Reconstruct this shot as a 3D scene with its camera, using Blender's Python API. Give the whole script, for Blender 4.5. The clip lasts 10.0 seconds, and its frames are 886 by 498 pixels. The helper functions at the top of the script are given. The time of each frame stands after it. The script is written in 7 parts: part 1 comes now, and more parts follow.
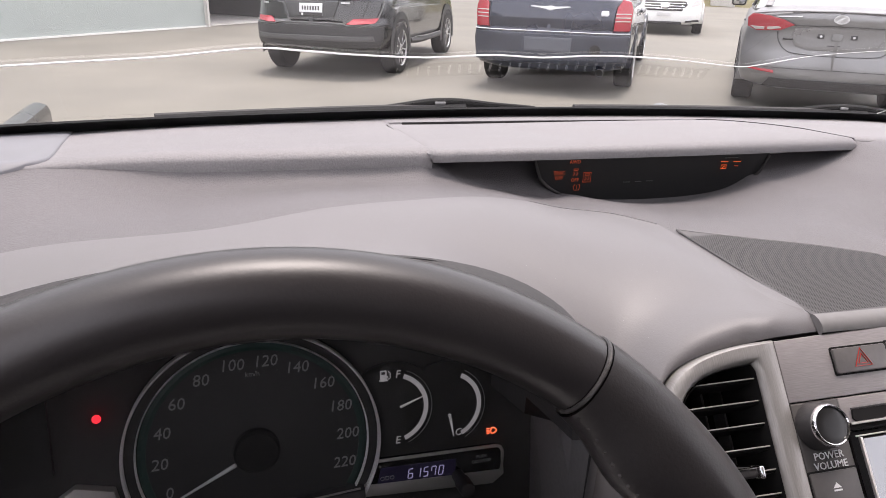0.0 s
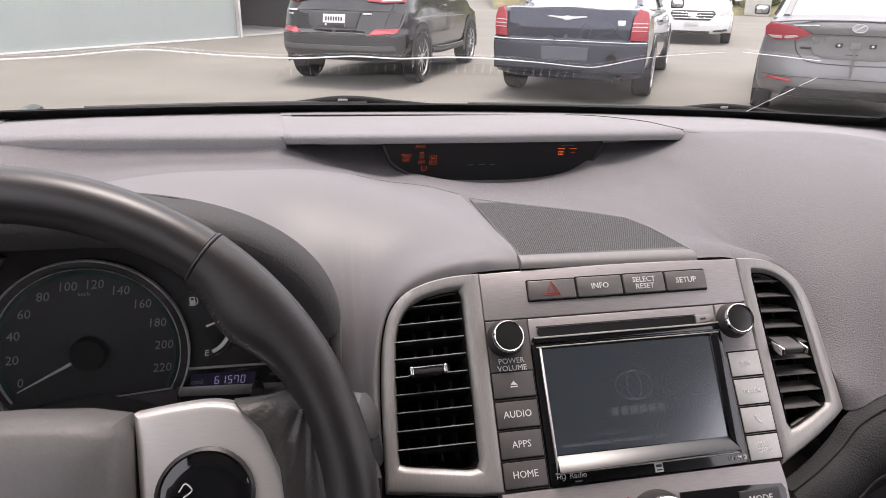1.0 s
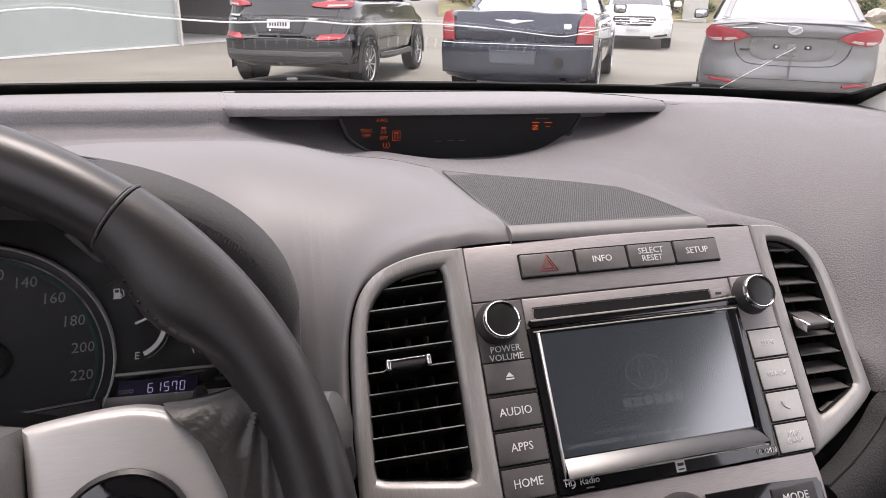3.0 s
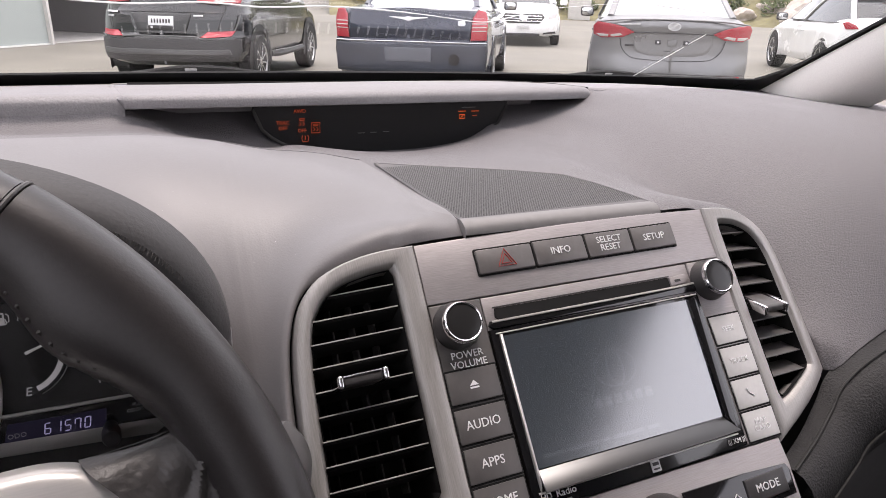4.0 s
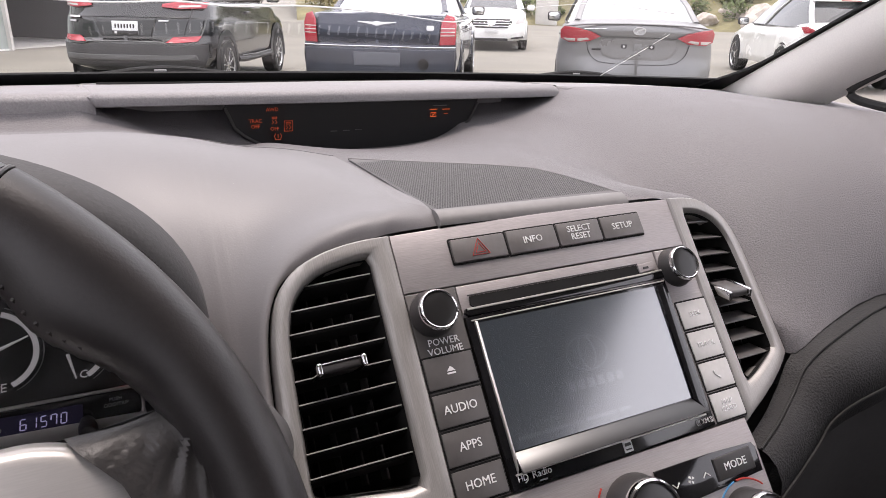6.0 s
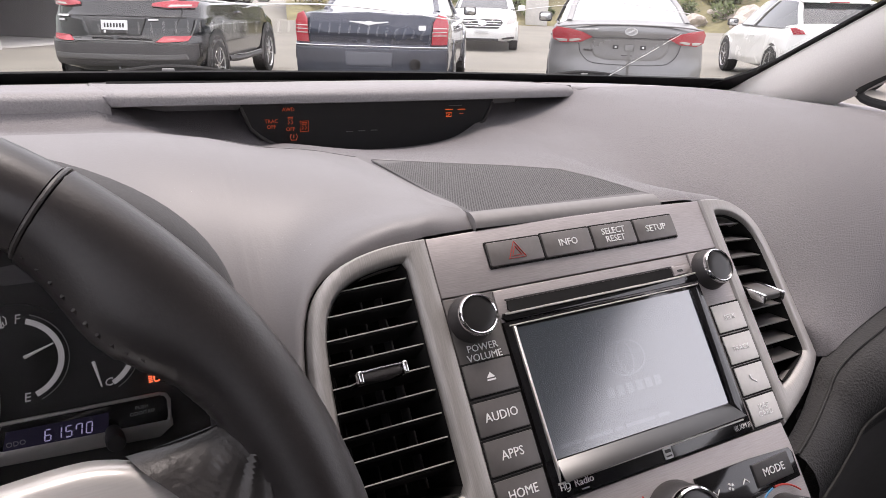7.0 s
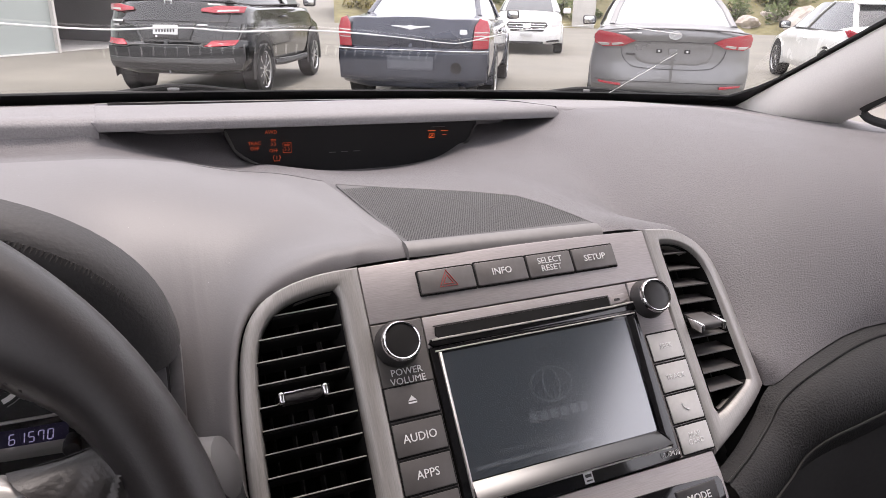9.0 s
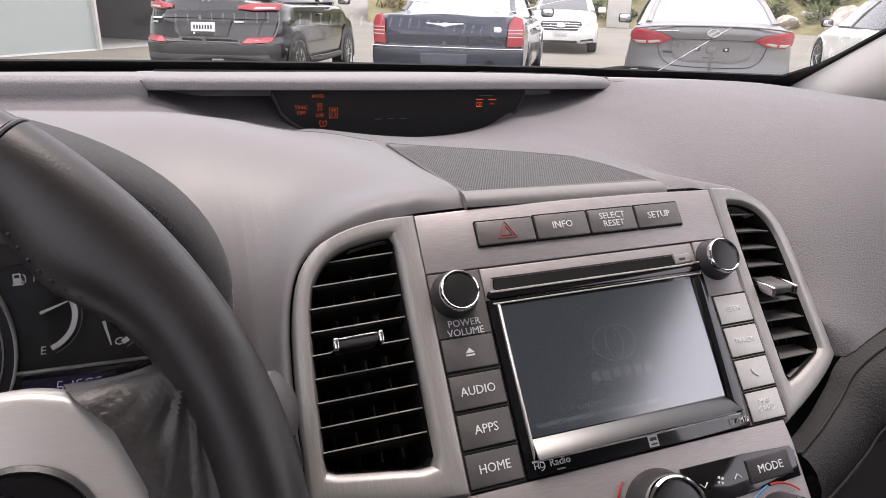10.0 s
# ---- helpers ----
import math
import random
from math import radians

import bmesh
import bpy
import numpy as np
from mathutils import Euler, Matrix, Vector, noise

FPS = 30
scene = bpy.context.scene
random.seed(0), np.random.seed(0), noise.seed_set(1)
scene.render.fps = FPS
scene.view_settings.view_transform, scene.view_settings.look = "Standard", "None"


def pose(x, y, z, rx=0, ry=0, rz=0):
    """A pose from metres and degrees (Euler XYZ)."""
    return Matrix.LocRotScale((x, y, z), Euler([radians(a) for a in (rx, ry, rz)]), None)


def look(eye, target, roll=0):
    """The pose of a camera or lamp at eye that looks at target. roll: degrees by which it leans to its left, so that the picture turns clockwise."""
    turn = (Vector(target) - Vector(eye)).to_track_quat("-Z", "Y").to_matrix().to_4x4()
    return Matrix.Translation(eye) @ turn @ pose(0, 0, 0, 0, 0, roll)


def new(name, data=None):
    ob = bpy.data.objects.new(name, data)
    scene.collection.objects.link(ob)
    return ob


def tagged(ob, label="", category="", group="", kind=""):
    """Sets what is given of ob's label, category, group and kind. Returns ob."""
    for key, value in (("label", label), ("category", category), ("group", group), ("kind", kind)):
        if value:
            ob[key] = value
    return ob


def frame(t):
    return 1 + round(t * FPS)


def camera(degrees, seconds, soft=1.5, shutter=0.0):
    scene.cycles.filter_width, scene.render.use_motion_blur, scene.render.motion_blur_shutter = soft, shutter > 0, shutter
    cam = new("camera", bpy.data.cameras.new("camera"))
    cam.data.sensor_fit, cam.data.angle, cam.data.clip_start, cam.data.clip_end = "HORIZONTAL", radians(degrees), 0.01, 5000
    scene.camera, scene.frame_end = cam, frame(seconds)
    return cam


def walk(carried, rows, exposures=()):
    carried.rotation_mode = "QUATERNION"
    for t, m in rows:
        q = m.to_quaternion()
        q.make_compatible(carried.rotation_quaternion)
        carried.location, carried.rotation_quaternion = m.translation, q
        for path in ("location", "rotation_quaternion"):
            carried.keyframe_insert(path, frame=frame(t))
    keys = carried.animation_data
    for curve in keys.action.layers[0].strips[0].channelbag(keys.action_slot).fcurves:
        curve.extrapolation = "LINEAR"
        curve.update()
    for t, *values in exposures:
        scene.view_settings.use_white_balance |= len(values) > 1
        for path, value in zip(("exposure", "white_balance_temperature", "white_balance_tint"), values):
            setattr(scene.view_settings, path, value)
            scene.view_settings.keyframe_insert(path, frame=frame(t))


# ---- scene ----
cam = camera(66.0, 10.0, 0.5)
ROWS = [
    (0, -0.3949, -0.2331, 1.2660, 68.23, -2.98, -16.89),
    (0.5, -0.3504, -0.3069, 1.2756, 68.76, -2.68, -15.50),
    (1, -0.2499, -0.4026, 1.2785, 68.88, -2.67, -14.16),
    (1.5, -0.2124, -0.4004, 1.2733, 68.88, -2.76, -14.54),
    (2, -0.1952, -0.3533, 1.2597, 69.00, -2.88, -14.54),
    (2.2, -0.2100, -0.3495, 1.2477, 69.23, -2.80, -14.45),
    (3.3, -0.2515, -0.3272, 1.2272, 69.92, -2.67, -21.27),
    (3.5, -0.2551, -0.3195, 1.2266, 69.81, -2.89, -23.22),
    (4, -0.2578, -0.2878, 1.2110, 70.00, -2.86, -27.12),
    (4.5, -0.2562, -0.3078, 1.2089, 70.21, -2.80, -28.01),
    (5, -0.2591, -0.3016, 1.2089, 70.25, -2.84, -28.84),
    (6.3, -0.2693, -0.2914, 1.2048, 70.56, -2.86, -29.98),
    (6.5, -0.2742, -0.2802, 1.2058, 70.47, -2.92, -30.27),
    (7, -0.2826, -0.2749, 1.2027, 70.58, -3.03, -30.46),
    (7.5, -0.2867, -0.2875, 1.2089, 70.61, -2.89, -30.49),
    (8, -0.2840, -0.2912, 1.2016, 70.64, -2.91, -30.35),
    (8.5, -0.2967, -0.2912, 1.2174, 70.66, -2.90, -30.22),
    (9, -0.2331, -0.3192, 1.2285, 70.55, -2.81, -26.71),
    (9.5, -0.2220, -0.3275, 1.2106, 70.61, -2.93, -26.18),
    (10, -0.2444, -0.3071, 1.1937, 70.45, -2.83, -24.10),
]
walk(cam, [(t, pose(x, y, z, rx, ry, rz)) for t, x, y, z, rx, ry, rz in ROWS], [(0.0, 1.34, 6750, 20), (10.0, 1.34, 6750, 20)])

# ---- daylight: a bright overcast sky ----
SUN_UP, SUN_TURN = radians(80), radians(37)
world = bpy.data.worlds.new("sky")
scene.world = world
world.use_nodes = True
sky = world.node_tree.nodes.new("ShaderNodeTexSky")
sky.sky_type, sky.sun_disc = "NISHITA", False
sky.sun_elevation, sky.sun_rotation = SUN_UP, SUN_TURN
sky.air_density, sky.dust_density, sky.ozone_density = 1.0, 4.0, 0.6
wash = world.node_tree.nodes.new("ShaderNodeMixRGB")
wash.inputs[0].default_value = 0.75
wash.inputs[2].default_value = (7.2, 7.3, 7.6, 1)
world.node_tree.links.new(sky.outputs[0], wash.inputs[1])
world.node_tree.links.new(wash.outputs[0], world.node_tree.nodes["Background"].inputs[0])
world.node_tree.nodes["Background"].inputs[1].default_value = 0.15
sun = new("sun", bpy.data.lights.new("sun", "SUN"))
sun.data.energy, sun.data.angle, sun.data.color = 1.2, radians(20), (1.0, 0.96, 0.9)
sun.matrix_world = look((0, 0, 30), (-3, -4, 0))

# ---- materials ----
def mat(name, color, rough=0.5, metal=0.0, spread=0.06, grain=60.0, bump=0.0, bump_scale=400.0, coat=0.0, brushed=None,
        island=0.0, blotch=0.0, blotch_scale=3.0, spec=0.5, rough_var=0.08):
    m = bpy.data.materials.new(name)
    m.use_nodes = True
    nt = m.node_tree
    b = nt.nodes["Principled BSDF"]
    b.inputs["Roughness"].default_value, b.inputs["Metallic"].default_value = rough, metal
    b.inputs["Coat Weight"].default_value = coat
    b.inputs["Coat Roughness"].default_value = 0.05
    b.inputs["Specular IOR Level"].default_value = spec
    tc = nt.nodes.new("ShaderNodeTexCoord")
    mp = nt.nodes.new("ShaderNodeMapping")
    nt.links.new(tc.outputs["Object"], mp.inputs[0])
    if brushed:
        mp.inputs["Scale"].default_value = brushed
    n1 = nt.nodes.new("ShaderNodeTexNoise")
    n1.inputs["Scale"].default_value, n1.inputs["Detail"].default_value = grain, 4
    nt.links.new(mp.outputs[0], n1.inputs["Vector"])
    n2 = nt.nodes.new("ShaderNodeTexNoise")
    n2.inputs["Scale"].default_value, n2.inputs["Detail"].default_value = blotch_scale, 5
    nt.links.new(tc.outputs["Object"], n2.inputs["Vector"])
    hsv = nt.nodes.new("ShaderNodeHueSaturation")
    hsv.inputs["Color"].default_value = (*color, 1)
    r1 = nt.nodes.new("ShaderNodeMapRange")
    r1.inputs[3].default_value, r1.inputs[4].default_value = 1 - 2 * spread, 1 + 2 * spread
    nt.links.new(n1.outputs[0], r1.inputs[0])
    r2 = nt.nodes.new("ShaderNodeMapRange")
    r2.inputs[1].default_value, r2.inputs[2].default_value = 0.3, 0.7
    r2.inputs[3].default_value, r2.inputs[4].default_value = 1 - blotch, 1 + blotch
    nt.links.new(n2.outputs[0], r2.inputs[0])
    mul = nt.nodes.new("ShaderNodeMath")
    mul.operation = "MULTIPLY"
    nt.links.new(r1.outputs[0], mul.inputs[0])
    nt.links.new(r2.outputs[0], mul.inputs[1])
    last = mul
    if island:
        geo = nt.nodes.new("ShaderNodeNewGeometry")
        r3 = nt.nodes.new("ShaderNodeMapRange")
        r3.inputs[3].default_value, r3.inputs[4].default_value = 1 - island, 1 + island
        nt.links.new(geo.outputs["Random Per Island"], r3.inputs[0])
        mul2 = nt.nodes.new("ShaderNodeMath")
        mul2.operation = "MULTIPLY"
        nt.links.new(mul.outputs[0], mul2.inputs[0])
        nt.links.new(r3.outputs[0], mul2.inputs[1])
        last = mul2
    nt.links.new(last.outputs[0], hsv.inputs["Value"])
    nt.links.new(hsv.outputs[0], b.inputs["Base Color"])
    rr = nt.nodes.new("ShaderNodeMapRange")
    rr.inputs[1].default_value, rr.inputs[2].default_value = 0.3, 0.7
    rr.inputs[3].default_value, rr.inputs[4].default_value = max(0.02, rough - rough_var), min(1, rough + rough_var)
    nt.links.new(n2.outputs[0], rr.inputs[0])
    nt.links.new(rr.outputs[0], b.inputs["Roughness"])
    if bump:
        vor = nt.nodes.new("ShaderNodeTexNoise")
        vor.inputs["Scale"].default_value, vor.inputs["Detail"].default_value = bump_scale, 3
        nt.links.new(mp.outputs[0], vor.inputs["Vector"])
        bp = nt.nodes.new("ShaderNodeBump")
        bp.inputs["Strength"].default_value, bp.inputs["Distance"].default_value = bump, 0.001
        nt.links.new(vor.outputs[0], bp.inputs["Height"])
        nt.links.new(bp.outputs[0], b.inputs["Normal"])
    return m


def glow(name, color, strength):
    m = bpy.data.materials.new(name)
    m.use_nodes = True
    b = m.node_tree.nodes["Principled BSDF"]
    b.inputs["Base Color"].default_value = (*[c * 0.5 for c in color], 1)
    b.inputs["Emission Color"].default_value = (*color, 1)
    b.inputs["Emission Strength"].default_value = strength
    return m


def glass(name, tint=(1, 1, 1), mirror=0.06):
    """A thin pane: clear, with a weak mirror on it."""
    m = bpy.data.materials.new(name)
    m.use_nodes = True
    nt = m.node_tree
    nt.nodes.remove(nt.nodes["Principled BSDF"])
    tr, gl, mix = nt.nodes.new("ShaderNodeBsdfTransparent"), nt.nodes.new("ShaderNodeBsdfGlossy"), nt.nodes.new("ShaderNodeMixShader")
    tr.inputs[0].default_value = (*tint, 1)
    gl.inputs["Roughness"].default_value = 0.01
    mix.inputs[0].default_value = mirror
    nt.links.new(tr.outputs[0], mix.inputs[1])
    nt.links.new(gl.outputs[0], mix.inputs[2])
    nt.links.new(mix.outputs[0], nt.nodes["Material Output"].inputs[0])
    return m


# dash tones carry light: paler on the lit top, darker on the shaded face
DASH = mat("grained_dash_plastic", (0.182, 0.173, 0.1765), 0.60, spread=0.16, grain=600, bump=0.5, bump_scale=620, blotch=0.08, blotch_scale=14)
DASH_FACE = mat("shaded_dash_face", (0.1145, 0.1073, 0.1110), 0.60, spread=0.15, grain=760, bump=0.8, bump_scale=760, blotch=0.08, blotch_scale=14)
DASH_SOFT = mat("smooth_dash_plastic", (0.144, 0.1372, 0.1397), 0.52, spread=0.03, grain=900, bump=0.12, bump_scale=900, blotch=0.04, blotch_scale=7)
PAD = mat("dark_leatherette", (0.0145, 0.0138, 0.014), 0.62, spec=0.3, spread=0.2, grain=600, bump=0.9, bump_scale=620)
HOOD = mat("hood_leatherette", (0.042, 0.0403, 0.0409), 0.6, spec=0.4, spread=0.10, grain=420, bump=0.3, bump_scale=520)
DARK = mat("black_plastic", (0.028, 0.026, 0.0265), 0.45, spread=0.1, grain=300, bump=0.15, bump_scale=700)
HOLE = mat("black_recess", (0.014, 0.0135, 0.0135), 0.6, spread=0.1, spec=0.08)
DARK_MATTE = mat("black_matte", (0.034, 0.032, 0.032), 0.75, spread=0.1, grain=200)
GLOSS = mat("piano_black", (0.006, 0.006, 0.007), 0.08, spread=0.05, coat=0.5, rough_var=0.03)
SILVER = mat("brushed_titanium_trim", (0.315, 0.290, 0.288), 0.42, metal=0.45, spread=0.15, grain=90, brushed=(1, 26, 1), bump=0.05, bump_scale=200)
SILVER_V = mat("brushed_vent_trim", (0.305, 0.291, 0.279), 0.42, metal=0.45, spread=0.14, grain=90, brushed=(26, 1, 1), bump=0.05, bump_scale=200)
SATIN = mat("satin_silver", (0.52, 0.50, 0.48), 0.42, metal=0.7, spread=0.05, grain=120, brushed=(1, 18, 1))
SPOKE = mat("satin_spoke_silver", (0.52, 0.497, 0.475), 0.40, metal=0.4, spread=0.05, grain=120, brushed=(1, 18, 1))
CHROME = mat("chrome", (0.75, 0.75, 0.76), 0.08, metal=1.0, spread=0.02, rough_var=0.03)
BUTTON = mat("dark_grey_button", (0.082, 0.076, 0.0745), 0.45, metal=0.25, spread=0.05, grain=300, bump=0.06, bump_scale=800)
# paler than BUTTON: window light on the right-hand keys is in the colour
BUTTON_LIT = mat("window_lit_button", (0.42, 0.407, 0.395), 0.42, metal=0.3, spread=0.05, grain=300)
LEATHER = mat("dark_leather", (0.023, 0.0200, 0.0204), 0.36, spec=0.6, spread=0.10, grain=700, bump=0.05, bump_scale=900, blotch=0.05, blotch_scale=25, rough_var=0.03)
LEATHER_GRIP = mat("grained_grip_leather", (0.022, 0.0192, 0.0194), 0.40, spec=0.55, spread=0.12, grain=500, bump=0.09, bump_scale=850, blotch=0.10, blotch_scale=30, rough_var=0.06)
LEATHER_CREASED = mat("creased_dark_leather", (0.031, 0.0280, 0.0272), 0.45, spec=0.55, spread=0.12, grain=260, bump=0.35, bump_scale=420, blotch=0.08, blotch_scale=40, rough_var=0.05)
THREAD = mat("dark_thread", (0.024, 0.021, 0.020), 0.7, spread=0.1)
WHITE_INK = mat("white_print", (0.62, 0.62, 0.62), 0.5, spread=0.02)
GREY_INK = mat("grey_print", (0.26, 0.26, 0.26), 0.5, spread=0.02)
RED_INK = mat("red_print", (0.42, 0.03, 0.02), 0.5, spread=0.02)
BLUE_INK = mat("blue_print", (0.03, 0.18, 0.35), 0.5, spread=0.02)

# ---- building blocks ----
def thing(name, label, category, m=None, group="", kind=""):
    ob = new(name)
    ob.empty_display_size = 0.05
    if m is not None:
        ob.matrix_world = m
    return tagged(ob, label, category, group, kind)


def part(name, bm, material, parent=None, label="", smooth=True, angle=35):
    me = bpy.data.meshes.new(name)
    bmesh.ops.remove_doubles(bm, verts=bm.verts, dist=1e-6)
    if smooth:
        for f in bm.faces:
            f.smooth = True
        for e in bm.edges:
            if len(e.link_faces) == 2 and e.calc_face_angle(0) > radians(angle):
                e.smooth = False
    bm.to_mesh(me)
    bm.free()
    me.materials.append(material)
    ob = new(name, me)
    if parent is not None:
        ob.parent = parent
    if label:
        ob["label"] = label
    return ob


def box(sx, sy, sz, at=(0, 0, 0), bevel=0.0, segs=2, rot=None):
    bm = bmesh.new()
    bmesh.ops.create_cube(bm, size=1)
    bmesh.ops.scale(bm, vec=(sx, sy, sz), verts=bm.verts)
    if bevel:
        bmesh.ops.bevel(bm, geom=bm.edges[:], offset=bevel, segments=segs, profile=0.5, affect="EDGES")
    if rot:
        bmesh.ops.transform(bm, matrix=Euler([radians(a) for a in rot]).to_matrix().to_4x4(), verts=bm.verts)
    bmesh.ops.translate(bm, vec=at, verts=bm.verts)
    return bm


def join(*bms):
    out = bmesh.new()
    for b in bms:
        me = bpy.data.meshes.new("tmp")
        b.to_mesh(me)
        out.from_mesh(me)
        bpy.data.meshes.remove(me)
        b.free()
    return out


def grid(rows, close_u=False, close_v=False):
    """A sheet through rows of points."""
    bm = bmesh.new()
    vs = [[bm.verts.new(p) for p in r] for r in rows]
    nu, nv = len(vs), len(vs[0])
    for i in range(nu if close_u else nu - 1):
        for j in range(nv if close_v else nv - 1):
            a, b, c, d = vs[i][j], vs[i][(j + 1) % nv], vs[(i + 1) % nu][(j + 1) % nv], vs[(i + 1) % nu][j]
            if len({a, b, c, d}) == 4:
                bm.faces.new((a, b, c, d))
    return bm


def plate(outline, z0, z1, bevel=0.0, segs=2):
    """A flat plate of a given outline (x, y), from z0 up to z1."""
    bm = bmesh.new()
    low = [bm.verts.new((x, y, z0)) for x, y in outline]
    top = [bm.verts.new((x, y, z1)) for x, y in outline]
    bm.faces.new(low[::-1])
    lid = bm.faces.new(top)
    n = len(outline)
    for i in range(n):
        bm.faces.new((low[i], low[(i + 1) % n], top[(i + 1) % n], top[i]))
    bmesh.ops.recalc_face_normals(bm, faces=bm.faces)
    if bevel:
        bmesh.ops.bevel(bm, geom=list(lid.edges), offset=bevel, segments=segs, profile=0.5, affect="EDGES")
    return bm


def ring(outer, inner, z0, z1, bevel=0.0, inner_drop=0.0):
    """A plate with a hole: outer and inner outlines have as many points."""
    n = len(outer)
    rows = [[(x, y, z0) for x, y in outer], [(x, y, z1 - bevel) for x, y in outer]]
    if bevel:
        def inset(k):
            return [(ox + (ix - ox) * k, oy + (iy - oy) * k, z1) for (ox, oy), (ix, iy) in zip(outer, inner)]
        rows += [inset(0.08), inset(0.9)]
    else:
        rows += [[(x, y, z1) for x, y in inner]]
    rows += [[(x, y, z1 - bevel - inner_drop) for x, y in inner], [(x, y, z0) for x, y in inner]]
    bm = grid(rows, close_v=True)
    bmesh.ops.recalc_face_normals(bm, faces=bm.faces)
    return bm


def rounded(w, h, r, at=(0, 0), n=5):
    pts = []
    for cx, cy, a0 in ((1, 1, 0), (-1, 1, 90), (-1, -1, 180), (1, -1, 270)):
        for k in range(n + 1):
            a = radians(a0 + 90 * k / n)
            pts.append((at[0] + cx * (w / 2 - r) + r * math.cos(a), at[1] + cy * (h / 2 - r) + r * math.sin(a)))
    return pts


def spline(points, per=6, closed=False):
    """A smooth line through points."""
    P = [Vector(p) for p in points]
    n, out = len(P), []
    for i in range(n if closed else n - 1):
        p0 = P[i - 1] if closed or i else P[0] * 2 - P[1]
        p1, p2 = P[i], P[(i + 1) % n]
        p3 = P[(i + 2) % n] if closed or i + 2 < n else P[-1] * 2 - P[-2]
        for k in range(per):
            t = k / per
            out.append(0.5 * (2 * p1 + (p2 - p0) * t + (2 * p0 - 5 * p1 + 4 * p2 - p3) * t * t + (3 * p1 - p0 - 3 * p2 + p3) * t ** 3))
    if not closed:
        out.append(P[-1])
    return out


def tube(path, radius, segs=10, closed=False, caps=True, flat=1.0, up=(0, 0, 1)):
    """A round rod along a path; radius is a number or one for each point; flat squeezes it along up."""
    P = [Vector(p) for p in path]
    n = len(P)
    rad = radius if hasattr(radius, "__len__") else [radius] * n
    rows = []
    for i, p in enumerate(P):
        a = P[i - 1] if closed or i else P[0]
        b = P[(i + 1) % n] if closed or i + 1 < n else P[-1]
        d = (b - a).normalized()
        u = Vector(up) - d * d.dot(Vector(up))
        u = u.normalized() if u.length > 1e-4 else d.orthogonal().normalized()
        s = d.cross(u)
        rows.append([p + rad[i] * (math.cos(t) * s + flat * math.sin(t) * u) for t in (2 * math.pi * k / segs for k in range(segs))])
    bm = grid(rows, close_u=closed, close_v=True)
    if caps and not closed:
        bm.verts.ensure_lookup_table()
        bm.faces.new([bm.verts[k] for k in range(segs)][::-1])
        bm.faces.new([bm.verts[(n - 1) * segs + k] for k in range(segs)])
    bmesh.ops.recalc_face_normals(bm, faces=bm.faces)
    return bm


def lathe(profile, segs=32, at=(0, 0, 0), m=None, cap=True):
    """A body turned round z from (radius, height) pairs."""
    rows = [[(r * math.cos(2 * math.pi * k / segs), r * math.sin(2 * math.pi * k / segs), z) for k in range(segs)] for r, z in profile]
    bm = grid(rows, close_v=True)
    bmesh.ops.remove_doubles(bm, verts=bm.verts, dist=1e-6)
    for j in (0, -1):
        if cap and profile[j][0] > 1e-5:
            ring_v = [v for v in bm.verts if abs(v.co.z - profile[j][1]) < 1e-7 and abs(math.hypot(v.co.x, v.co.y) - profile[j][0]) < 1e-6]
            if len(ring_v) == segs:
                ring_v.sort(key=lambda v: math.atan2(v.co.y, v.co.x))
                try:
                    bm.faces.new(ring_v)
                except ValueError:
                    pass
    bmesh.ops.recalc_face_normals(bm, faces=bm.faces)
    if m is not None:
        bmesh.ops.transform(bm, matrix=m, verts=bm.verts)
    bmesh.ops.translate(bm, vec=at, verts=bm.verts)
    return bm


def lettering(name, text, size, material, parent, at, m=None, wide=1.0, slant=0.0, thick=0.0002, align="CENTER"):
    cu = bpy.data.curves.new("tmp_text", "FONT")
    cu.body, cu.size, cu.align_x, cu.align_y, cu.extrude, cu.shear = text, size, align, "CENTER", thick, slant
    cu.resolution_u = 2
    tmp = bpy.data.objects.new("tmp_text", cu)
    me = bpy.data.meshes.new_from_object(tmp)
    bpy.data.objects.remove(tmp)
    bpy.data.curves.remove(cu)
    me.name = name
    for v in me.vertices:
        v.co.x *= wide
    me.materials.clear()
    me.materials.append(material)
    ob = new(name, me)
    ob.parent = parent
    ob.matrix_local = Matrix.Translation(at) @ (m or Matrix())
    return ob


def smoothstep(a, b, x):
    t = min(1, max(0, (x - a) / (b - a)))
    return t * t * (3 - 2 * t)


# ---- centre stack: u to the right, w up the slope, h out of it ----
STACK = Matrix(((0.9979, 0.0118, -0.0643, 0.0001), (-0.0577, 0.6207, -0.7819, 0.0287), (0.0307, 0.7840, 0.6201, 1.0752), (0, 0, 0, 1)))
MID = 0.0015


def bend(bm):
    """The two wings of the panel lean back."""
    for v in bm.verts:
        over = max(0, abs(v.co.x - MID) - 0.108)
        v.co.z -= 3.2 * over ** 2
    return bm


def mm(*pairs):
    return [(u / 1000, -v / 1000) for u, v in pairs]


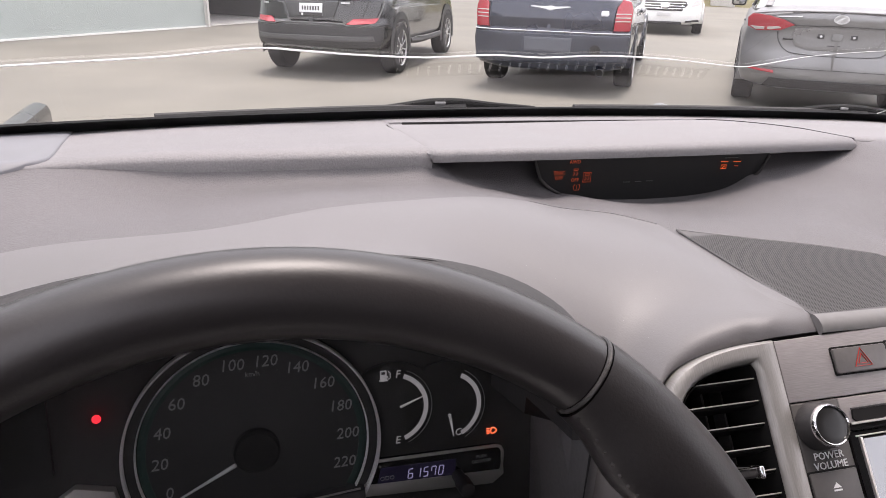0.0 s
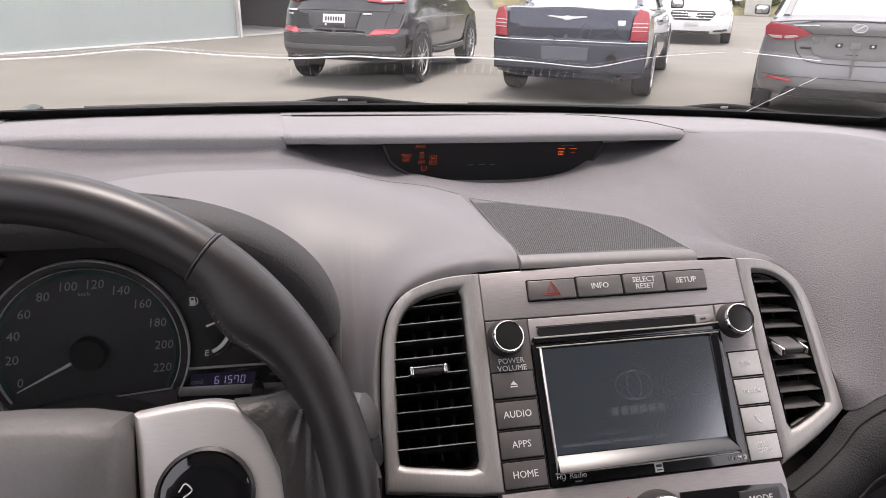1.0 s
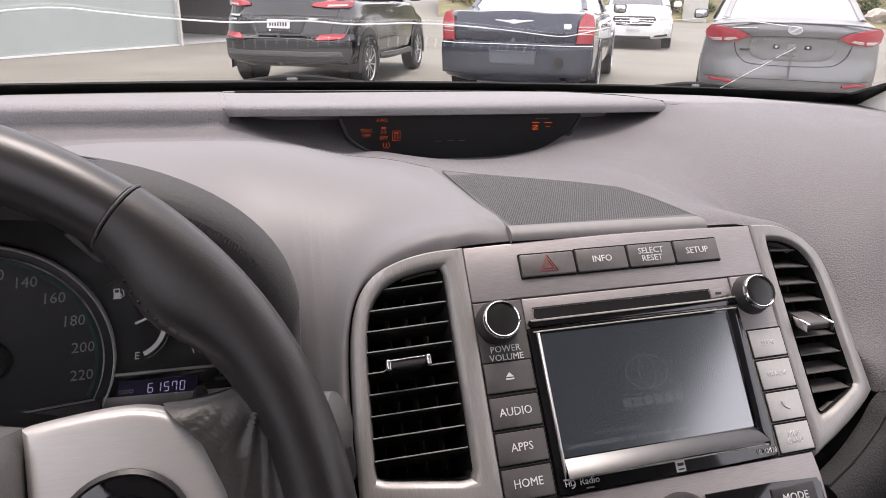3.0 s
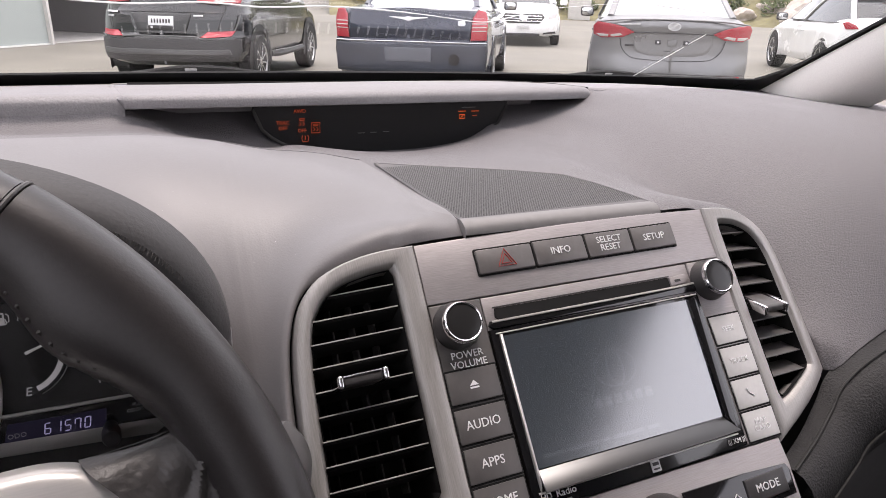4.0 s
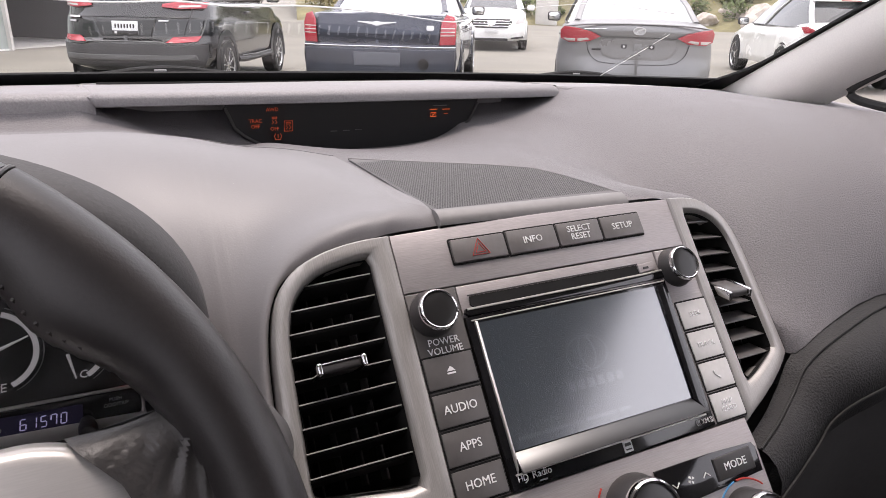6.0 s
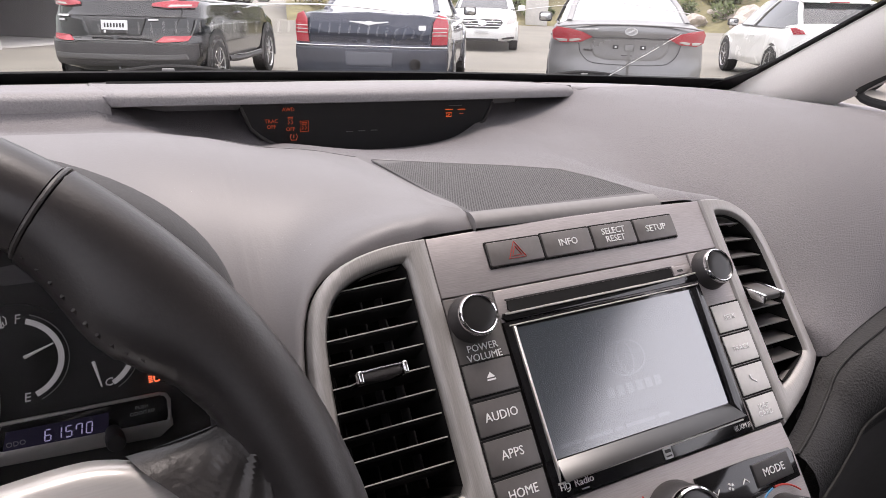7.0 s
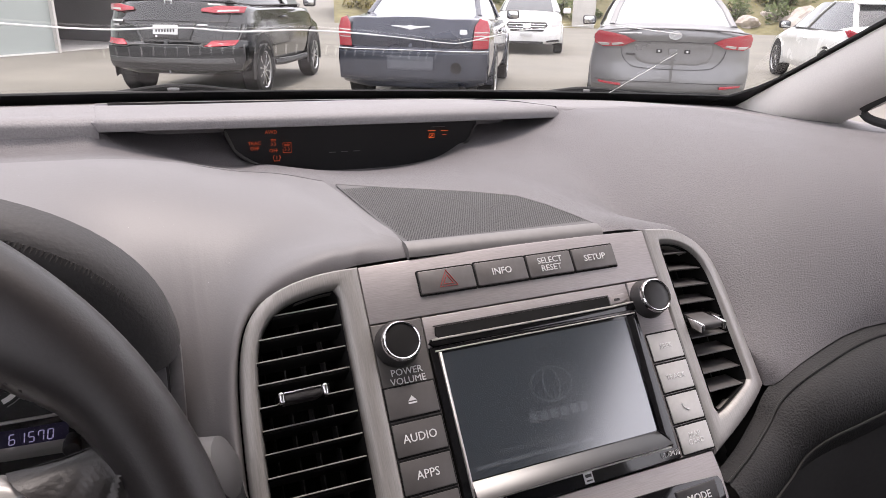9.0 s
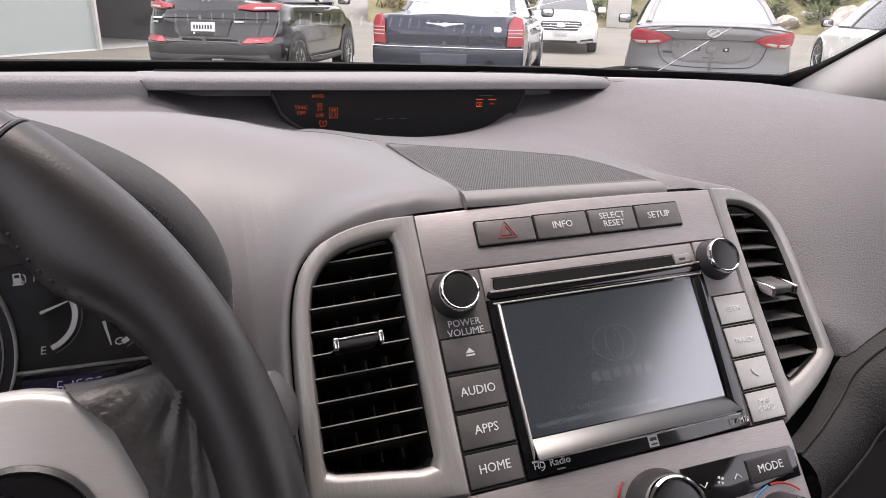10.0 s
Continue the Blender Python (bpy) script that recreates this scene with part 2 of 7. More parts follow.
OUT = spline([(x, y, 0) for x, y in mm((-102.2, -10), (-118, -9.6), (-132, -8.2), (-146, -5.0), (-158.5, 1), (-167.5, 11.5), (-172.5, 25.5), (-175.5, 43), (-177.3, 65), (-178.5, 92), (-179, 115), (-179.5, 136))], 3)
OUT = [(v.x, v.y) for v in OUT] + mm((-170, 137.5), (-158, 138.5), (-140, 141), (-120, 143.5), (-102.2, 144.5), (-102.2, 120), (-102.2, 80), (-102.2, 40), (-102.2, 10))
INN = spline([(x, y, 0) for x, y in mm((-118.5, 1.6), (-125, 1.9), (-133, 2.9), (-144, 5.2), (-153.8, 10.5), (-160.2, 18.5), (-164.0, 28), (-166.2, 42), (-167.6, 62), (-168.8, 90), (-169.8, 112), (-169.4, 117.5))], 3)
INN = [(v.x, v.y) for v in INN] + mm((-165, 119.5), (-156, 121), (-142, 123), (-126, 125.6), (-119.5, 125.4), (-117.0, 122.0), (-116.8, 80), (-116.8, 40), (-116.7, 5.5))
# the passenger-side surround is cut off slantwise at its foot
SIDE_R = spline([(x, y, 0) for x, y in mm((110.2, -9.7), (124, -9.0), (138, -6.8), (151.5, -1.2), (161.5, 4.8), (169, 12), (174.8, 23.5), (178.2, 39), (180.4, 61), (182.2, 84), (183.8, 104), (184.2, 113.5))], 3)
SIDE_R = [(v.x, v.y) for v in SIDE_R]
OUT_R = (SIDE_R + mm((174, 118.5), (161, 124.3), (146, 131), (130, 138), (110.2, 147), (110.2, 120), (110.2, 80), (110.2, 40), (110.2, 10)))[::-1]
INN_R = spline([(x, y, 0) for x, y in mm((123.5, 2.4), (128, 2.7), (136, 4.0), (146, 8), (153, 13.5), (158, 20.5), (161, 29), (162.6, 40), (163.8, 60), (165, 84), (166, 102), (165.4, 107))], 3)
INN_R = ([(v.x, v.y) for v in INN_R] + mm((162, 109.5), (152, 113.2), (142, 117), (131, 121.2), (125.5, 122.6), (122.6, 119.5), (122.2, 80), (122.2, 40), (122.2, 5.5)))[::-1]


def rimmed(outline, k0, k1, step, gap=0.0014, deep=0.004):
    """Points of the dash skin just outside a surround."""
    pts = []
    for x, y in outline[k0:k1:step]:
        over = max(0, abs(x - MID) - 0.108)
        c = Vector((MID, -0.062, 0))
        v = Vector((x, y, -deep - 3.2 * over ** 2))
        away = Vector((x - c.x, y - c.y, 0)).normalized()
        pts.append(STACK @ (v + away * gap))
    return pts


# ---- the own car: dashboard ----
# x to the car's right, y ahead, z up; the middle of the radio is near x = 0
BROW_X, BROW_A, BROW_B, BROW_Z, BROW_Y = -0.39, 0.188, 0.118, 1.030, 0.052


def brow(a):
    """The edge of the hood over the dials; a from pi (left) to 0 (right)."""
    c, s = math.cos(a), math.sin(a)
    return Vector((BROW_X + BROW_A * math.copysign(abs(c) ** (2 / 2.4), c), BROW_Y, BROW_Z + BROW_B * abs(s) ** (2 / 2.4)))


def base_line(x):
    """Where the windscreen meets the dash: (y, z)."""
    return 0.575 - 0.235 * x * x, 1.105


def ridge_z(x):
    return 1.127 - 0.018 * smoothstep(0.42, 0.72, abs(x)) - 0.010 * smoothstep(0.40, 0.75, x)


def ridge_back(x):
    """How far the ridge swings back at the passenger's end."""
    return 0.09 * smoothstep(0.34, 0.78, x)


edge = [Vector((-0.78, 0.10, 0.99)), Vector((-0.66, 0.07, 0.985)), Vector((-0.60, 0.055, 0.99))]
edge += [brow(math.pi * (1 - k / 22)) for k in range(15)]
edge += [Vector(p) for p in ((-0.272, 0.058, 1.123), (-0.252, 0.064, 1.098), (-0.234, 0.067, 1.064), (-0.220, 0.066, 1.024), (-0.2100, 0.060, 0.985), (-0.2060, 0.046, 0.950), (-0.190, 0.006, 0.940))]
n_out = len(OUT) - 9
edge += rimmed(OUT, n_out - 4, 0, -2, 0.0018, 0.009)
edge += [STACK @ Vector((u / 1000, 0.0132 if abs(u) < 90 else 0.0122, -0.003)) for u in (-101, -60, -20, 20, 60, 101)]
right_part = SIDE_R[1:n_out - 2:2]
edge += rimmed(right_part, 0, len(right_part), 1, 0.0022, 0.009)
edge += [Vector(p) for p in ((0.190, -0.043, 0.981), (0.225, -0.041, 0.994), (0.30, -0.034, 1.004), (0.40, -0.042, 1.001), (0.52, -0.060, 0.994), (0.66, -0.085, 0.986), (0.78, -0.105, 0.980))]
edge = spline(edge, 3)
# columns crowded beside the hood and the vents fan out towards the glass
pace = [0.0]
for a, b in zip(edge, edge[1:]):
    pace.append(pace[-1] + abs(b.x - a.x) + 0.45 * math.hypot(b.y - a.y, b.z - a.z))
zero = min(range(len(edge)), key=lambda i: abs(edge[i].x - 0.004))
spread_x = [(-0.78 + (0.784 * pace[i] / pace[zero])) if i <= zero else 0.004 + 0.776 * (pace[i] - pace[zero]) / (pace[-1] - pace[zero]) for i in range(len(edge))]


LENS_X, LENS_A = 0.008, 0.1335


def lens_low(x):
    """The lower edge of the small display."""
    t = min(1, abs((x - LENS_X) / LENS_A))
    return 1.0590 + 0.052 * (1 - math.sqrt(max(0, 1 - t ** 2.2)))


def lens_y(x):
    t = min(1, abs((x - LENS_X) / LENS_A))
    return 0.3330 + 0.009 * (1 - t * t)


def cove(x):
    """1 where the skin dips under the visor, 0 outside it."""
    return smoothstep(-0.245, -0.222, x) * (1 - smoothstep(0.226, 0.250, x))


NV = 22
rows = []
for p, x1 in zip(edge, spread_x):
    x1 = 0.35 * p.x + 0.65 * x1
    k = cove(x1)
    soft = 1 - smoothstep(-0.60, -0.42, x1)
    flush = max(soft, smoothstep(0.240, 0.265, x1))
    steep = (1 - smoothstep(-0.26, -0.17, x1)) * (1 - soft)
    low = (1 - abs((x1 - LENS_X) / LENS_A) ** 2) if abs(x1 - LENS_X) < LENS_A else 0.0
    end = Vector((x1, 0.316 - ridge_back(x1) + 0.005 * flush + 0.004 * steep, ridge_z(x1) - (0.004 + 0.004 * steep) * (1 - flush)))
    u1 = min(1, abs((x1 - LENS_X) / 0.238))
    end = end.lerp(Vector((x1, 0.325 + 0.013 * smoothstep(0, 0.6, low), min(1.1168 - (0.036 if x1 > LENS_X else 0.042) * (1 - u1 ** (2.5 if x1 > LENS_X else 3.5)), lens_low(x1) + 0.0035))), k)
    rise = max(-0.03, min(0.17, 1.7 * (1.085 - p.z)))
    flat_k = smoothstep(0.16, 0.26, x1)
    mid_k = smoothstep(0, 0.6, low) * smoothstep(0.16, 0.10, abs(p.x)) if abs(p.x) < 0.16 else 0.0
    t0 = Vector((0, 0.16 - 0.06 * smoothstep(0.02, 0.12, rise), rise)).lerp(Vector((0, 0.26, -0.02)), smoothstep(1.09, 1.135, p.z))
    t0 = t0.lerp(Vector((0, 0.22, 0.035)), mid_k).lerp(Vector((0, -0.16 - 0.06 * smoothstep(0.3, 0.6, x1), 0.43 + 0.05 * smoothstep(0.3, 0.6, x1))), flat_k)
    wall_k = (1 - smoothstep(1.00, 1.10, p.z)) * smoothstep(-0.28, -0.25, p.x) * (1 - smoothstep(-0.172, -0.150, p.x))
    t0 = t0.lerp(Vector((0, 0.03, 0.26)), wall_k)
    t1 = Vector((0, 0.12 + 0.10 * flat_k, 0.075 - 0.078 * flat_k)).lerp(Vector((0, 0.12, -0.005)), k).lerp(Vector((0, 0.12, -0.055)), smoothstep(0, 0.5, low))
    t1 = t1.lerp(Vector((0, 0.022, 0.155)), steep).lerp(Vector((0, 0.16, 0.02)), soft)
    col = []
    for j in range(NV + 1):
        t = j / NV
        h00, h10, h01, h11 = 2 * t ** 3 - 3 * t * t + 1, t ** 3 - 2 * t * t + t, -2 * t ** 3 + 3 * t * t, t ** 3 - t * t
        col.append(h00 * p + h10 * t0 + h01 * end + h11 * t1)
    col += [col[-1]] * 4
    rows.append(col)
for r in rows:
    wall = r[NV]
    flush, under = max(1 - smoothstep(-0.60, -0.42, wall.x), smoothstep(0.240, 0.265, wall.x)), cove(wall.x)
    top = max(wall.z + 0.004, 1.1185)
    tuck = [Vector((0, 0.009 * math.sin(a), (top - wall.z) * (1 - math.cos(a)))).lerp(Vector((0, 0.012 * math.sin(a), -0.004 * math.sin(a))), flush) for a in (radians(22 * q) for q in (1, 2, 3, 4))]
    r[NV + 1:] = [wall + v.lerp(Vector((0, 0.011 * q, max(0.001, 1.1165 - wall.z) * (q / 4) ** 1.2)), under) for q, v in enumerate(tuck, 1)]
# let the skin settle like a bent sheet between its edges
start = np.array([[tuple(v) for v in r[:NV + 1]] for r in rows])
loose = np.ones(start.shape[:2] + (1,))
loose[[0, -1]] = 0
loose[:, [0, NV - 1, NV]] = 0


def bent(a):
    out = np.zeros_like(a)
    out[1:-1, 1:-1] = a[:-2, 1:-1] + a[2:, 1:-1] + a[1:-1, :-2] + a[1:-1, 2:] - 4 * a[1:-1, 1:-1]
    return out


def unbent(r):
    out = -4 * r
    out[:-1] += r[1:]
    out[1:] += r[:-1]
    out[:, :-1] += r[:, 1:]
    out[:, 1:] += r[:, :-1]
    return out


def settle(sheet, hold):
    """The smoothest sheet with these borders that stays near the given one where hold is large."""
    out = sheet.copy()
    res = -loose * unbent(bent(sheet))
    step, size = res.copy(), (res * res).sum()
    for _ in range(1200):
        pull = loose * (unbent(bent(step)) + hold * step)
        go = size / max(1e-30, (step * pull).sum())
        out, res = out + go * step, res - go * pull
        then = (res * res).sum()
        if then < 1e-14:
            break
        step, size = res + step * (then / size), then
    return out


BASE_HOLD = np.full(start.shape, 3e-4)
for i, p in enumerate(edge):
    BASE_HOLD[i, 1:14] += 0.03 * smoothstep(0.175, 0.27, p.x)
settled = settle(start, BASE_HOLD)
# the roll before the driver climbs gently from the grille to the hood and rounds off towards the vent
for _ in range(2):
    hold = BASE_HOLD.copy()
    for i, line in enumerate(settled):
        for j, (x, y, z) in enumerate(line):
            m = smoothstep(-0.42, -0.33, x) * (1 - smoothstep(-0.085, -0.066, x)) * smoothstep(0.045, 0.075, y) * (1 - smoothstep(0.195, 0.215, y))
            if m > 0.01 and 0 < j < NV - 1:
                steep = 0.003 + 0.080 * (1 - smoothstep(-0.19, -0.100, x))
                target = 1.0908 + 0.12 * min(0.28, max(0, -0.07 - x)) - steep * max(0, (0.160 - y) / 0.105) ** 1.9
                settled[i, j, 2], hold[i, j, 2] = z + (target - z) * m, 3e-4 + 0.08 * m
    settled = settle(settled, hold)


def relax(sheet, free, reach):
    """Bend the free nodes like a thin plate of true size, staying near the sheet beyond the reach."""
    lu = np.linalg.norm(sheet[1:] - sheet[:-1], axis=2) + 2e-4
    lv = np.linalg.norm(sheet[:, 1:] - sheet[:, :-1], axis=2) + 2e-4
    wide = np.pad(lu, ((1, 1), (0, 0)), mode="edge")
    tall = np.pad(lv, ((0, 0), (1, 1)), mode="edge")
    du, dv = (wide[1:] + wide[:-1]) / 2, (tall[:, 1:] + tall[:, :-1]) / 2
    area = du * dv
    wu, wv = (dv[1:] + dv[:-1]) / 2 / lu, (du[:, 1:] + du[:, :-1]) / 2 / lv
    n, m = sheet.shape[:2]
    near = free.copy()
    near[1:] |= free[:-1]
    near[:-1] |= free[1:]
    near[:, 1:] |= free[:, :-1]
    near[:, :-1] |= free[:, 1:]
    near[[0, -1]] = False
    near[:, [0, -1]] = False
    cells, place = np.argwhere(near), {}
    for i, j in np.argwhere(free):
        place[(i, j)] = len(place)
    plate_k, known = np.zeros((len(cells), len(place))), np.zeros((len(cells), 3))
    for c, (i, j) in enumerate(cells):
        w = 1 / math.sqrt(area[i, j])
        for a, b, k in ((i + 1, j, wu[i, j]), (i - 1, j, wu[i - 1, j]), (i, j + 1, wv[i, j]), (i, j - 1, wv[i, j - 1])):
            for at, f in (((a, b), k * w), ((i, j), -k * w)):
                if at in place:
                    plate_k[c, place[at]] += f
                else:
                    known[c] -= f * sheet[at]
    spots = list(place)
    weigh = np.array([area[q] for q in spots]) / reach ** 4
    old = np.array([sheet[q] for q in spots])
    found = np.linalg.solve(plate_k.T @ plate_k + np.diag(weigh), plate_k.T @ known + weigh[:, None] * old)
    out = sheet.copy()
    for q, p in zip(spots, found):
        out[q] = p
    return out


free = (settled[:, :, 0] > -0.40) & (settled[:, :, 0] < -0.085) & (settled[:, :, 1] < 0.205)
free[:, [0, NV - 1, NV]] = False
free[[0, -1]] = False
for _ in range(2):
    settled = relax(settled, free, 0.032)
free = (settled[:, :, 0] > 0.07) & (settled[:, :, 0] < 0.33) & (settled[:, :, 1] > 0.05) & (settled[:, :, 1] < 0.28)
free[:, [0, NV - 1, NV]] = False
settled = relax(settled, free, 0.040)
for r, q in zip(rows, settled):
    r[:NV + 1] = [Vector(p) for p in q]
# under the speaker grille the skin is nearly level
for r in rows:
    for j in range(1, NV + 1):
        v = r[j]
        k = smoothstep(-0.105, -0.066, v.x) * (1 - smoothstep(0.085, 0.125, v.x)) * (1 - smoothstep(0.17, 0.26, v.y))
        r[j] = Vector((v.x, v.y, v.z + k * (1.0880 + 0.0015 * smoothstep(0.05, 0.18, v.y) - v.z)))
# along the console the skin rolls over into the gap
FACING, UPHILL = (STACK.to_3x3() @ Vector((0, 0, 1))).normalized(), (STACK.to_3x3() @ Vector((0, 1, 0))).normalized()
to_stack = STACK.inverted()
NEAR = [0.0, 0.0015, 0.0035, 0.006, 0.009, 0.0125, 0.017, 0.022, 0.028]
for i, r in enumerate(rows):
    q = to_stack @ r[0]
    k = smoothstep(-0.135, -0.10, q.y) * (1 - smoothstep(0.02, 0.035, q.y)) * (1 - smoothstep(0.19, 0.20, abs(q.x))) * (1 - smoothstep(0.03, 0.05, abs(q.z)))
    k *= 1 - 0.75 * smoothstep(-0.085, -0.062, q.x) * (1 - smoothstep(0.072, 0.095, q.x))
    walked = [0.0]
    for a, b in zip(r[:NV], r[1:NV + 1]):
        walked.append(walked[-1] + (b - a).length)
    def upto(d):
        n = max(0, min(NV - 1, sum(1 for w in walked if w <= d) - 1))
        return r[n].lerp(r[n + 1], (d - walked[n]) / max(1e-6, walked[n + 1] - walked[n]))
    spots = NEAR + [0.028 + (walked[-1] - 0.028) * g / 22 for g in range(1, 23)]
    line = []
    by_vent = smoothstep(0.085, 0.115, abs(q.x))
    crown = smoothstep(-0.02, 0.0, q.y) * smoothstep(0.06, 0.08, q.x) * (1 - smoothstep(0.135, 0.165, q.x))
    for d in spots:
        roll_k = 1 - (1 - min(1, d / 0.018)) ** 2
        line.append(upto(d) + (FACING * (0.0075 + 0.0045 * by_vent) * (1 - 0.62 * crown) + UPHILL * 0.001) * k * roll_k * (1 - smoothstep(0.014, 0.050, d)))
    rows[i] = line + r[NV + 1:]
NV = len(NEAR) + 21
LOWER = [list(r) for r in rows]
dashboard = thing("dashboard", "grey grained soft plastic dashboard under the windscreen", "dashboard")
ROLL_EDGE = [(-0.80, 0.155), (-0.50, 0.183), (-0.35, 0.207), (-0.277, 0.226), (-0.20, 0.243), (-0.14, 0.2445), (-0.10, 0.234), (-0.0655, 0.206)]
ROLL_EDGE = [(v.x, v.y) for v in spline([(a, b, 0) for a, b in ROLL_EDGE], 6)]


def on_roll(v):
    """The smooth roll in front of the driver ends at a soft line and at the speaker grille."""
    if v.x > -0.0655:
        return False
    for (xa, ya), (xb, yb) in zip(ROLL_EDGE, ROLL_EDGE[1:]):
        if xa <= v.x <= xb:
            return v.y < ya + (yb - ya) * (v.x - xa) / (xb - xa)
    return False


def at_step(col, s):
    k = min(int(s), len(col) - 2)
    return col[k].lerp(col[k + 1], s - k)


roll, face, closed = [], [], False
for col in rows:
    cut = 0.0
    while cut < NV - 1 and on_roll(at_step(col, cut + 0.05)):
        cut += 0.05
    last = len(col) - 1
    if cut > 0 or (roll and not closed):
        closed = cut == 0
        roll.append([at_step(col, cut * j / 16) for j in range(17)])
    face.append([at_step(col, cut + (NV - cut) * j / 18) for j in range(19)] + col[NV + 1:])
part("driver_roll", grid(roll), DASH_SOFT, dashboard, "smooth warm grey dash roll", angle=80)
fold = [col[-1] + Vector((0, 0, 0.0002)) for col in roll if -0.17 < col[-1].x < -0.0665 and col[-1].y > 0.19]
part("roll_edge", tube(fold, [0.0001 + 0.0004 * min(1, k / 8) for k in range(len(fold))], 8), DASH_SOFT, dashboard, "fine raised edge of the roll")
part("grained_face", grid(face), DASH_FACE, dashboard, "grained grey dash face, shade put in its colour", angle=80)

# upper tier, from the ridge to the glass
rows = []
xs = sorted([-0.78 + 1.56 * i / 80 for i in range(81)] + [-0.2294, -0.2286, 0.1855, 0.1865, 0.2435, 0.2445])
for x in xs:
    y1, z1 = base_line(x)
    in_visor = -0.229 < x < 0.186
    y0, z0 = 0.316, ridge_z(x)
    drop = 0.010 if in_visor else 0.0
    if in_visor:
        col = [Vector((x, 0.352, z0 - 0.02)), Vector((x, 0.351, z0 - 0.012)), Vector((x, 0.352, z0 - drop))]
    elif 0.186 <= x < 0.2440:
        col = [Vector((x, 0.336, z0 - 0.006)), Vector((x, 0.334, z0 - 0.003)), Vector((x, 0.336, z0 - 0.001))]
    elif x > 0.244:
        k = smoothstep(0.244, 0.262, x)
        y0 += 0.015 * (1 - smoothstep(0.2445, 0.275, x)) - ridge_back(x)
        col = [Vector((x, y0 + 0.003, z0 - 0.010)), Vector((x, y0 + 0.0005 + 0.003 * k, z0 - 0.0045 + 0.003 * k)), Vector((x, y0 + 0.005, z0))]
    else:
        k = 1 - smoothstep(-0.60, -0.42, x)
        col = [Vector((x, y0 + 0.002 + 0.001 * k, z0 - 0.02 + 0.010 * k)), Vector((x, y0 + 0.0035 * k, z0 - 0.005 + 0.0035 * k)), Vector((x, y0 + 0.005, z0))]
    for t in (0.125, 0.25, 0.375, 0.49, 0.575, 0.588, 0.625, 0.75, 0.875, 1.0):
        ya = col[2].y
        col.append(Vector((x, ya + (y1 + 0.03 - ya) * t, z0 - drop * (1 - smoothstep(0.578, 0.586, t)) + (z1 - 0.001 - z0) * (0.75 * t + 0.25 * t * t))))
    rows.append(col)
part("upper_tier", grid(rows), DASH, dashboard, "grained upper dash, light put in its pale colour", angle=60)

# end cap of the dash at the driver's pillar, its rim follows a curved seam
seam_y = [0.30, 0.312, 0.3195, 0.332, 0.357, 0.407, 0.471, 0.520]
seam_x = [-0.585, -0.556, -0.5416, -0.5300, -0.5283, -0.5325, -0.5373, -0.540]
cap_rows = []
for p in spline([(a, b, 0) for a, b in zip(seam_x, seam_y)], 4):
    zs = ridge_z(p.x) + (base_line(p.x)[1] - 0.001 - ridge_z(p.x)) * max(0, (p.y - 0.321) / (base_line(p.x)[0] - 0.291)) - 0.02 * max(0, 0.322 - p.y) / 0.02 * 0.3
    cap_rows.append([Vector((p.x + (-0.77 - p.x) * f, p.y, zs + h - 0.012 * f)) for f, h in ((0.0, -0.001), (0.002, 0.0016), (0.008, 0.0026), (0.06, 0.0034), (0.3, 0.006), (1.0, 0.004))])
part("end_cap", grid(cap_rows), mat("smooth_end_cap", (0.160, 0.160, 0.172), 0.5, spread=0.03, grain=700), dashboard, "smooth bluish grey end cap", angle=60)

# the visor over the small display
def top_z(x, y):
    y1, z1 = base_line(x)
    t = max(0, (y - 0.321) / (y1 + 0.03 - 0.321))
    return ridge_z(x) + (z1 - 0.001 - ridge_z(x)) * (0.75 * t + 0.25 * t * t)


def visor_row(x, front, back, sink=0.0):
    """A section across the visor at x."""
    y0 = front
    lift = 0.0006 + 0.0022 * smoothstep(-0.2, 0.15, x) - 0.0018 * sink
    low = 0.006 * sink

    def top(f):
        y = y0 + 0.008 + (back - y0 - 0.010) * f
        return Vector((x, y, top_z(x, y) + lift))
    return [Vector((x, y0 + 0.004, 1.1165 + low)), Vector((x, y0, 1.1175 + low)), Vector((x, y0 - 0.0005, 1.1235 + low / 4)), Vector((x, y0 + 0.002, 1.1268 - 0.0012 * sink)), top(0.0),
            top(0.4), top(0.8), top(1.0), Vector((x, back, top(1.0).z - 0.002)), Vector((x, back - 0.001, 1.1160))]


rows = []
for sink in (1.0, 0.75, 0.5, 0.25):
    rows.append(visor_row(-0.2290 - 0.005 * sink, 0.3125 + 0.005 * sink, 0.48, sink))
for k in range(61):
    t = k / 60
    x = -0.2290 + 0.4725 * t
    f = 0.3125 + 0.009 * t - 0.004 * math.sin(math.pi * t)
    back = 0.3275 + 0.1525 * math.sqrt(max(0, 1 - (max(0, x - 0.165) / 0.0785) ** 2))
    row = visor_row(x, f, back)
    if k == 60:
        row = [Vector((v.x, v.y + 0.001, v.z - 0.0015)) for v in row]
    rows.append(row)
bm = grid(rows, close_v=True)
bm.verts.ensure_lookup_table()
bm.faces.new([bm.verts[k] for k in range(10)])
bm.faces.new([bm.verts[len(bm.verts) - 10 + k] for k in range(10)][::-1])
bmesh.ops.recalc_face_normals(bm, faces=bm.faces)
edge_line = [r[7] + Vector((0, 0.0015, 0.0002)) for r in rows if r[0].x > 0.15]
part("visor_seam", tube(edge_line, 0.0007, 6), DARK, dashboard, "dark seam behind the visor end")
part("display_visor", bm, DASH, dashboard, "pale grey grained visor over the display", angle=50)

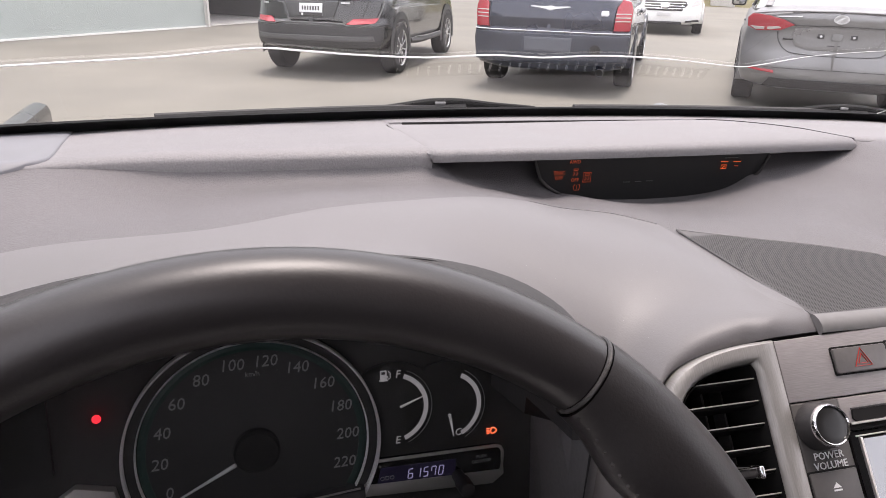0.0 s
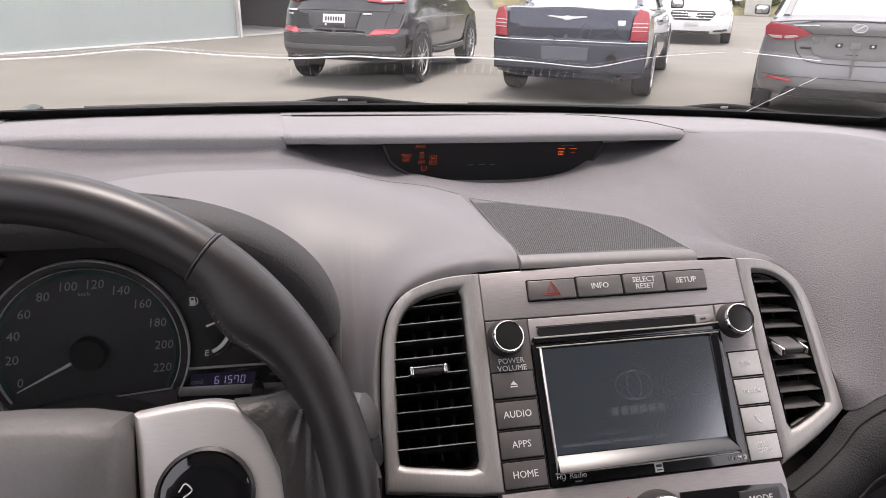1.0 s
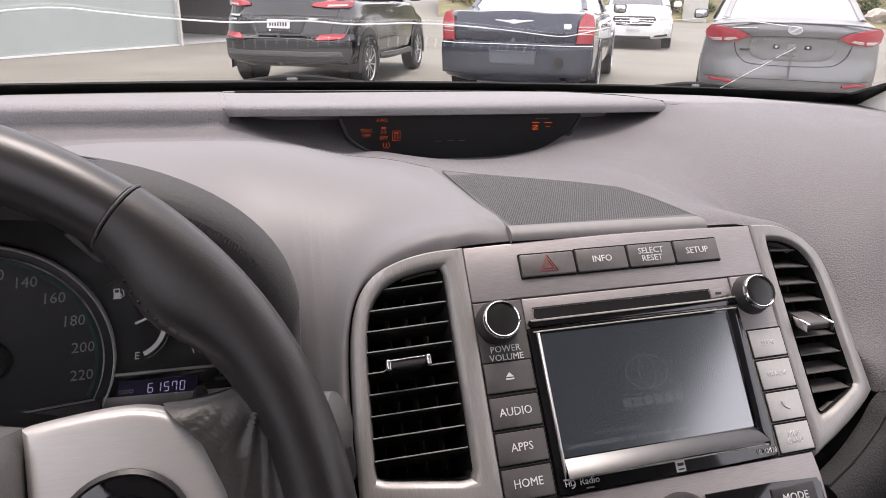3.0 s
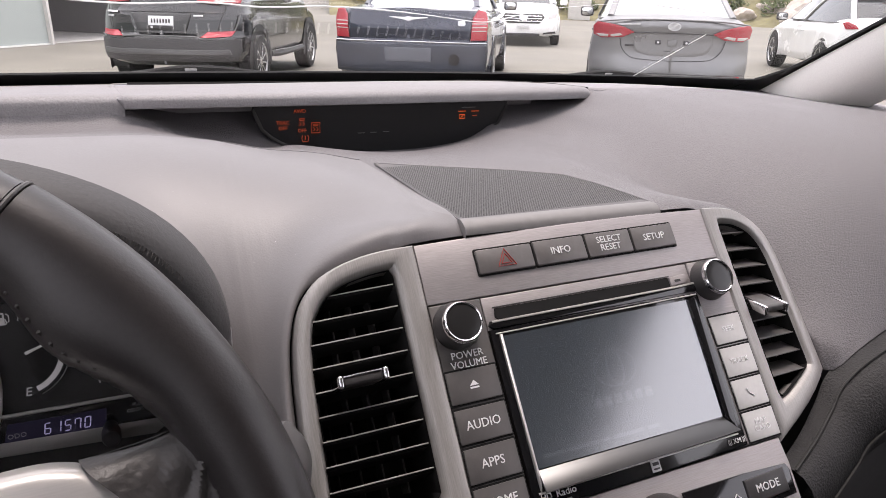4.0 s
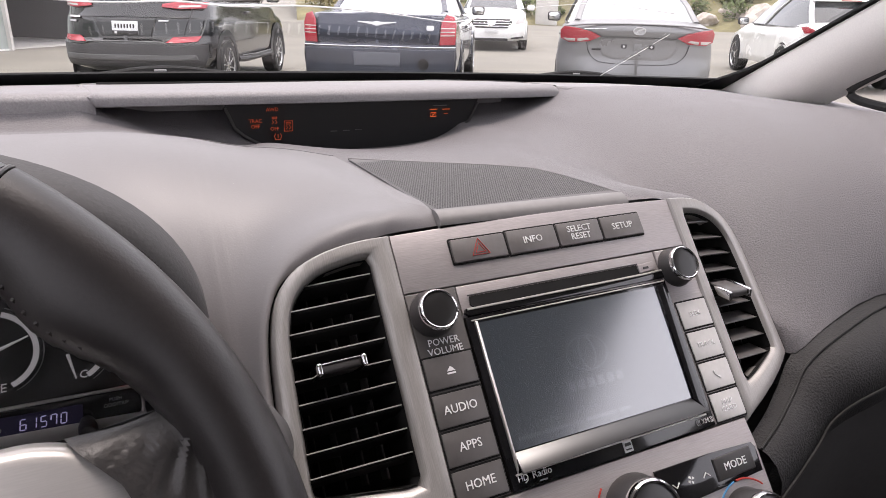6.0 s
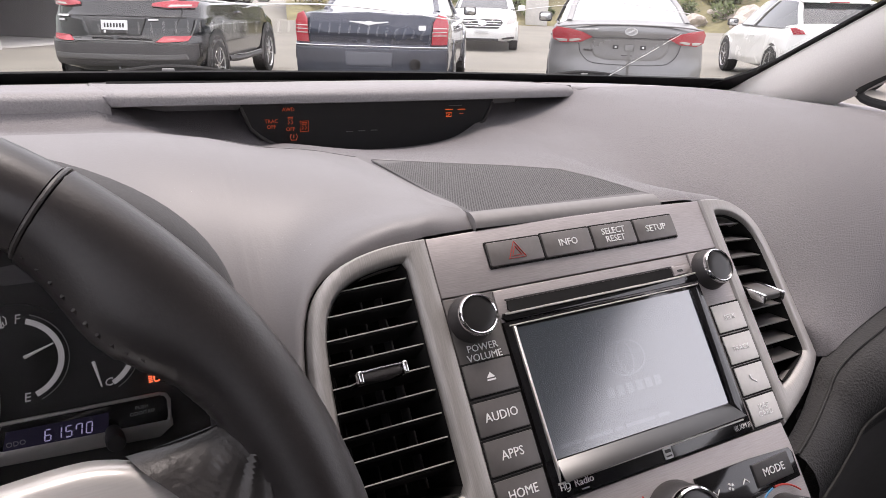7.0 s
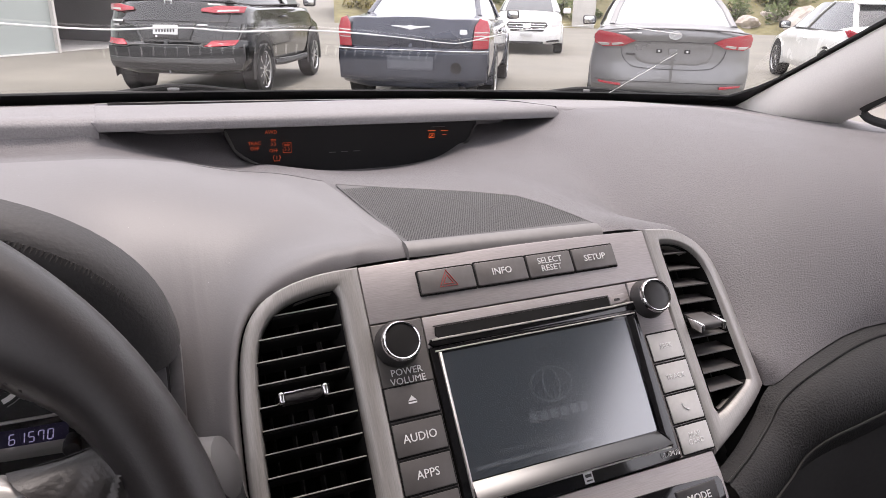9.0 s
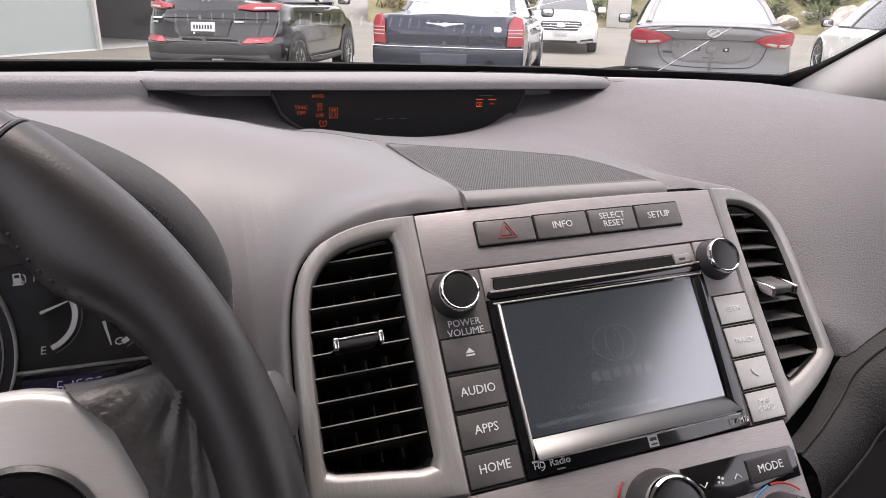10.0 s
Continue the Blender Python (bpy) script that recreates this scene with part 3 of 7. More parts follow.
# defroster outlet behind the visor, with a row of pale ribs that the windscreen mirrors
defroster = thing("defroster_outlet", "long black defroster outlet with pale ribs behind the visor", "air outlet")
slot = [(-0.217 + 0.402 * k / 24) for k in range(25)]
part("channel", grid([[Vector((x, 0.4770, top_z(x, 0.4770) + 0.0006)), Vector((x, 0.4785, top_z(x, 0.4785) + 0.0030)), Vector((x, 0.4800, top_z(x, 0.480) + 0.0020)), Vector((x, 0.4805, top_z(x, 0.4805) - 0.0070)), Vector((x, 0.4975, top_z(x, 0.4975) - 0.0070)), Vector((x, 0.4980, top_z(x, 0.498) + 0.0006))] for x in slot]), HOLE, defroster)
RIB = mat("pale_rib_plastic", (0.62, 0.61, 0.60), 0.4, spread=0.08)
rib = box(0.0015, 0.0165, 0.0040, (0, 0, 0), 0.0004, 1)
rib_mesh = bpy.data.meshes.new("rib")
rib.to_mesh(rib_mesh)
rib_mesh.materials.append(RIB)
for k in range(33):
    x = -0.2110 + 0.01222 * k
    ob = new("rib", rib_mesh)
    ob.parent = defroster
    ob.location = (x, 0.4885, top_z(x, 0.4885) - 0.0034)
    ob.rotation_euler = (math.atan2(top_z(x, 0.498) - top_z(x, 0.479), 0.019) + 0.16, 0, 0)

part("visor_lining", plate([(-0.224, 0.323), (-0.1, 0.324), (0.1, 0.326), (0.236, 0.3265), (0.20, 0.44), (-0.224, 0.44)], 1.1157, 1.1164), DARK_MATTE, dashboard, "black visor lining")

# small display under the visor
display = thing("centre_display", "dark curved information display under the dash visor", "display")
rows = []
for i in range(33):
    t = -1 + 2 * i / 32
    x = LENS_X + LENS_A * t
    low = lens_low(x)
    rows.append([Vector((x, lens_y(x) - 0.002 * s, low + (1.1168 - low) * s)) for s in (0, 0.15, 0.5, 1)])
part("screen", grid(rows), mat("display_glass", (0.018, 0.018, 0.019), 0.3, spread=0.03, spec=0.25, rough_var=0.03), display, "unlit black glass")
# warning marks, some of them lit
AMBER = glow("amber_mark", (1.0, 0.16, 0.03), 0.22)
AMBER_DIM = glow("dim_amber_mark", (1.0, 0.14, 0.04), 0.06)
PALE = mat("dim_print", (0.10, 0.10, 0.105), 0.5)
UPRIGHT = Matrix.Rotation(radians(84), 4, "X")


def glass_y(x):
    return lens_y(x) - 0.002 - 0.0006


def mark(x, z, shape, material):
    y = glass_y(x)
    if isinstance(shape, str):
        lettering("lettering", shape, 0.0048, material, display, (x, y, z), UPRIGHT)
    else:
        part("warning_mark", tube([Vector((x + a * 0.001, y, z + b * 0.001)) for a, b in shape], 0.0004, 5), material, display)


mark(-0.098, 1.0985, "TRAC", AMBER_DIM)
mark(-0.098, 1.0935, "OFF", AMBER_DIM)
mark(-0.0816, 1.1085, "AWD", AMBER_DIM)
mark(-0.0797, 1.0905, "OFF", AMBER_DIM)
for x0, z0 in ((-0.0797, 1.098), (-0.0662, 1.0925)):
    mark(x0, z0, [(-2, 2), (-2.4, 3.6), (2.4, 3.6), (2, 2), (-2, 2)], AMBER_DIM)
    mark(x0, z0, [(-2.5, -2.8), (-0.8, -1.2), (-2.2, 0.6)], AMBER_DIM)
    mark(x0, z0, [(0.8, -2.8), (2.4, -1.2), (1.0, 0.6)], AMBER_DIM)
mark(-0.0662, 1.0925, [(-4, -4.6), (-4, 5), (4, 5), (4, -4.6), (-4, -4.6)], AMBER_DIM)
mark(-0.0767, 1.083, [(-2.4, 3), (-3.4, 0.6), (-2.4, -2.6), (2.4, -2.6), (3.4, 0.6), (2.4, 3)], AMBER_DIM)
mark(-0.0767, 1.083, [(0, -1), (0, 2.4)], AMBER_DIM)
for x0 in (0.090, 0.1045):
    mark(x0, 1.1045, [(-4.4, 0), (4.4, 0)], AMBER)
mark(0.090, 1.099, [(-3, -2), (-3, 2), (3, 2), (3, -2), (-3, -2)], AMBER)
mark(0.090, 1.099, [(-1.2, -1), (1.4, 1)], AMBER)
mark(0.1045, 1.099, [(-2.4, 1), (2.4, 1)], AMBER_DIM)
mark(0.0972, 1.1085, [(-8, 0), (8, 0)], PALE)
mark(0.001, 1.0855, [(-24, 0), (-17, 0)], PALE)
mark(0.001, 1.0857, [(-11, 0), (-4, 0)], PALE)
mark(0.001, 1.0858, [(2, 0), (9, 0)], PALE)
rim = [r[0] + Vector((0, -0.001, 0.0005)) for r in rows]
part("bezel", tube(rim, 0.0016, 8), DARK, display)

# hood over the dials
rows = []
NB = 48
for i in range(NB + 1):
    a = math.pi * (1.06 - 1.025 * i / NB)
    aa = min(math.pi, max(0, a))
    p = brow(aa)
    if a > math.pi or a < 0:
        p = p + Vector((0.0015 * math.copysign(1, -math.cos(aa)), 0.004, -0.03 * abs(a - aa) / (0.06 * math.pi)))
    c = Vector((BROW_X, BROW_Y, BROW_Z))
    inward = (Vector((c.x, p.y, c.z - 0.02)) - p).normalized()
    w = 0.018 + 0.014 * max(0, math.sin(aa)) ** 0.5
    ahead = smoothstep(-0.34, -0.27, p.x)
    q = [p + Vector((0, 0.012 + 0.033 * ahead, -0.012 - 0.010 * ahead)) + inward * (0.010), p + Vector((0, 0.010, 0)) + inward * (0.008 - 0.005 * ahead), p + Vector((0, 0.002, 0)) - inward * (0.0002 + 0.0008 * ahead), p + Vector((0, -0.010, -0.001)) + inward * 0.0005,
         p + Vector((0, -0.019, -0.003)) + inward * 0.0040, p + Vector((0, -0.0225, -0.005)) + inward * 0.009, p + Vector((0, -0.0230, -0.006)) + inward * 0.016,
         p + Vector((0, -0.018, -0.006)) + inward * 0.026, p + Vector((0, 0.03, -0.008)) + inward * 0.032, p + Vector((0, 0.078, -0.014)) + inward * 0.038]
    rows.append(q)
hood = thing("instrument_hood", "dark padded hood arching over the instrument dials", "hood")
tip = [v.copy() for v in rows[-1]]
heart = (tip[2] + tip[6]) / 2 + Vector((0, 0, -0.006))
for k, (f, dz) in enumerate(((0.75, 0.003), (0.40, 0.0052), (0.0, 0.006))):
    rows.append([heart.lerp(v, f) + Vector((0, 0, 0.006 - dz)) if j < 8 else v + Vector((0, 0, -0.004 * (k + 1))) for j, v in enumerate(tip)])
part("hood_shell", grid(rows), HOOD, hood, "dark leatherette hood with stitched edge")
# slanting stitches along the rolled lip
lip = spline([r[5] for r in rows[14:-8]], 4)
bits = []
for a, b in zip(lip, lip[1:]):
    up = Vector((0, 0.0034, 0.0030))
    bits.append(tube([a + Vector((0, -0.0004, -0.0010)), a.lerp(b, 0.8) + up * 0.5 + Vector((0, -0.0008, 0.0006)), b + (b - a) * 1.4 + up], [0.0003, 0.0006, 0.0003], 5))
part("stitching", join(*bits), THREAD, hood, "dark slanting stitches")

part("dial_wall", box(0.008, 0.10, 0.125, (-0.2065, 0.092, 0.985), 0.003, 2), mat("grey_side_trim", (0.150, 0.143, 0.145), 0.55, spread=0.08, grain=300, bump=0.15, bump_scale=700), hood, "grey side wall beside the dials")
part("wall_seam", tube([(-0.2108, 0.0415, 0.925), (-0.2108, 0.0412, 0.97), (-0.2108, 0.0412, 1.015), (-0.2108, 0.0415, 1.045)], 0.0008, 6), DARK_MATTE, hood, "dark panel gap")

from mathutils.bvhtree import BVHTree

# ---- centre stack: u to the right, w up the slope, h out of it ----
fascia = thing("centre_console_panel", "brushed titanium-look centre console panel", "console", STACK)
# darker copy of the brushed trim: shade on the left side panel is painted
SILVER_SHADED = mat("shaded_titanium_panel", (0.075, 0.069, 0.066), 0.5, metal=0.3, spread=0.09, grain=90, brushed=(1, 26, 1))
upper = plate(mm((-101.5, -10), (-60, -11), (0, -11.6), (60, -11), (109.4, -9.5), (109.6, 25.6), (-101.5, 25.6)), -0.012, 0.0, 0.0012)
part("upper_panel", upper, SILVER, fascia)
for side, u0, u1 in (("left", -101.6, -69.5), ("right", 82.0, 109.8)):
    part("side_panel", plate(mm((u0, 26.2), (u1, 26.2), (u1, 144.5), (u0, 144.5)), -0.012, 0.0, 0.0008), SILVER_SHADED if u0 < 0 else SILVER, fascia)
part("middle_panel", plate(mm((-69, 26.2), (81.5, 26.2), (81.5, 48), (-69, 48)), -0.012, -0.0008, 0.0006), SILVER, fascia)
low = plate(mm((-104, 145.2), (107.5, 145.2), (109, 160), (108, 250), (-108, 250), (-106, 160)), -0.012, 0.0, 0.001)
part("lower_panel", low, SILVER, fascia)
part("backing", plate(mm((-112, -4), (114, -4), (112, 250), (-112, 250)), -0.05, -0.0125), DARK_MATTE, fascia)

# air vents in the two wings


SLAT_GREY = mat("grey_slat_plastic", (0.075, 0.070, 0.068), 0.42, spread=0.05, grain=300)


def stepped(o, i):
    """The surround: a rounded outer band, a step down and a sloping inner lip."""
    prof = [(-0.08, -0.012), (-0.08, -0.0030), (-0.04, -0.0012), (0.02, 0.0005), (0.08, 0.0011), (0.40, 0.0013), (0.66, 0.0011), (0.76, 0.0005), (0.86, -0.0012), (0.94, -0.0028), (1.0, -0.0052), (1.0, -0.012)]
    rows = [[(ox + (ix - ox) * k, oy + (iy - oy) * k, z) for (ox, oy), (ix, iy) in zip(o, i)] for k, z in prof]
    bm = grid(rows, close_v=True)
    bmesh.ops.recalc_face_normals(bm, faces=bm.faces)
    return bm


def vent(sign):
    v = thing("air_vent", "air vent with black slats in a brushed silver surround" if sign < 0 else "air vent with down-tilted black slats in a silver surround", "air vent", STACK, "dashboard air vents")
    if sign < 0:
        o, i = OUT, INN
    else:
        o, i = OUT_R, INN_R
    part("surround", bend(stepped(o, i)), SILVER_V, v, "brushed silver surround")
    # duct behind
    inner = [(x, y, -0.0015) for x, y in i]
    back = [(x * 0.97 + 0.03 * (MID + sign * 0.145), y, -0.05) for x, y in i]
    duct = bend(grid([inner, back], close_v=True))
    duct.verts.ensure_lookup_table()
    duct.faces.new(duct.verts[len(i):])
    part("duct", duct, HOLE, v)
    tilt = 12 if sign < 0 else -34

    def lay(bm):
        """The driver's slats run straight; the others follow the wing."""
        if sign > 0:
            return bend(bm)
        for p in bm.verts:
            p.co.z -= 0.15 * max(0, abs(p.co.x - MID) - 0.112)
        return bm
    for k in range(9):
        vv = (10 + 12.5 * k) / 1000
        # width of the opening at this height
        cross = []
        for (xa, ya), (xb, yb) in zip(i, i[1:] + i[:1]):
            if (ya + vv) * (yb + vv) < 0:
                cross.append(xa + (xb - xa) * (-vv - ya) / (yb - ya))
        if len(cross) < 2:
            continue
        x0, x1 = min(cross) - 0.001, max(cross) + 0.001
        n = 6
        rows = []
        for s in range(n + 1):
            x = x0 + (x1 - x0) * s / n
            c, sn = math.cos(radians(tilt)), math.sin(radians(tilt))
            prof = [(-0.0005, 0.0), (0.0, 0.0007), (-0.0012, 0.0009), (-0.016, 0.0007), (-0.017, 0), (-0.016, -0.0007), (-0.0012, -0.0006)]
            rows.append([Vector((x, -vv + h * sn + w * c, -0.004 + h * c - w * sn)) for h, w in prof])
        bm = lay(grid(rows, close_v=True))
        bmesh.ops.recalc_face_normals(bm, faces=bm.faces)
        slat = part("slat", bm, HOLE if sign < 0 else SLAT_GREY, v)
        line = [r[1] + Vector((0, 0.0001, 0.0002)) for r in rows]
        part("bright_edge", lay(tube(line, 0.00038, 6)), SATIN if sign < 0 else SLAT_GREY, slat)
    for k in range(4):
        u = MID + sign * (0.128 + 0.0115 * k)
        part("vane", bend(box(0.0012, 0.108, 0.012, (u, -0.066, -0.030), 0.0003, 1)), DARK, v)
    # chrome thumb tab
    tu, tv = (-0.147, 0.058) if sign < 0 else (0.1365, 0.0615)
    long = 0.022 if sign < 0 else 0.020
    lean = 0.0 if sign < 0 else 0.62
    slope = Matrix.Translation((tu, -tv, 0)) @ Matrix.Rotation(lean, 4, "X")

    def tilted(bm):
        bmesh.ops.transform(bm, matrix=slope, verts=bm.verts)
        return lay(bm)
    tab = part("thumb_tab", tilted(box(0.021, 0.0055, long, (0, 0, long / 2 - 0.010), 0.0018, 3)), DARK if sign < 0 else SLAT_GREY, v, "black tab with chrome ends" if sign < 0 else "grey tab with chrome ends")
    for s in (-1, 1):
        part("chrome_end", tilted(box(0.0028, 0.0068, long + 0.002, (s * 0.0115, 0, long / 2 - 0.0088), 0.0012, 3)), CHROME, tab)
    if sign < 0:
        part("chrome_lip", lay(box(0.02, 0.0010, 0.003, (tu, -tv + 0.0024, 0.0112), 0.0004, 2)), CHROME, tab)
    return v


vent(-1)
vent(1)


def key(name, u0, u1, v0, v1, material, label, category="button", proud=0.0022, group="", r=0.0012, bevel=0.0007):
    """A push button with rounded edges; it returns the button and where its face is."""
    c = Vector(((u0 + u1) / 2000, -(v0 + v1) / 2000, 0))
    t = thing(name, label, category, STACK @ Matrix.Translation(c), group)
    w, h = (u1 - u0) / 1000, (v1 - v0) / 1000
    part("gap", plate(rounded(w + 0.0016, h + 0.0022, r), 0.0002, 0.0006), HOLE, t)
    part("cap", plate(rounded(w, h, r), 0.0, proud, bevel, 2), material, t)
    return t, proud


# row of four keys
KEY_GREY = mat("satin_grey_key", (0.125, 0.116, 0.113), 0.40, metal=0.35, spread=0.06, grain=300, bump=0.05, bump_scale=800)
hazard, f = key("hazard_button", -66, -29, -1.5, 13, KEY_GREY, "dark grey hazard warning button with a red triangle")
for s, hgt in ((0.0068, 0), (0.0038, 0)):
    pts = [Vector((s * math.sin(radians(120 * k)), s * math.cos(radians(120 * k)) - 0.0008, f + 0.0002)) for k in range(3)]
    part("warning_triangle", tube(pts, 0.00035, 6, closed=True), RED_INK, hazard)
for name, txt, u0, u1 in (("info_button", ["INFO"], -27.4, 8.6), ("select_button", ["SELECT", "RESET"], 10.0, 43.6), ("setup_button", ["SETUP"], 45.0, 78.4)):
    k, f = key(name, u0, u1, -2, 13, KEY_GREY, "dark grey dash button lettered " + " ".join(txt), group="upper console buttons")
    for j, line in enumerate(txt):
        y = 0 if len(txt) == 1 else 0.0026 - 0.0052 * j
        lettering("lettering", line, 0.0062 if len(txt) == 1 else 0.0058, WHITE_INK, k, (0, y, f + 0.0002))

# ---- radio ----
radio = thing("radio_unit", "car radio with a dim touch screen in a glossy black frame", "radio", STACK)
part("frame", plate(mm((-69, 45.5), (82, 46.5), (81.5, 144), (-68.6, 144.3)), -0.01, 0.0012, 0.001), GLOSS, radio, "piano black frame")
part("disc_slot", plate(mm((-62, 33.6), (63, 33.6), (63.5, 39.6), (-61, 40.2), (-63, 38.5)), -0.004, 0.0006), HOLE, radio, "black disc slot")
part("slot_rim", tube([Vector((-0.0635, -0.0330, 0.0006)), Vector((0.0640, -0.0330, 0.0006))], 0.0005, 6), DARK, radio)
part("slot_lip", plate(mm((-67, 40.6), (64, 40.2), (78, 39.6), (83.5, 41.0), (82, 45.4), (-66, 45.4), (-68.5, 43)), -0.002, 0.0016, 0.0007), GLOSS, radio, "glossy black lip under the slot")
part("bright_line", tube([Vector((-0.0665, -0.0412, 0.0016)), Vector((0.0, -0.0410, 0.0017)), Vector((0.066, -0.0408, 0.0016)), Vector((0.0815, -0.0402, 0.0014))], 0.0007, 6), SATIN, radio)
part("slot_end", plate(mm((63.8, 33.8), (76.5, 33.0), (79, 36.4), (75.5, 39.0), (63.8, 39.6)), -0.001, 0.0014, 0.0006), SILVER, radio, "silver slot end with a small icon")
part("slot_icon", plate(rounded(0.0045, 0.0016, 0.0003, (0.0695, -0.0366)), 0.001, 0.0016), DARK, radio)
SCREEN = mat("dark_touch_screen", (0.020, 0.029, 0.040), 0.16, spread=0.02, coat=0.5, rough_var=0.02)
SCREEN.node_tree.nodes["Principled BSDF"].inputs["Coat Roughness"].default_value = 0.15
SCREEN.node_tree.nodes["Principled BSDF"].inputs["IOR"].default_value = 3.0
part("touch_screen", plate(mm((-62, 50), (71, 50), (69, 124), (-62, 124)), 0.0, 0.0016), SCREEN, radio, "dark blue-grey screen")
LIT_SCREEN = mat("faintly_lit_screen", (0.020, 0.029, 0.040), 0.16, spread=0.02, coat=0.5, rough_var=0.02)
lit = LIT_SCREEN.node_tree.nodes["Principled BSDF"].inputs
lit["Coat Roughness"].default_value, lit["IOR"].default_value = 0.15, 3.0
lit["Emission Color"].default_value, lit["Emission Strength"].default_value = (0.8, 0.85, 0.9, 1), 0.022
for rx, rz in ((0.0145, 0.0105), (0.0055, 0.0098)):
    part("emblem", grid([[Vector((0.004 + (rx + d) * math.cos(radians(-9 * k)), -0.081 + (rz + d) * math.sin(radians(-9 * k)), 0.00172)) for d in (0.0006, -0.0006)] for k in range(41)]), LIT_SCREEN, radio, "faint pale emblem")
for k in range(6):
    part("print_bar", plate(rounded(0.0052, 0.0058, 0.0005, (-0.014 + 0.0072 * k, -0.0985)), 0.0012, 0.00172), LIT_SCREEN, radio)
lettering("lettering", "Check surroundings for safety", 0.0050, LIT_SCREEN, radio, (-0.014, -0.1125, 0.00168), thick=0.00005)
for k, w in enumerate((0.014, 0.020, 0.006, 0.022, 0.009)):
    part("print_bar", plate(rounded(w, 0.0022, 0.0003, (-0.050 + (0, 0.019, 0.034, 0.050, 0.068)[k], -0.1185)), 0.0012, 0.00172), LIT_SCREEN, radio)
part("screen_edge", plate(mm((-64.2, 49), (-62.3, 49), (-62, 131), (-63.6, 136)), 0.001, 0.0030, 0.0008), SATIN, radio, "bright bevelled edge")
lip = plate(mm((-62, 124.4), (69.5, 124.4), (75, 134), (-63.5, 136)), 0.0002, 0.0012, 0.0003)
for v in lip.verts:
    v.co.z += 0.6 * max(0, -v.co.y - 0.1244)
part("lower_bezel", lip, mat("satin_black_bezel", (0.012, 0.012, 0.013), 0.28, spec=0.9, spread=0.05), radio, "glossy black lip that catches the light")
part("side_bezel", plate(mm((71.3, 50), (79, 48.6), (77, 137), (70, 124)), 0.0008, 0.0034, 0.0014), GLOSS, radio)
for a, b, w in (((-65, 136.2), (76, 136), 0.0006), ((-66, 48.2), (80, 47.6), 0.0005)):
    part("bright_line", tube([Vector((a[0] / 1000, -a[1] / 1000, 0.0016)), Vector((b[0] / 1000, -b[1] / 1000, 0.0016))], w, 6), SATIN, radio)
part("badge", plate(rounded(0.0062, 0.0066, 0.0004, (0.0115, -0.1397)), 0.0, 0.0018), WHITE_INK, radio, "small white square badge")
part("badge_mark", plate(rounded(0.0042, 0.0009, 0.0003, (0.0115, -0.1414)), 0.0, 0.0021), DARK, radio)
part("badge_mark", plate(rounded(0.0042, 0.0018, 0.0003, (0.0115, -0.1386)), 0.0, 0.0021), DARK, radio)
lettering("lettering", "Radio", 0.0056, WHITE_INK, radio, (-0.0488, -0.1385, 0.0016))
part("emblem", tube([Vector((-0.0603 + 0.0022 * math.cos(a), -0.1387 + 0.0024 * math.sin(a), 0.0015)) for a in (radians(100 - 20 * k) for k in range(11))], 0.0003, 5), WHITE_INK, radio)
lettering("lettering", "HD", 0.0046, WHITE_INK, radio, (-0.0612, -0.1386, 0.0016))
part("print_bar", plate(rounded(0.005, 0.0008, 0.0002, (-0.049, -0.1424)), 0.0, 0.0017), GREY_INK, radio)
lettering("lettering", "XM", 0.0042, WHITE_INK, radio, (0.0737, -0.1398, 0.0017))
for s in (-1, 1):
    for k in range(3):
        x0 = 0.0737 + s * (0.0042 + 0.0011 * k)
        part("print_bar", tube([Vector((x0, -0.1382, 0.0016)), Vector((x0 + s * 0.0006, -0.1398, 0.0016)), Vector((x0, -0.1414, 0.0016))], 0.0002, 5), WHITE_INK, radio)

for name, txt, v0, v1 in (("eject_button", "", 64.2, 81.6), ("audio_button", "AUDIO", 84.6, 102.4), ("apps_button", "APPS", 105.0, 122.8), ("home_button", "HOME", 125.4, 142.4)):
    k, f = key(name, -101.4, -71, v0, v1, BUTTON, "dark grey radio key lettered " + txt if txt else "dark grey radio key with an eject mark", proud=0.0015, group="radio keys", r=0.0006, bevel=0.0004)
    if txt:
        lettering("lettering", txt, 0.0068, WHITE_INK, k, (0, 0, f + 0.0002), wide=0.95)
    else:
        part("eject_mark", plate([(-0.0026, -0.0002), (0.0026, -0.0002), (0, 0.0026)], f, f + 0.0003), WHITE_INK, k)
        part("eject_mark", plate(rounded(0.0052, 0.0009, 0.0001, (0, -0.0014)), f, f + 0.0003), WHITE_INK, k)
for name, txt, v0, v1 in (("seek_button", ["SEEK"], 64.2, 82), ("track_button", ["TRACK"], 84.8, 103), ("phone_button", [], 105.6, 123.2), ("map_button", ["MAP", "CARD"], 125.8, 143)):
    k, f = key(name, 84.0, 109.2, v0, v1, BUTTON_LIT, "radio key painted window-lit silver grey" + (" lettered " + " ".join(txt) if txt else " with a phone mark"), proud=0.0012, group="radio keys", r=0.0005, bevel=0.0003)
    for j, line in enumerate(txt):
        lettering("lettering", line, 0.0048, WHITE_INK, k, (0, 0 if len(txt) == 1 else 0.0022 - 0.0044 * j, f + 0.0002))
    if not txt:
        part("phone_mark", tube(spline([(-0.002, 0.0026, f + 0.0003), (-0.0014, 0, f + 0.0003), (0.002, -0.0024, f + 0.0003)], 4), [0.0006] + [0.0004] * 7 + [0.0006], 6), WHITE_INK, k)
lettering("panel_lettering", "POWER", 0.0056, WHITE_INK, fascia, (-0.0855, -0.0560, 0.0004))
lettering("panel_lettering", "VOLUME", 0.0056, WHITE_INK, fascia, (-0.0855, -0.0612, 0.0004))


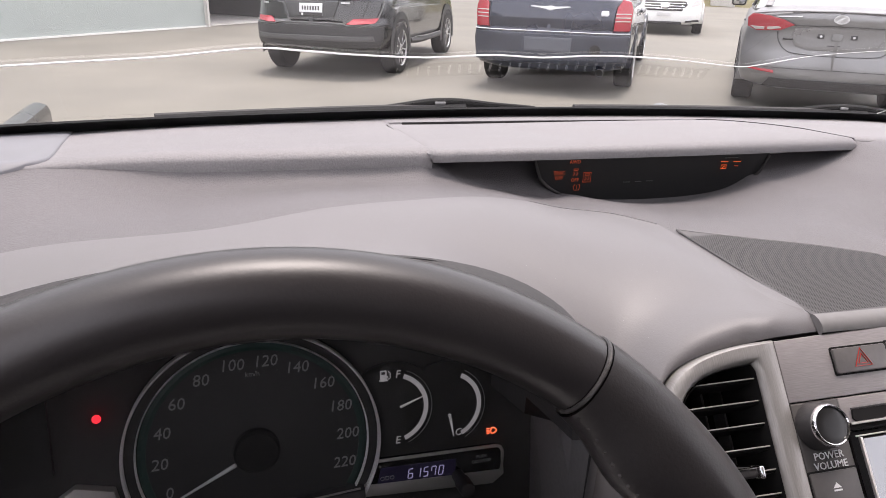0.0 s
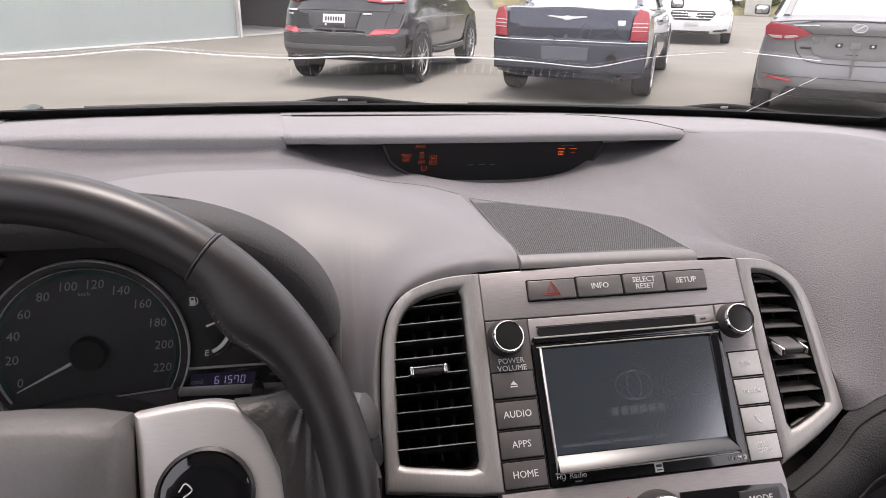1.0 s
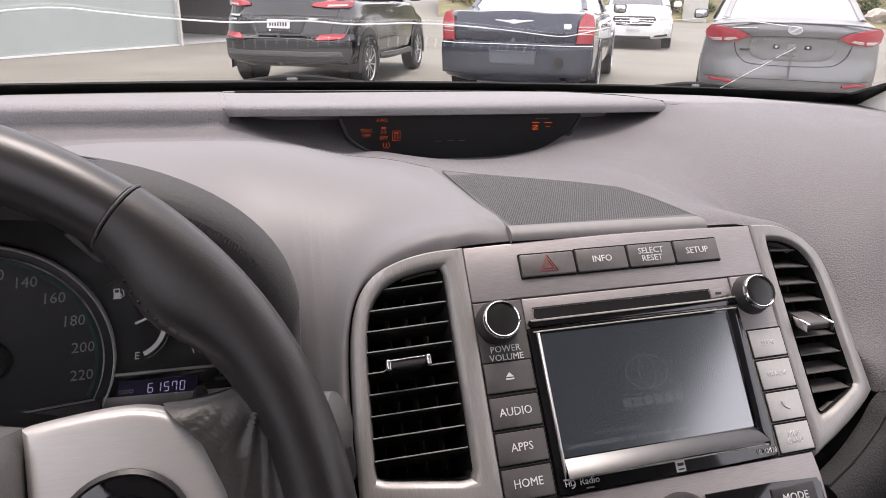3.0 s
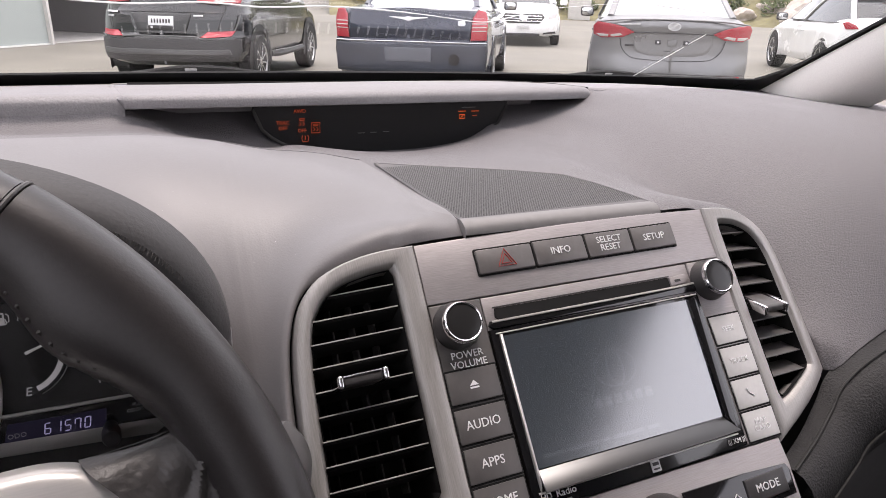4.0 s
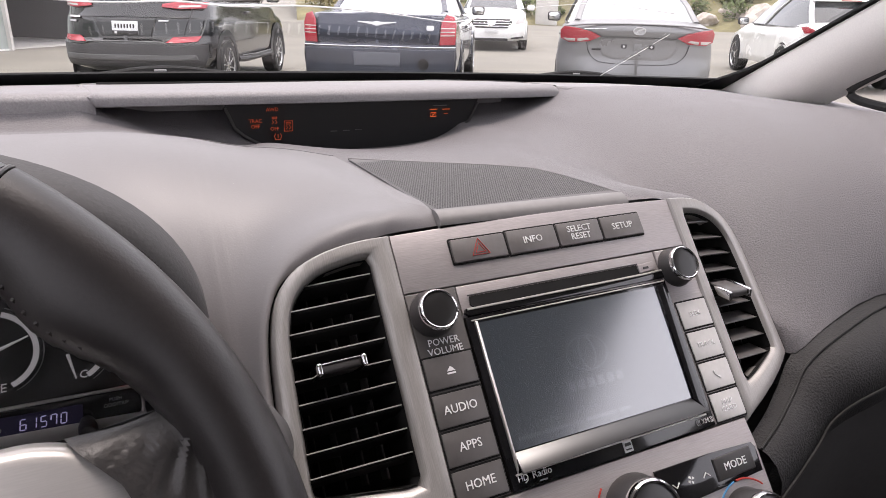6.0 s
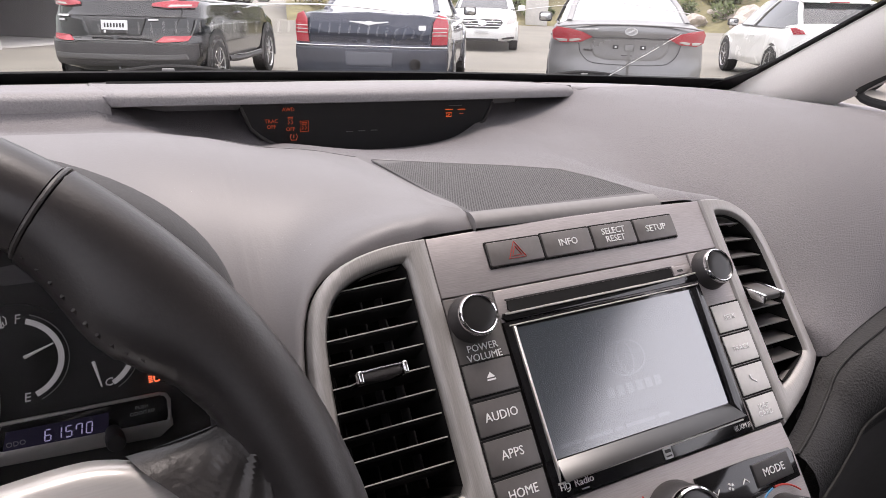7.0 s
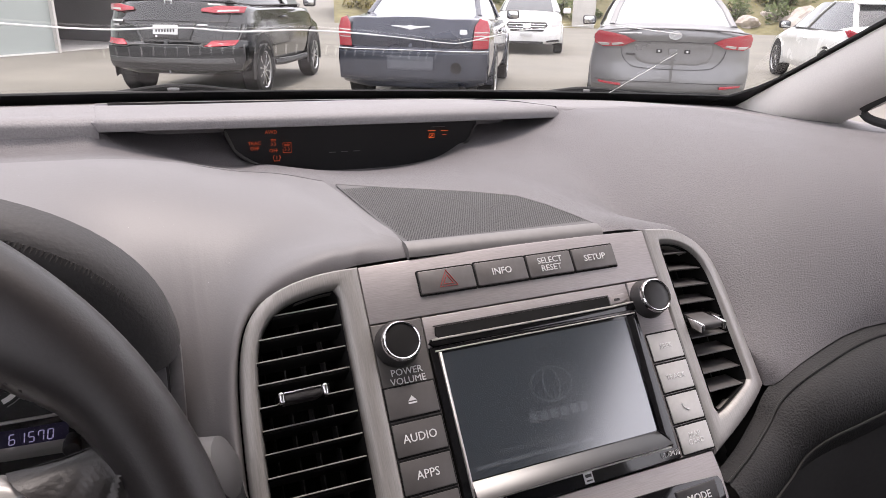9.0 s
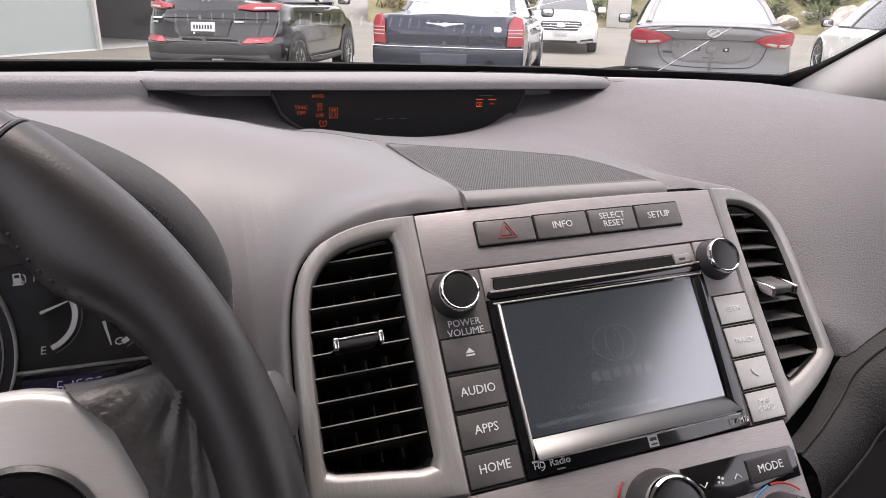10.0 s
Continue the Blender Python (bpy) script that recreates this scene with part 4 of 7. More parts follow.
KNOB_CAP = mat("black_knob_cap", (0.014, 0.0135, 0.0135), 0.3, spread=0.05)


def knob(name, u, v, r, tall, label, group=""):
    """A black knob with a chrome band round a dished black cap."""
    t = thing(name, label, "knob", STACK @ Matrix.Translation((u / 1000, -v / 1000, 0)), group)
    part("skirt", lathe([(r * 1.16, 0), (r * 1.16, 0.001), (r * 1.1, 0.003), (r * 1.02, tall * 0.75), (r * 0.98, tall * 0.8)], 40), DARK, t)
    part("chrome_band", lathe([(r * 0.98, tall * 0.72), (r * 1.0, tall * 0.8), (r * 0.96, tall * 0.95), (r * 0.90, tall), (r * 0.85, tall * 0.97), (r * 0.84, tall * 0.9)], 40), CHROME, t, "chrome band")
    part("cap", lathe([(r * 0.845, tall * 0.9), (r * 0.80, tall * 0.915), (r * 0.4, tall * 0.93), (0, tall * 0.935)], 40), KNOB_CAP, t)
    return t


knob("volume_knob", -87.8, 39.6, 11.8 / 1000, 0.0125, "black volume knob with a chrome band", "radio knobs")
knob("tuning_knob", 94.6, 39.8, 11.8 / 1000, 0.0115, "black tuning knob with a chrome band", "radio knobs")

# ---- climate controls below ----
climate = thing("climate_panel", "glossy black climate control strip with fan arrows", "climate control", STACK)
part("strip", plate(mm((24, 158), (70, 158.5), (104, 160.5), (106, 164), (105.5, 178.5), (60, 180.5), (24, 181)), 0.0, 0.0014, 0.0006), GLOSS, climate)
part("mode_key", plate(mm((68, 162.3), (100, 161.8), (100, 175.5), (68, 176)), 0.0, 0.0026, 0.0008), DARK, climate, "black key lettered MODE")
lettering("lettering", "MODE", 0.0066, WHITE_INK, climate, (0.0840, -0.1689, 0.0029))
for u, s in ((36, -1), (60, 1)):
    part("arrow_mark", tube([Vector(((u - 2.6) / 1000, -0.1695 - s * 0.0012, 0.0018)), Vector((u / 1000, -0.1695 + s * 0.0014, 0.0018)), Vector(((u + 2.6) / 1000, -0.1695 - s * 0.0012, 0.0018))], 0.0004, 6), WHITE_INK, climate)
for k in range(4):
    a = radians(90 * k + 20)
    part("fan_mark", plate([(0.048 + r * math.cos(a + b), -0.1692 + r * math.sin(a + b)) for r, b in ((0.0006, 0), (0.0022, 0.45), (0.0026, 0.0), (0.0022, -0.35))], 0.0014, 0.0018), WHITE_INK, climate)
knob("temperature_knob", 5, 177, 20.0 / 1000, 0.018, "large black driver temperature knob with a chrome band", "climate knobs")
knob("temperature_knob", 83, 203, 17.0 / 1000, 0.018, "black passenger temperature knob with a chrome band", "climate knobs")
for cu, cv, r, a0, a1, ink in ((5, 177, 0.0285, 135, 195, RED_INK), (83, 203, 0.0245, 45, 95, RED_INK), (83, 203, 0.0245, 100, 150, BLUE_INK)):
    part("temperature_arc", tube([Vector((cu / 1000 + r * math.cos(radians(a0 + (a1 - a0) * k / 12)), -cv / 1000 + r * math.sin(radians(a0 + (a1 - a0) * k / 12)), 0.0018)) for k in range(13)], 0.0006, 6), ink, climate)
lettering("lettering", "TEMP", 0.0062, WHITE_INK, climate, (-0.040, -0.1790, 0.0004))
lettering("lettering", "PASS TEMP", 0.0054, WHITE_INK, climate, (0.050, -0.1885, 0.0004))

# ---- speaker grille on top of the dash ----
grille = thing("speaker_grille", "dark perforated speaker grille on the dash top", "speaker grille")
GRILLE_DARK = mat("dark_grille", (0.094, 0.089, 0.089), 0.6, spread=0.08, grain=300)
tree = BVHTree.FromPolygons([v for r in LOWER for v in r], [(i * len(LOWER[0]) + j, i * len(LOWER[0]) + j + 1, (i + 1) * len(LOWER[0]) + j + 1, (i + 1) * len(LOWER[0]) + j) for i in range(len(LOWER) - 1) for j in range(len(LOWER[0]) - 1)])


def dash_top(x, y):
    """Height of the dash over the radio."""
    hit = tree.ray_cast(Vector((x, y, 1.3)), Vector((0, 0, -1)))[0]
    return hit.z if hit is not None else 1.087


def bed(x, y):
    """The even bed of the grille, just over the skin."""
    k = smoothstep(0.165, 0.20, y)
    return (1.0880 + 0.0015 * smoothstep(0.05, 0.18, y)) * (1 - k) + dash_top(x, y) * k + 0.0005


def grille_back(s):
    """The slanted back edge, s from left 0 to right 1."""
    pts = [Vector((-0.0645, 0.192, 0)), Vector((-0.02, 0.168, 0)), Vector((0.03, 0.143, 0)), Vector((0.062, 0.122, 0)), Vector((0.0715, 0.095, 0)), Vector((0.0760, 0.065, 0)), Vector((0.0775, 0.0418, 0))]
    k = min(int(s * 6), 5)
    return pts[k].lerp(pts[k + 1], s * 6 - k)


rows = []
for i in range(31):
    b = grille_back(i / 30)
    a = Vector((-0.067 + 0.1440 * i / 30, 0.0475 - 0.006 * i / 30, 0))
    rows.append([Vector(((a.lerp(b, t / 12)).x, (a.lerp(b, t / 12)).y, bed((a.lerp(b, t / 12)).x, (a.lerp(b, t / 12)).y) + 0.0012)) for t in range(13)])
part("mesh_plate", grid(rows), GRILLE_DARK, grille)
# pressed dimples in rows
verts, faces = [], []
pitch = 0.0018
ny = int(0.15 / pitch)
for j in range(ny):
    for i in range(88):
        x = -0.068 + pitch * (i + 0.5 * (j % 2))
        y = 0.047 + pitch * 0.87 * j
        inside = False
        for q in range(24):
            b0, b1 = grille_back(q / 24), grille_back((q + 1) / 24)
            if b0.x <= x < b1.x:
                inside = y < b0.y + (b1.y - b0.y) * (x - b0.x) / (b1.x - b0.x) - 0.002
        if not inside or y < 0.049:
            continue
        z = bed(x, y) + 0.0014
        n = len(verts)
        r = pitch * 0.34
        verts += [(x + r * math.cos(radians(60 * q)), y + r * math.sin(radians(60 * q)), z + 0.0001) for q in range(6)]
        faces.append([n + q for q in range(6)])
me = bpy.data.meshes.new("perforation")
me.from_pydata(verts, [], faces)
me.materials.append(mat("grille_hole", (0.018, 0.0175, 0.0175), 0.8))
holes = new("perforation", me)
holes.parent = grille
tagged(holes, kind="stuff")
side = [Vector((-0.0668 + 0.0025 * k / 16, 0.047 + 0.145 * k / 16, 0)) for k in range(17)]
part("edge_trim", tube([Vector((v.x, v.y, bed(v.x, v.y) + 0.0004)) for v in side], 0.0005, 8), DASH_SOFT, grille, "grey moulded edge")
back = [grille_back(k / 30) for k in range(31)]
part("edge_trim", tube([Vector((v.x, v.y, bed(v.x, v.y) + 0.0010)) for v in back], 0.0010, 8), DASH_SOFT, grille)
rows = []
for k in range(21):
    x, y = -0.0682 + 0.1464 * k / 20, 0.0485 - 0.006 * k / 20
    z = bed(x, y)
    rows.append([Vector((x, y + 0.0015, z + 0.0004)), Vector((x, y + 0.0005, z + 0.0016)), Vector((x, y - 0.0012, z + 0.0017)), Vector((x, y - 0.0045, z + 0.0008)), Vector((x, y - 0.0072, z - 0.0009)), Vector((x, y - 0.0090, z - 0.0029)), Vector((x, y - 0.0096, z - 0.0056))])
rows = [[v + Vector((0, 0.0008, -0.006)) for v in rows[0]]] + rows + [[v + Vector((0, 0.0008, -0.006)) for v in rows[-1]]]
part("front_strip", grid(rows), mat("satin_grey_strip", (0.17, 0.163, 0.16), 0.5, metal=0.2, spread=0.06, grain=200), grille, "satin grey strip along the front edge")

# fine dust on the smooth roll
rnd = random.Random(21)
verts, faces = [], []
for k in range(48):
    x, y = rnd.gauss(-0.185, 0.045), rnd.gauss(0.135, 0.035)
    if not (-0.30 < x < -0.08 and 0.06 < y < 0.22):
        continue
    z, r, n = dash_top(x, y) + 0.0003, rnd.uniform(0.00012, 0.0003), len(verts)
    verts += [(x + r * math.cos(radians(72 * q)), y + r * math.sin(radians(72 * q)), z) for q in range(5)]
    faces.append([n + q for q in range(5)])
me = bpy.data.meshes.new("dust")
me.from_pydata(verts, [], faces)
me.materials.append(mat("pale_dust", (0.42, 0.41, 0.40), 0.9))
dust = new("dust", me)
dust.parent = dashboard
tagged(dust, kind="stuff")

from mathutils import noise

# ---- steering wheel ----
WHEEL = Matrix.Translation((-0.391, -0.120, 1.017)) @ Matrix.Rotation(radians(90 - 27.8), 4, "X")
WR = 0.177
wheel = thing("steering_wheel", "black leather steering wheel with satin silver spokes", "steering wheel", WHEEL)


def thumb(a):
    """How far the grip swells inwards at an angle."""
    d = math.degrees(math.asin(max(-1, min(1, math.sin(a)))))
    return 0.0088 * math.exp(-((d - 40.5) / 8.0) ** 2)


def folds(a, t):
    """Small creases in the grip on its inner side, by the thumb rests and the spokes."""
    d = math.degrees(math.asin(max(-1, min(1, math.sin(a)))))
    near = math.exp(-((d - 33) / 13.0) ** 2) * smoothstep(0.15, 0.75, -math.cos(t - 0.5))
    p = Vector((a * 95, t * 2.1, 3.0))
    p += Vector((0.9 * t, 0, 0))
    return 0.0006 * near * (noise.noise(p) + 0.5 * noise.noise(p * 2.3))


def rim_section(a, seg=24, fat=0.0):
    c, s = math.cos(a), math.sin(a)
    swell = thumb(a) if fat > 0.0005 else 0.0
    out = []
    for k in range(seg):
        t = 2 * math.pi * k / seg
        r = 0.0138 + fat
        rad, hgt = r * math.cos(t) * (1.0 if math.cos(t) > 0 else 1.08), (r + 0.0008) * math.sin(t)
        rad += min(0, math.cos(t)) * swell
        if fat > 0.0005:
            f = folds(a, t)
            rad, hgt = rad + f * math.cos(t), hgt + f * math.sin(t)
        out.append(Vector(((WR + rad) * c, (WR + rad) * s, hgt)))
    return out


SEAM = [52.6, 127.4, 232, 308]
top_arc = [radians(53 + (127 - 53) * k / 40) for k in range(41)]
part("rim_top", grid([rim_section(a) for a in top_arc], close_v=True), LEATHER, wheel, "smooth dark leather")
for a0, a1 in ((308.5, 412.2), (127.8, 231.5)):
    rows = []
    for k in range(301):
        a = radians(a0 + (a1 - a0) * k / 300)
        rows.append(rim_section(a, 56, 0.0007))
    part("rim_grip", grid(rows, close_v=True), LEATHER_GRIP, wheel, "stitched leather grip")
part("rim_bottom", grid([rim_section(radians(232 + 76 * k / 40)) for k in range(41)], close_v=True), LEATHER, wheel)
for a in SEAM:
    part("seam", tube([v * 1.0 for v in rim_section(radians(a), 32, 0.0002)], 0.0009, 8, closed=True), LEATHER_CREASED, wheel)


COVER = [(-0.040, 0.122), (-0.026, 0.131), (-0.012, 0.1425), (0.010, 0.1455), (0.031, 0.1435), (0.050, 0.136), (0.0615, 0.126), (0.080, 0.112)]


def cover_edge(y):
    """Where the spoke cover ends towards the rim."""
    for (ya, xa), (yb, xb) in zip(COVER, COVER[1:]):
        if y <= yb:
            return xa + (xb - xa) * (y - ya) / (yb - ya)
    return COVER[-1][1]


def web(sign):
    """The leather web between a spoke and the rim."""
    rows = []
    for i in range(73):
        t = i / 72
        y = 0.0665 - 0.105 * t
        right = math.sqrt((WR - 0.004) ** 2 - y * y)
        left = cover_edge(y) - 0.003
        k = 1 - (1 - min(1, t / 0.10)) ** 2 if t < 0.10 else 1
        k *= 1 - (1 - min(1, (1 - t) / 0.10)) ** 2 if t > 0.90 else 1
        half = 0.0015 + 0.0105 * math.sqrt(max(0, k))
        corner = 0.004 * (1 - smoothstep(0, 0.16, t)) ** 2
        row = []
        for j in range(61):
            s = j / 60
            x = right + (left - right) * s
            dip = 0.004 * math.sin(math.pi * s)
            dx, dy = x - 0.158, y - 0.074
            ang, dist = math.atan2(dy, dx), math.hypot(dx, dy)
            wr = 0.0020 * noise.noise(Vector((ang * 7.5, dist * 22, sign))) + 0.0010 * noise.noise(Vector((ang * 15.0, dist * 30, 4)))
            wr *= math.exp(-max(0, dist - 0.018) / 0.028) * smoothstep(0, 0.12, s)
            wr += 0.0005 * (0.5 + noise.noise(Vector((x * 160, 2.0, 5)))) * math.sin(x * 700 + 90 * t * (x - 0.150) * 10 + 3.0 * noise.noise(Vector((x * 90, t * 8, 7)))) * math.exp(-t / 0.13)
            wr *= smoothstep(0, 0.10, t)
            row.append(Vector((x, y + corner * (1 - s) ** 2 * 1.6, half - dip - 0.004 * s + wr)))
        for j in range(61):
            s = 1 - j / 60
            x = right + (left - right) * s
            row.append(Vector((x, y + corner * (1 - s) ** 2 * 1.6, -half - 0.002 * s)))
        rows.append([Vector((sign * v.x, v.y, v.z)) for v in row])
    bm = grid(rows, close_v=True)
    bmesh.ops.recalc_face_normals(bm, faces=bm.faces)
    return bm


for sign in (1, -1):
    part("spoke_web", web(sign), LEATHER_CREASED, wheel, "wrinkled leather web at the spoke")
    for k in range(17):
        a = radians(51 - 27 * k / 16)
        p = Vector((sign * math.cos(a), math.sin(a), 0)) * (WR - 0.0132 - thumb(a)) + Vector((0, 0, 0.0050))
        tang = Vector((-sign * math.sin(a), math.cos(a), 0))
        b = tube([p - tang * 0.0014 + Vector((0, 0, -0.0016)), p + Vector((0, 0, 0.0004)), p + tang * 0.0014 + Vector((0, 0, 0.0022))], 0.00065, 5)
        part("stitch", b, THREAD, wheel)
    # satin spoke cover
    prof = [(72, 64), (88, 66), (104, 67), (114, 66), (124, 62), (136, 50), (143.5, 31), (145.5, 10), (142.5, -12), (129, -25), (100, -28), (76, -30)]
    sp = spline([(sign * u / 1000, v / 1000, 0) for u, v in prof], 3)
    outline = [(v.x, v.y) for v in sp]
    bm = plate(outline if sign < 0 else outline[::-1], -0.012, 0.006, 0.005, 4)
    spoke = part("spoke_cover", bm, SPOKE, wheel, "satin silver spoke")
    c = Vector((sign * 0.1045, 0.0215, 0))
    part("switch_ring", lathe([(0.0238, 0.0045), (0.0238, 0.0075), (0.0222, 0.0088), (0.0212, 0.0070)], 40, c), DARK, spoke, "black ring")
    part("switch_pad", lathe([(0.0212, 0.0045), (0.0212, 0.0078), (0.018, 0.0092), (0.011, 0.0080), (0, 0.0078)], 40, c), GLOSS, spoke, "glossy switch pad")
    part("switch_mark", tube(spline([c + Vector((-0.012, 0.004, 0.0094)), c + Vector((-0.009, 0.0075, 0.0092)), c + Vector((-0.006, 0.004, 0.009)), c + Vector((-0.010, 0.001, 0.0092))], 4), 0.0004, 5), WHITE_INK, spoke)
    part("switch_mark", tube([c + Vector((0.008, -0.008, 0.0092)), c + Vector((0.011, -0.004, 0.0095))], 0.0004, 5), WHITE_INK, spoke)
# airbag cover
hub = [(-72, 62), (-50, 67), (-20, 69.5), (0, 70), (20, 69.5), (50, 67), (68, 63), (72, 56), (72, 20), (68, -30), (50, -60), (20, -72), (-20, -72), (-50, -60), (-68, -30), (-72, 20), (-73, 56)]
outline = [(u / 1000, v / 1000) for u, v in hub][::-1]
rows = [[Vector((x * f, y * f, z)) for x, y in outline] for f, z in ((1.0, -0.018), (1.0, 0.006), (0.985, 0.014), (0.95, 0.0205), (0.88, 0.0245), (0.70, 0.0270), (0.35, 0.0282), (0.02, 0.0285))]
part("airbag_cover", grid(rows, close_v=True), mat("grey_airbag_plastic", (0.122, 0.116, 0.112), 0.5, spread=0.06, grain=500, bump=0.25, bump_scale=600), wheel, "grey airbag cover")
part("badge", lathe([(0.026, 0.0258), (0.026, 0.0285), (0.023, 0.0292), (0.022, 0.028)], 40, (0, 0.006, 0)), CHROME, wheel, "chrome oval badge")

# column shroud and wiper stalk
SHROUD = mat("grained_shroud_plastic", (0.052, 0.049, 0.050), 0.55, spread=0.08, grain=300, bump=0.15, bump_scale=700)
column = thing("steering_column", "black steering column shroud behind the wheel", "steering column")
part("shroud", tube([(-0.391, -0.075, 0.985), (-0.391, -0.04, 0.970), (-0.391, 0.02, 0.940), (-0.391, 0.10, 0.90)], [0.045, 0.062, 0.075, 0.085], 28, flat=0.75), SHROUD, column)
STALK_GREY = mat("grey_stalk_cap", (0.06, 0.057, 0.056), 0.5, spread=0.05)
stalk = thing("wiper_stalk", "black wiper stalk with white symbols on the steering column", "stalk")
S0, S1 = Vector((-0.345, -0.005, 0.968)), Vector((-0.197, -0.058, 1.035))
sd = (S1 - S0).normalized()


def along(t):
    return S0.lerp(S1, t)


part("arm", tube([along(t) for t in (0, 0.2, 0.4, 0.6)], [0.011, 0.0115, 0.013, 0.0145], 20), DARK, stalk)
part("collar", tube([along(0.24), along(0.30)], 0.0128, 20), GLOSS, stalk)
part("white_band", tube([along(0.6), along(0.625)], 0.0150, 24), WHITE_INK, stalk, "white index band")
part("twist_grip", tube([along(t) for t in (0.625, 0.64, 0.80, 0.82)], [0.0150, 0.0155, 0.0155, 0.0145], 30), DARK, stalk, "ribbed grip")
part("end_cap", tube([along(t) for t in (0.82, 0.84, 0.95, 1.0, 1.02)], [0.0145, 0.016, 0.0165, 0.014, 0.007], 24), STALK_GREY, stalk, "grey end cap")
side = sd.cross(Vector((0, -0.75, 0.66))).normalized()
out = side.cross(sd).normalized()
if out.y > 0:
    out = -out
for k, (t, w) in enumerate(((0.44, 0.006), (0.46, -0.001), (0.475, -0.006), (0.52, 0.008))):
    c = along(t) + out * 0.0132 + side * w
    c = along(t) + (out * math.cos(w / 0.0135) + side * math.sin(w / 0.0135)) * (0.0135 + 0.0012 * t)
    part("symbol", tube([c + sd * 0.0016 * math.cos(a) + side * 0.0014 * math.sin(a) for a in (radians(60 * q) for q in range(6))], 0.0003, 5, closed=True), WHITE_INK, stalk)

# ---- instrument cluster ----
LEAN_C = math.degrees(math.atan(0.21))
CLUSTER = Matrix.Translation((-0.391, 0.1162, 0.998)) @ Matrix.Rotation(radians(90 - LEAN_C), 4, "X")
cluster = thing("instrument_cluster", "dark instrument cluster with speedometer, fuel and temperature dials", "instrument cluster", CLUSTER)


def cl(x, z):
    """Cluster plane: from the car's x and z to the plate's own."""
    return x + 0.391, (z - 0.998) * 1.0218


LIT_WHITE = glow("lit_white_print", (0.8, 0.8, 0.82), 0.065)
FACE = mat("dial_face", (0.019, 0.0185, 0.0195), 0.6, spread=0.05)
SHADE = mat("cluster_shade", (0.125, 0.115, 0.122), 0.5, spread=0.05)
part("face_plate", plate([cl(*p) for p in ((-0.60, 0.90), (-0.20, 0.90), (-0.20, 1.0), (-0.215, 1.06), (-0.27, 1.095), (-0.39, 1.108), (-0.51, 1.095), (-0.57, 1.05), (-0.60, 1.0))], -0.03, -0.004), DARK_MATTE, cluster)
# grey upper shade with the two dark windows
for s in (-1, 1):
    o = [cl(-0.391 + s * x, z) for x, z in ((0.050, 1.074), (0.075, 1.078), (0.110, 1.074), (0.150, 1.062), (0.165, 1.050), (0.120, 1.052), (0.085, 1.052), (0.068, 1.055))]
    part("shade_panel", plate(o if s > 0 else o[::-1], -0.004, 0.001, 0.0006), SHADE, cluster, "grey shade panel")
    o = [cl(-0.391 + s * x, z) for x, z in ((0.058, 1.072), (0.085, 1.071), (0.094, 1.063), (0.066, 1.060))]
    part("shade_window", plate(o if s > 0 else o[::-1], 0.0, 0.0016), DARK_MATTE, cluster)
    # silver lower wings
    o = [cl(-0.391 + s * x, z) for x, z in ((0.060, 0.9575), (0.150, 0.9520), (0.158, 0.9575), (0.158, 0.9615), (0.064, 0.9655))]
    part("silver_wing", plate(o[::-1] if s > 0 else o, -0.004, 0.004, 0.001), SATIN if s > 0 else SATIN, cluster, "silver lower trim")
# speedometer
RS = 0.0745


def dial_ring(r0, r1, h0, h1, a0=-32, a1=212, n=60):
    rows = []
    for k in range(n + 1):
        a = radians(a0 + (a1 - a0) * k / n)
        c, s = math.cos(a), math.sin(a)
        rows.append([Vector((r * c, r * s, h)) for r, h in ((r1, h0), (r1, h1), ((r0 + r1) / 2, h1 + 0.0008), (r0, h1), (r0, h0))])
    return grid(rows)


RING = mat("bright_ring", (0.75, 0.75, 0.75), 0.35, metal=0.1, spread=0.03)
speedo = part("speedometer", lathe([(RS, -0.003), (RS, 0.0), (0, 0.0)], 64), FACE, cluster, "black speedometer dial")
part("chrome_ring", dial_ring(RS - 0.0014, RS, 0.0, 0.006), RING, speedo, "thin chrome ring")
part("chrome_ring", dial_ring(RS - 0.0078, RS - 0.0070, 0.0, 0.003), RING, speedo)
part("inner_wall", dial_ring(RS - 0.007, RS - 0.0012, 0.0, 0.0015), DARK, speedo)
GREEN = mat("dark_green_track", (0.01, 0.035, 0.03), 0.5, spread=0.05)
part("green_track", dial_ring(RS - 0.013, RS - 0.0085, 0.0, 0.0006, -30, 208), GREEN, speedo, "dark green outer track")
for k in range(12):
    a = radians(202 - 20 * k)
    lettering("numeral", str(20 * k), 0.0100, GREY_INK, speedo, (0.0545 * math.cos(a), 0.0545 * math.sin(a), 0.0007), slant=0.15, wide=0.95)
lettering("unit_mark", "km/h", 0.0042, GREY_INK, speedo, (0, 0.047, 0.0006))
a = radians(207)
part("needle", tube([Vector((0.014 * math.cos(a), 0.014 * math.sin(a), 0.005)), Vector((0.058 * math.cos(a), 0.058 * math.sin(a), 0.004))], [0.0013, 0.0005], 8), mat("pale_needle", (0.5, 0.5, 0.5), 0.4), speedo, "pale grey needle")
part("needle_boss", lathe([(0.0135, 0.0008), (0.0135, 0.005), (0.012, 0.007), (0, 0.0075)], 32), HOLE, speedo)
part("lower_cover", plate([(-0.085, -0.043), (0.063, -0.0325), (0.066, -0.075), (-0.085, -0.075)][::-1], -0.003, 0.010, 0.002), SHROUD, cluster)
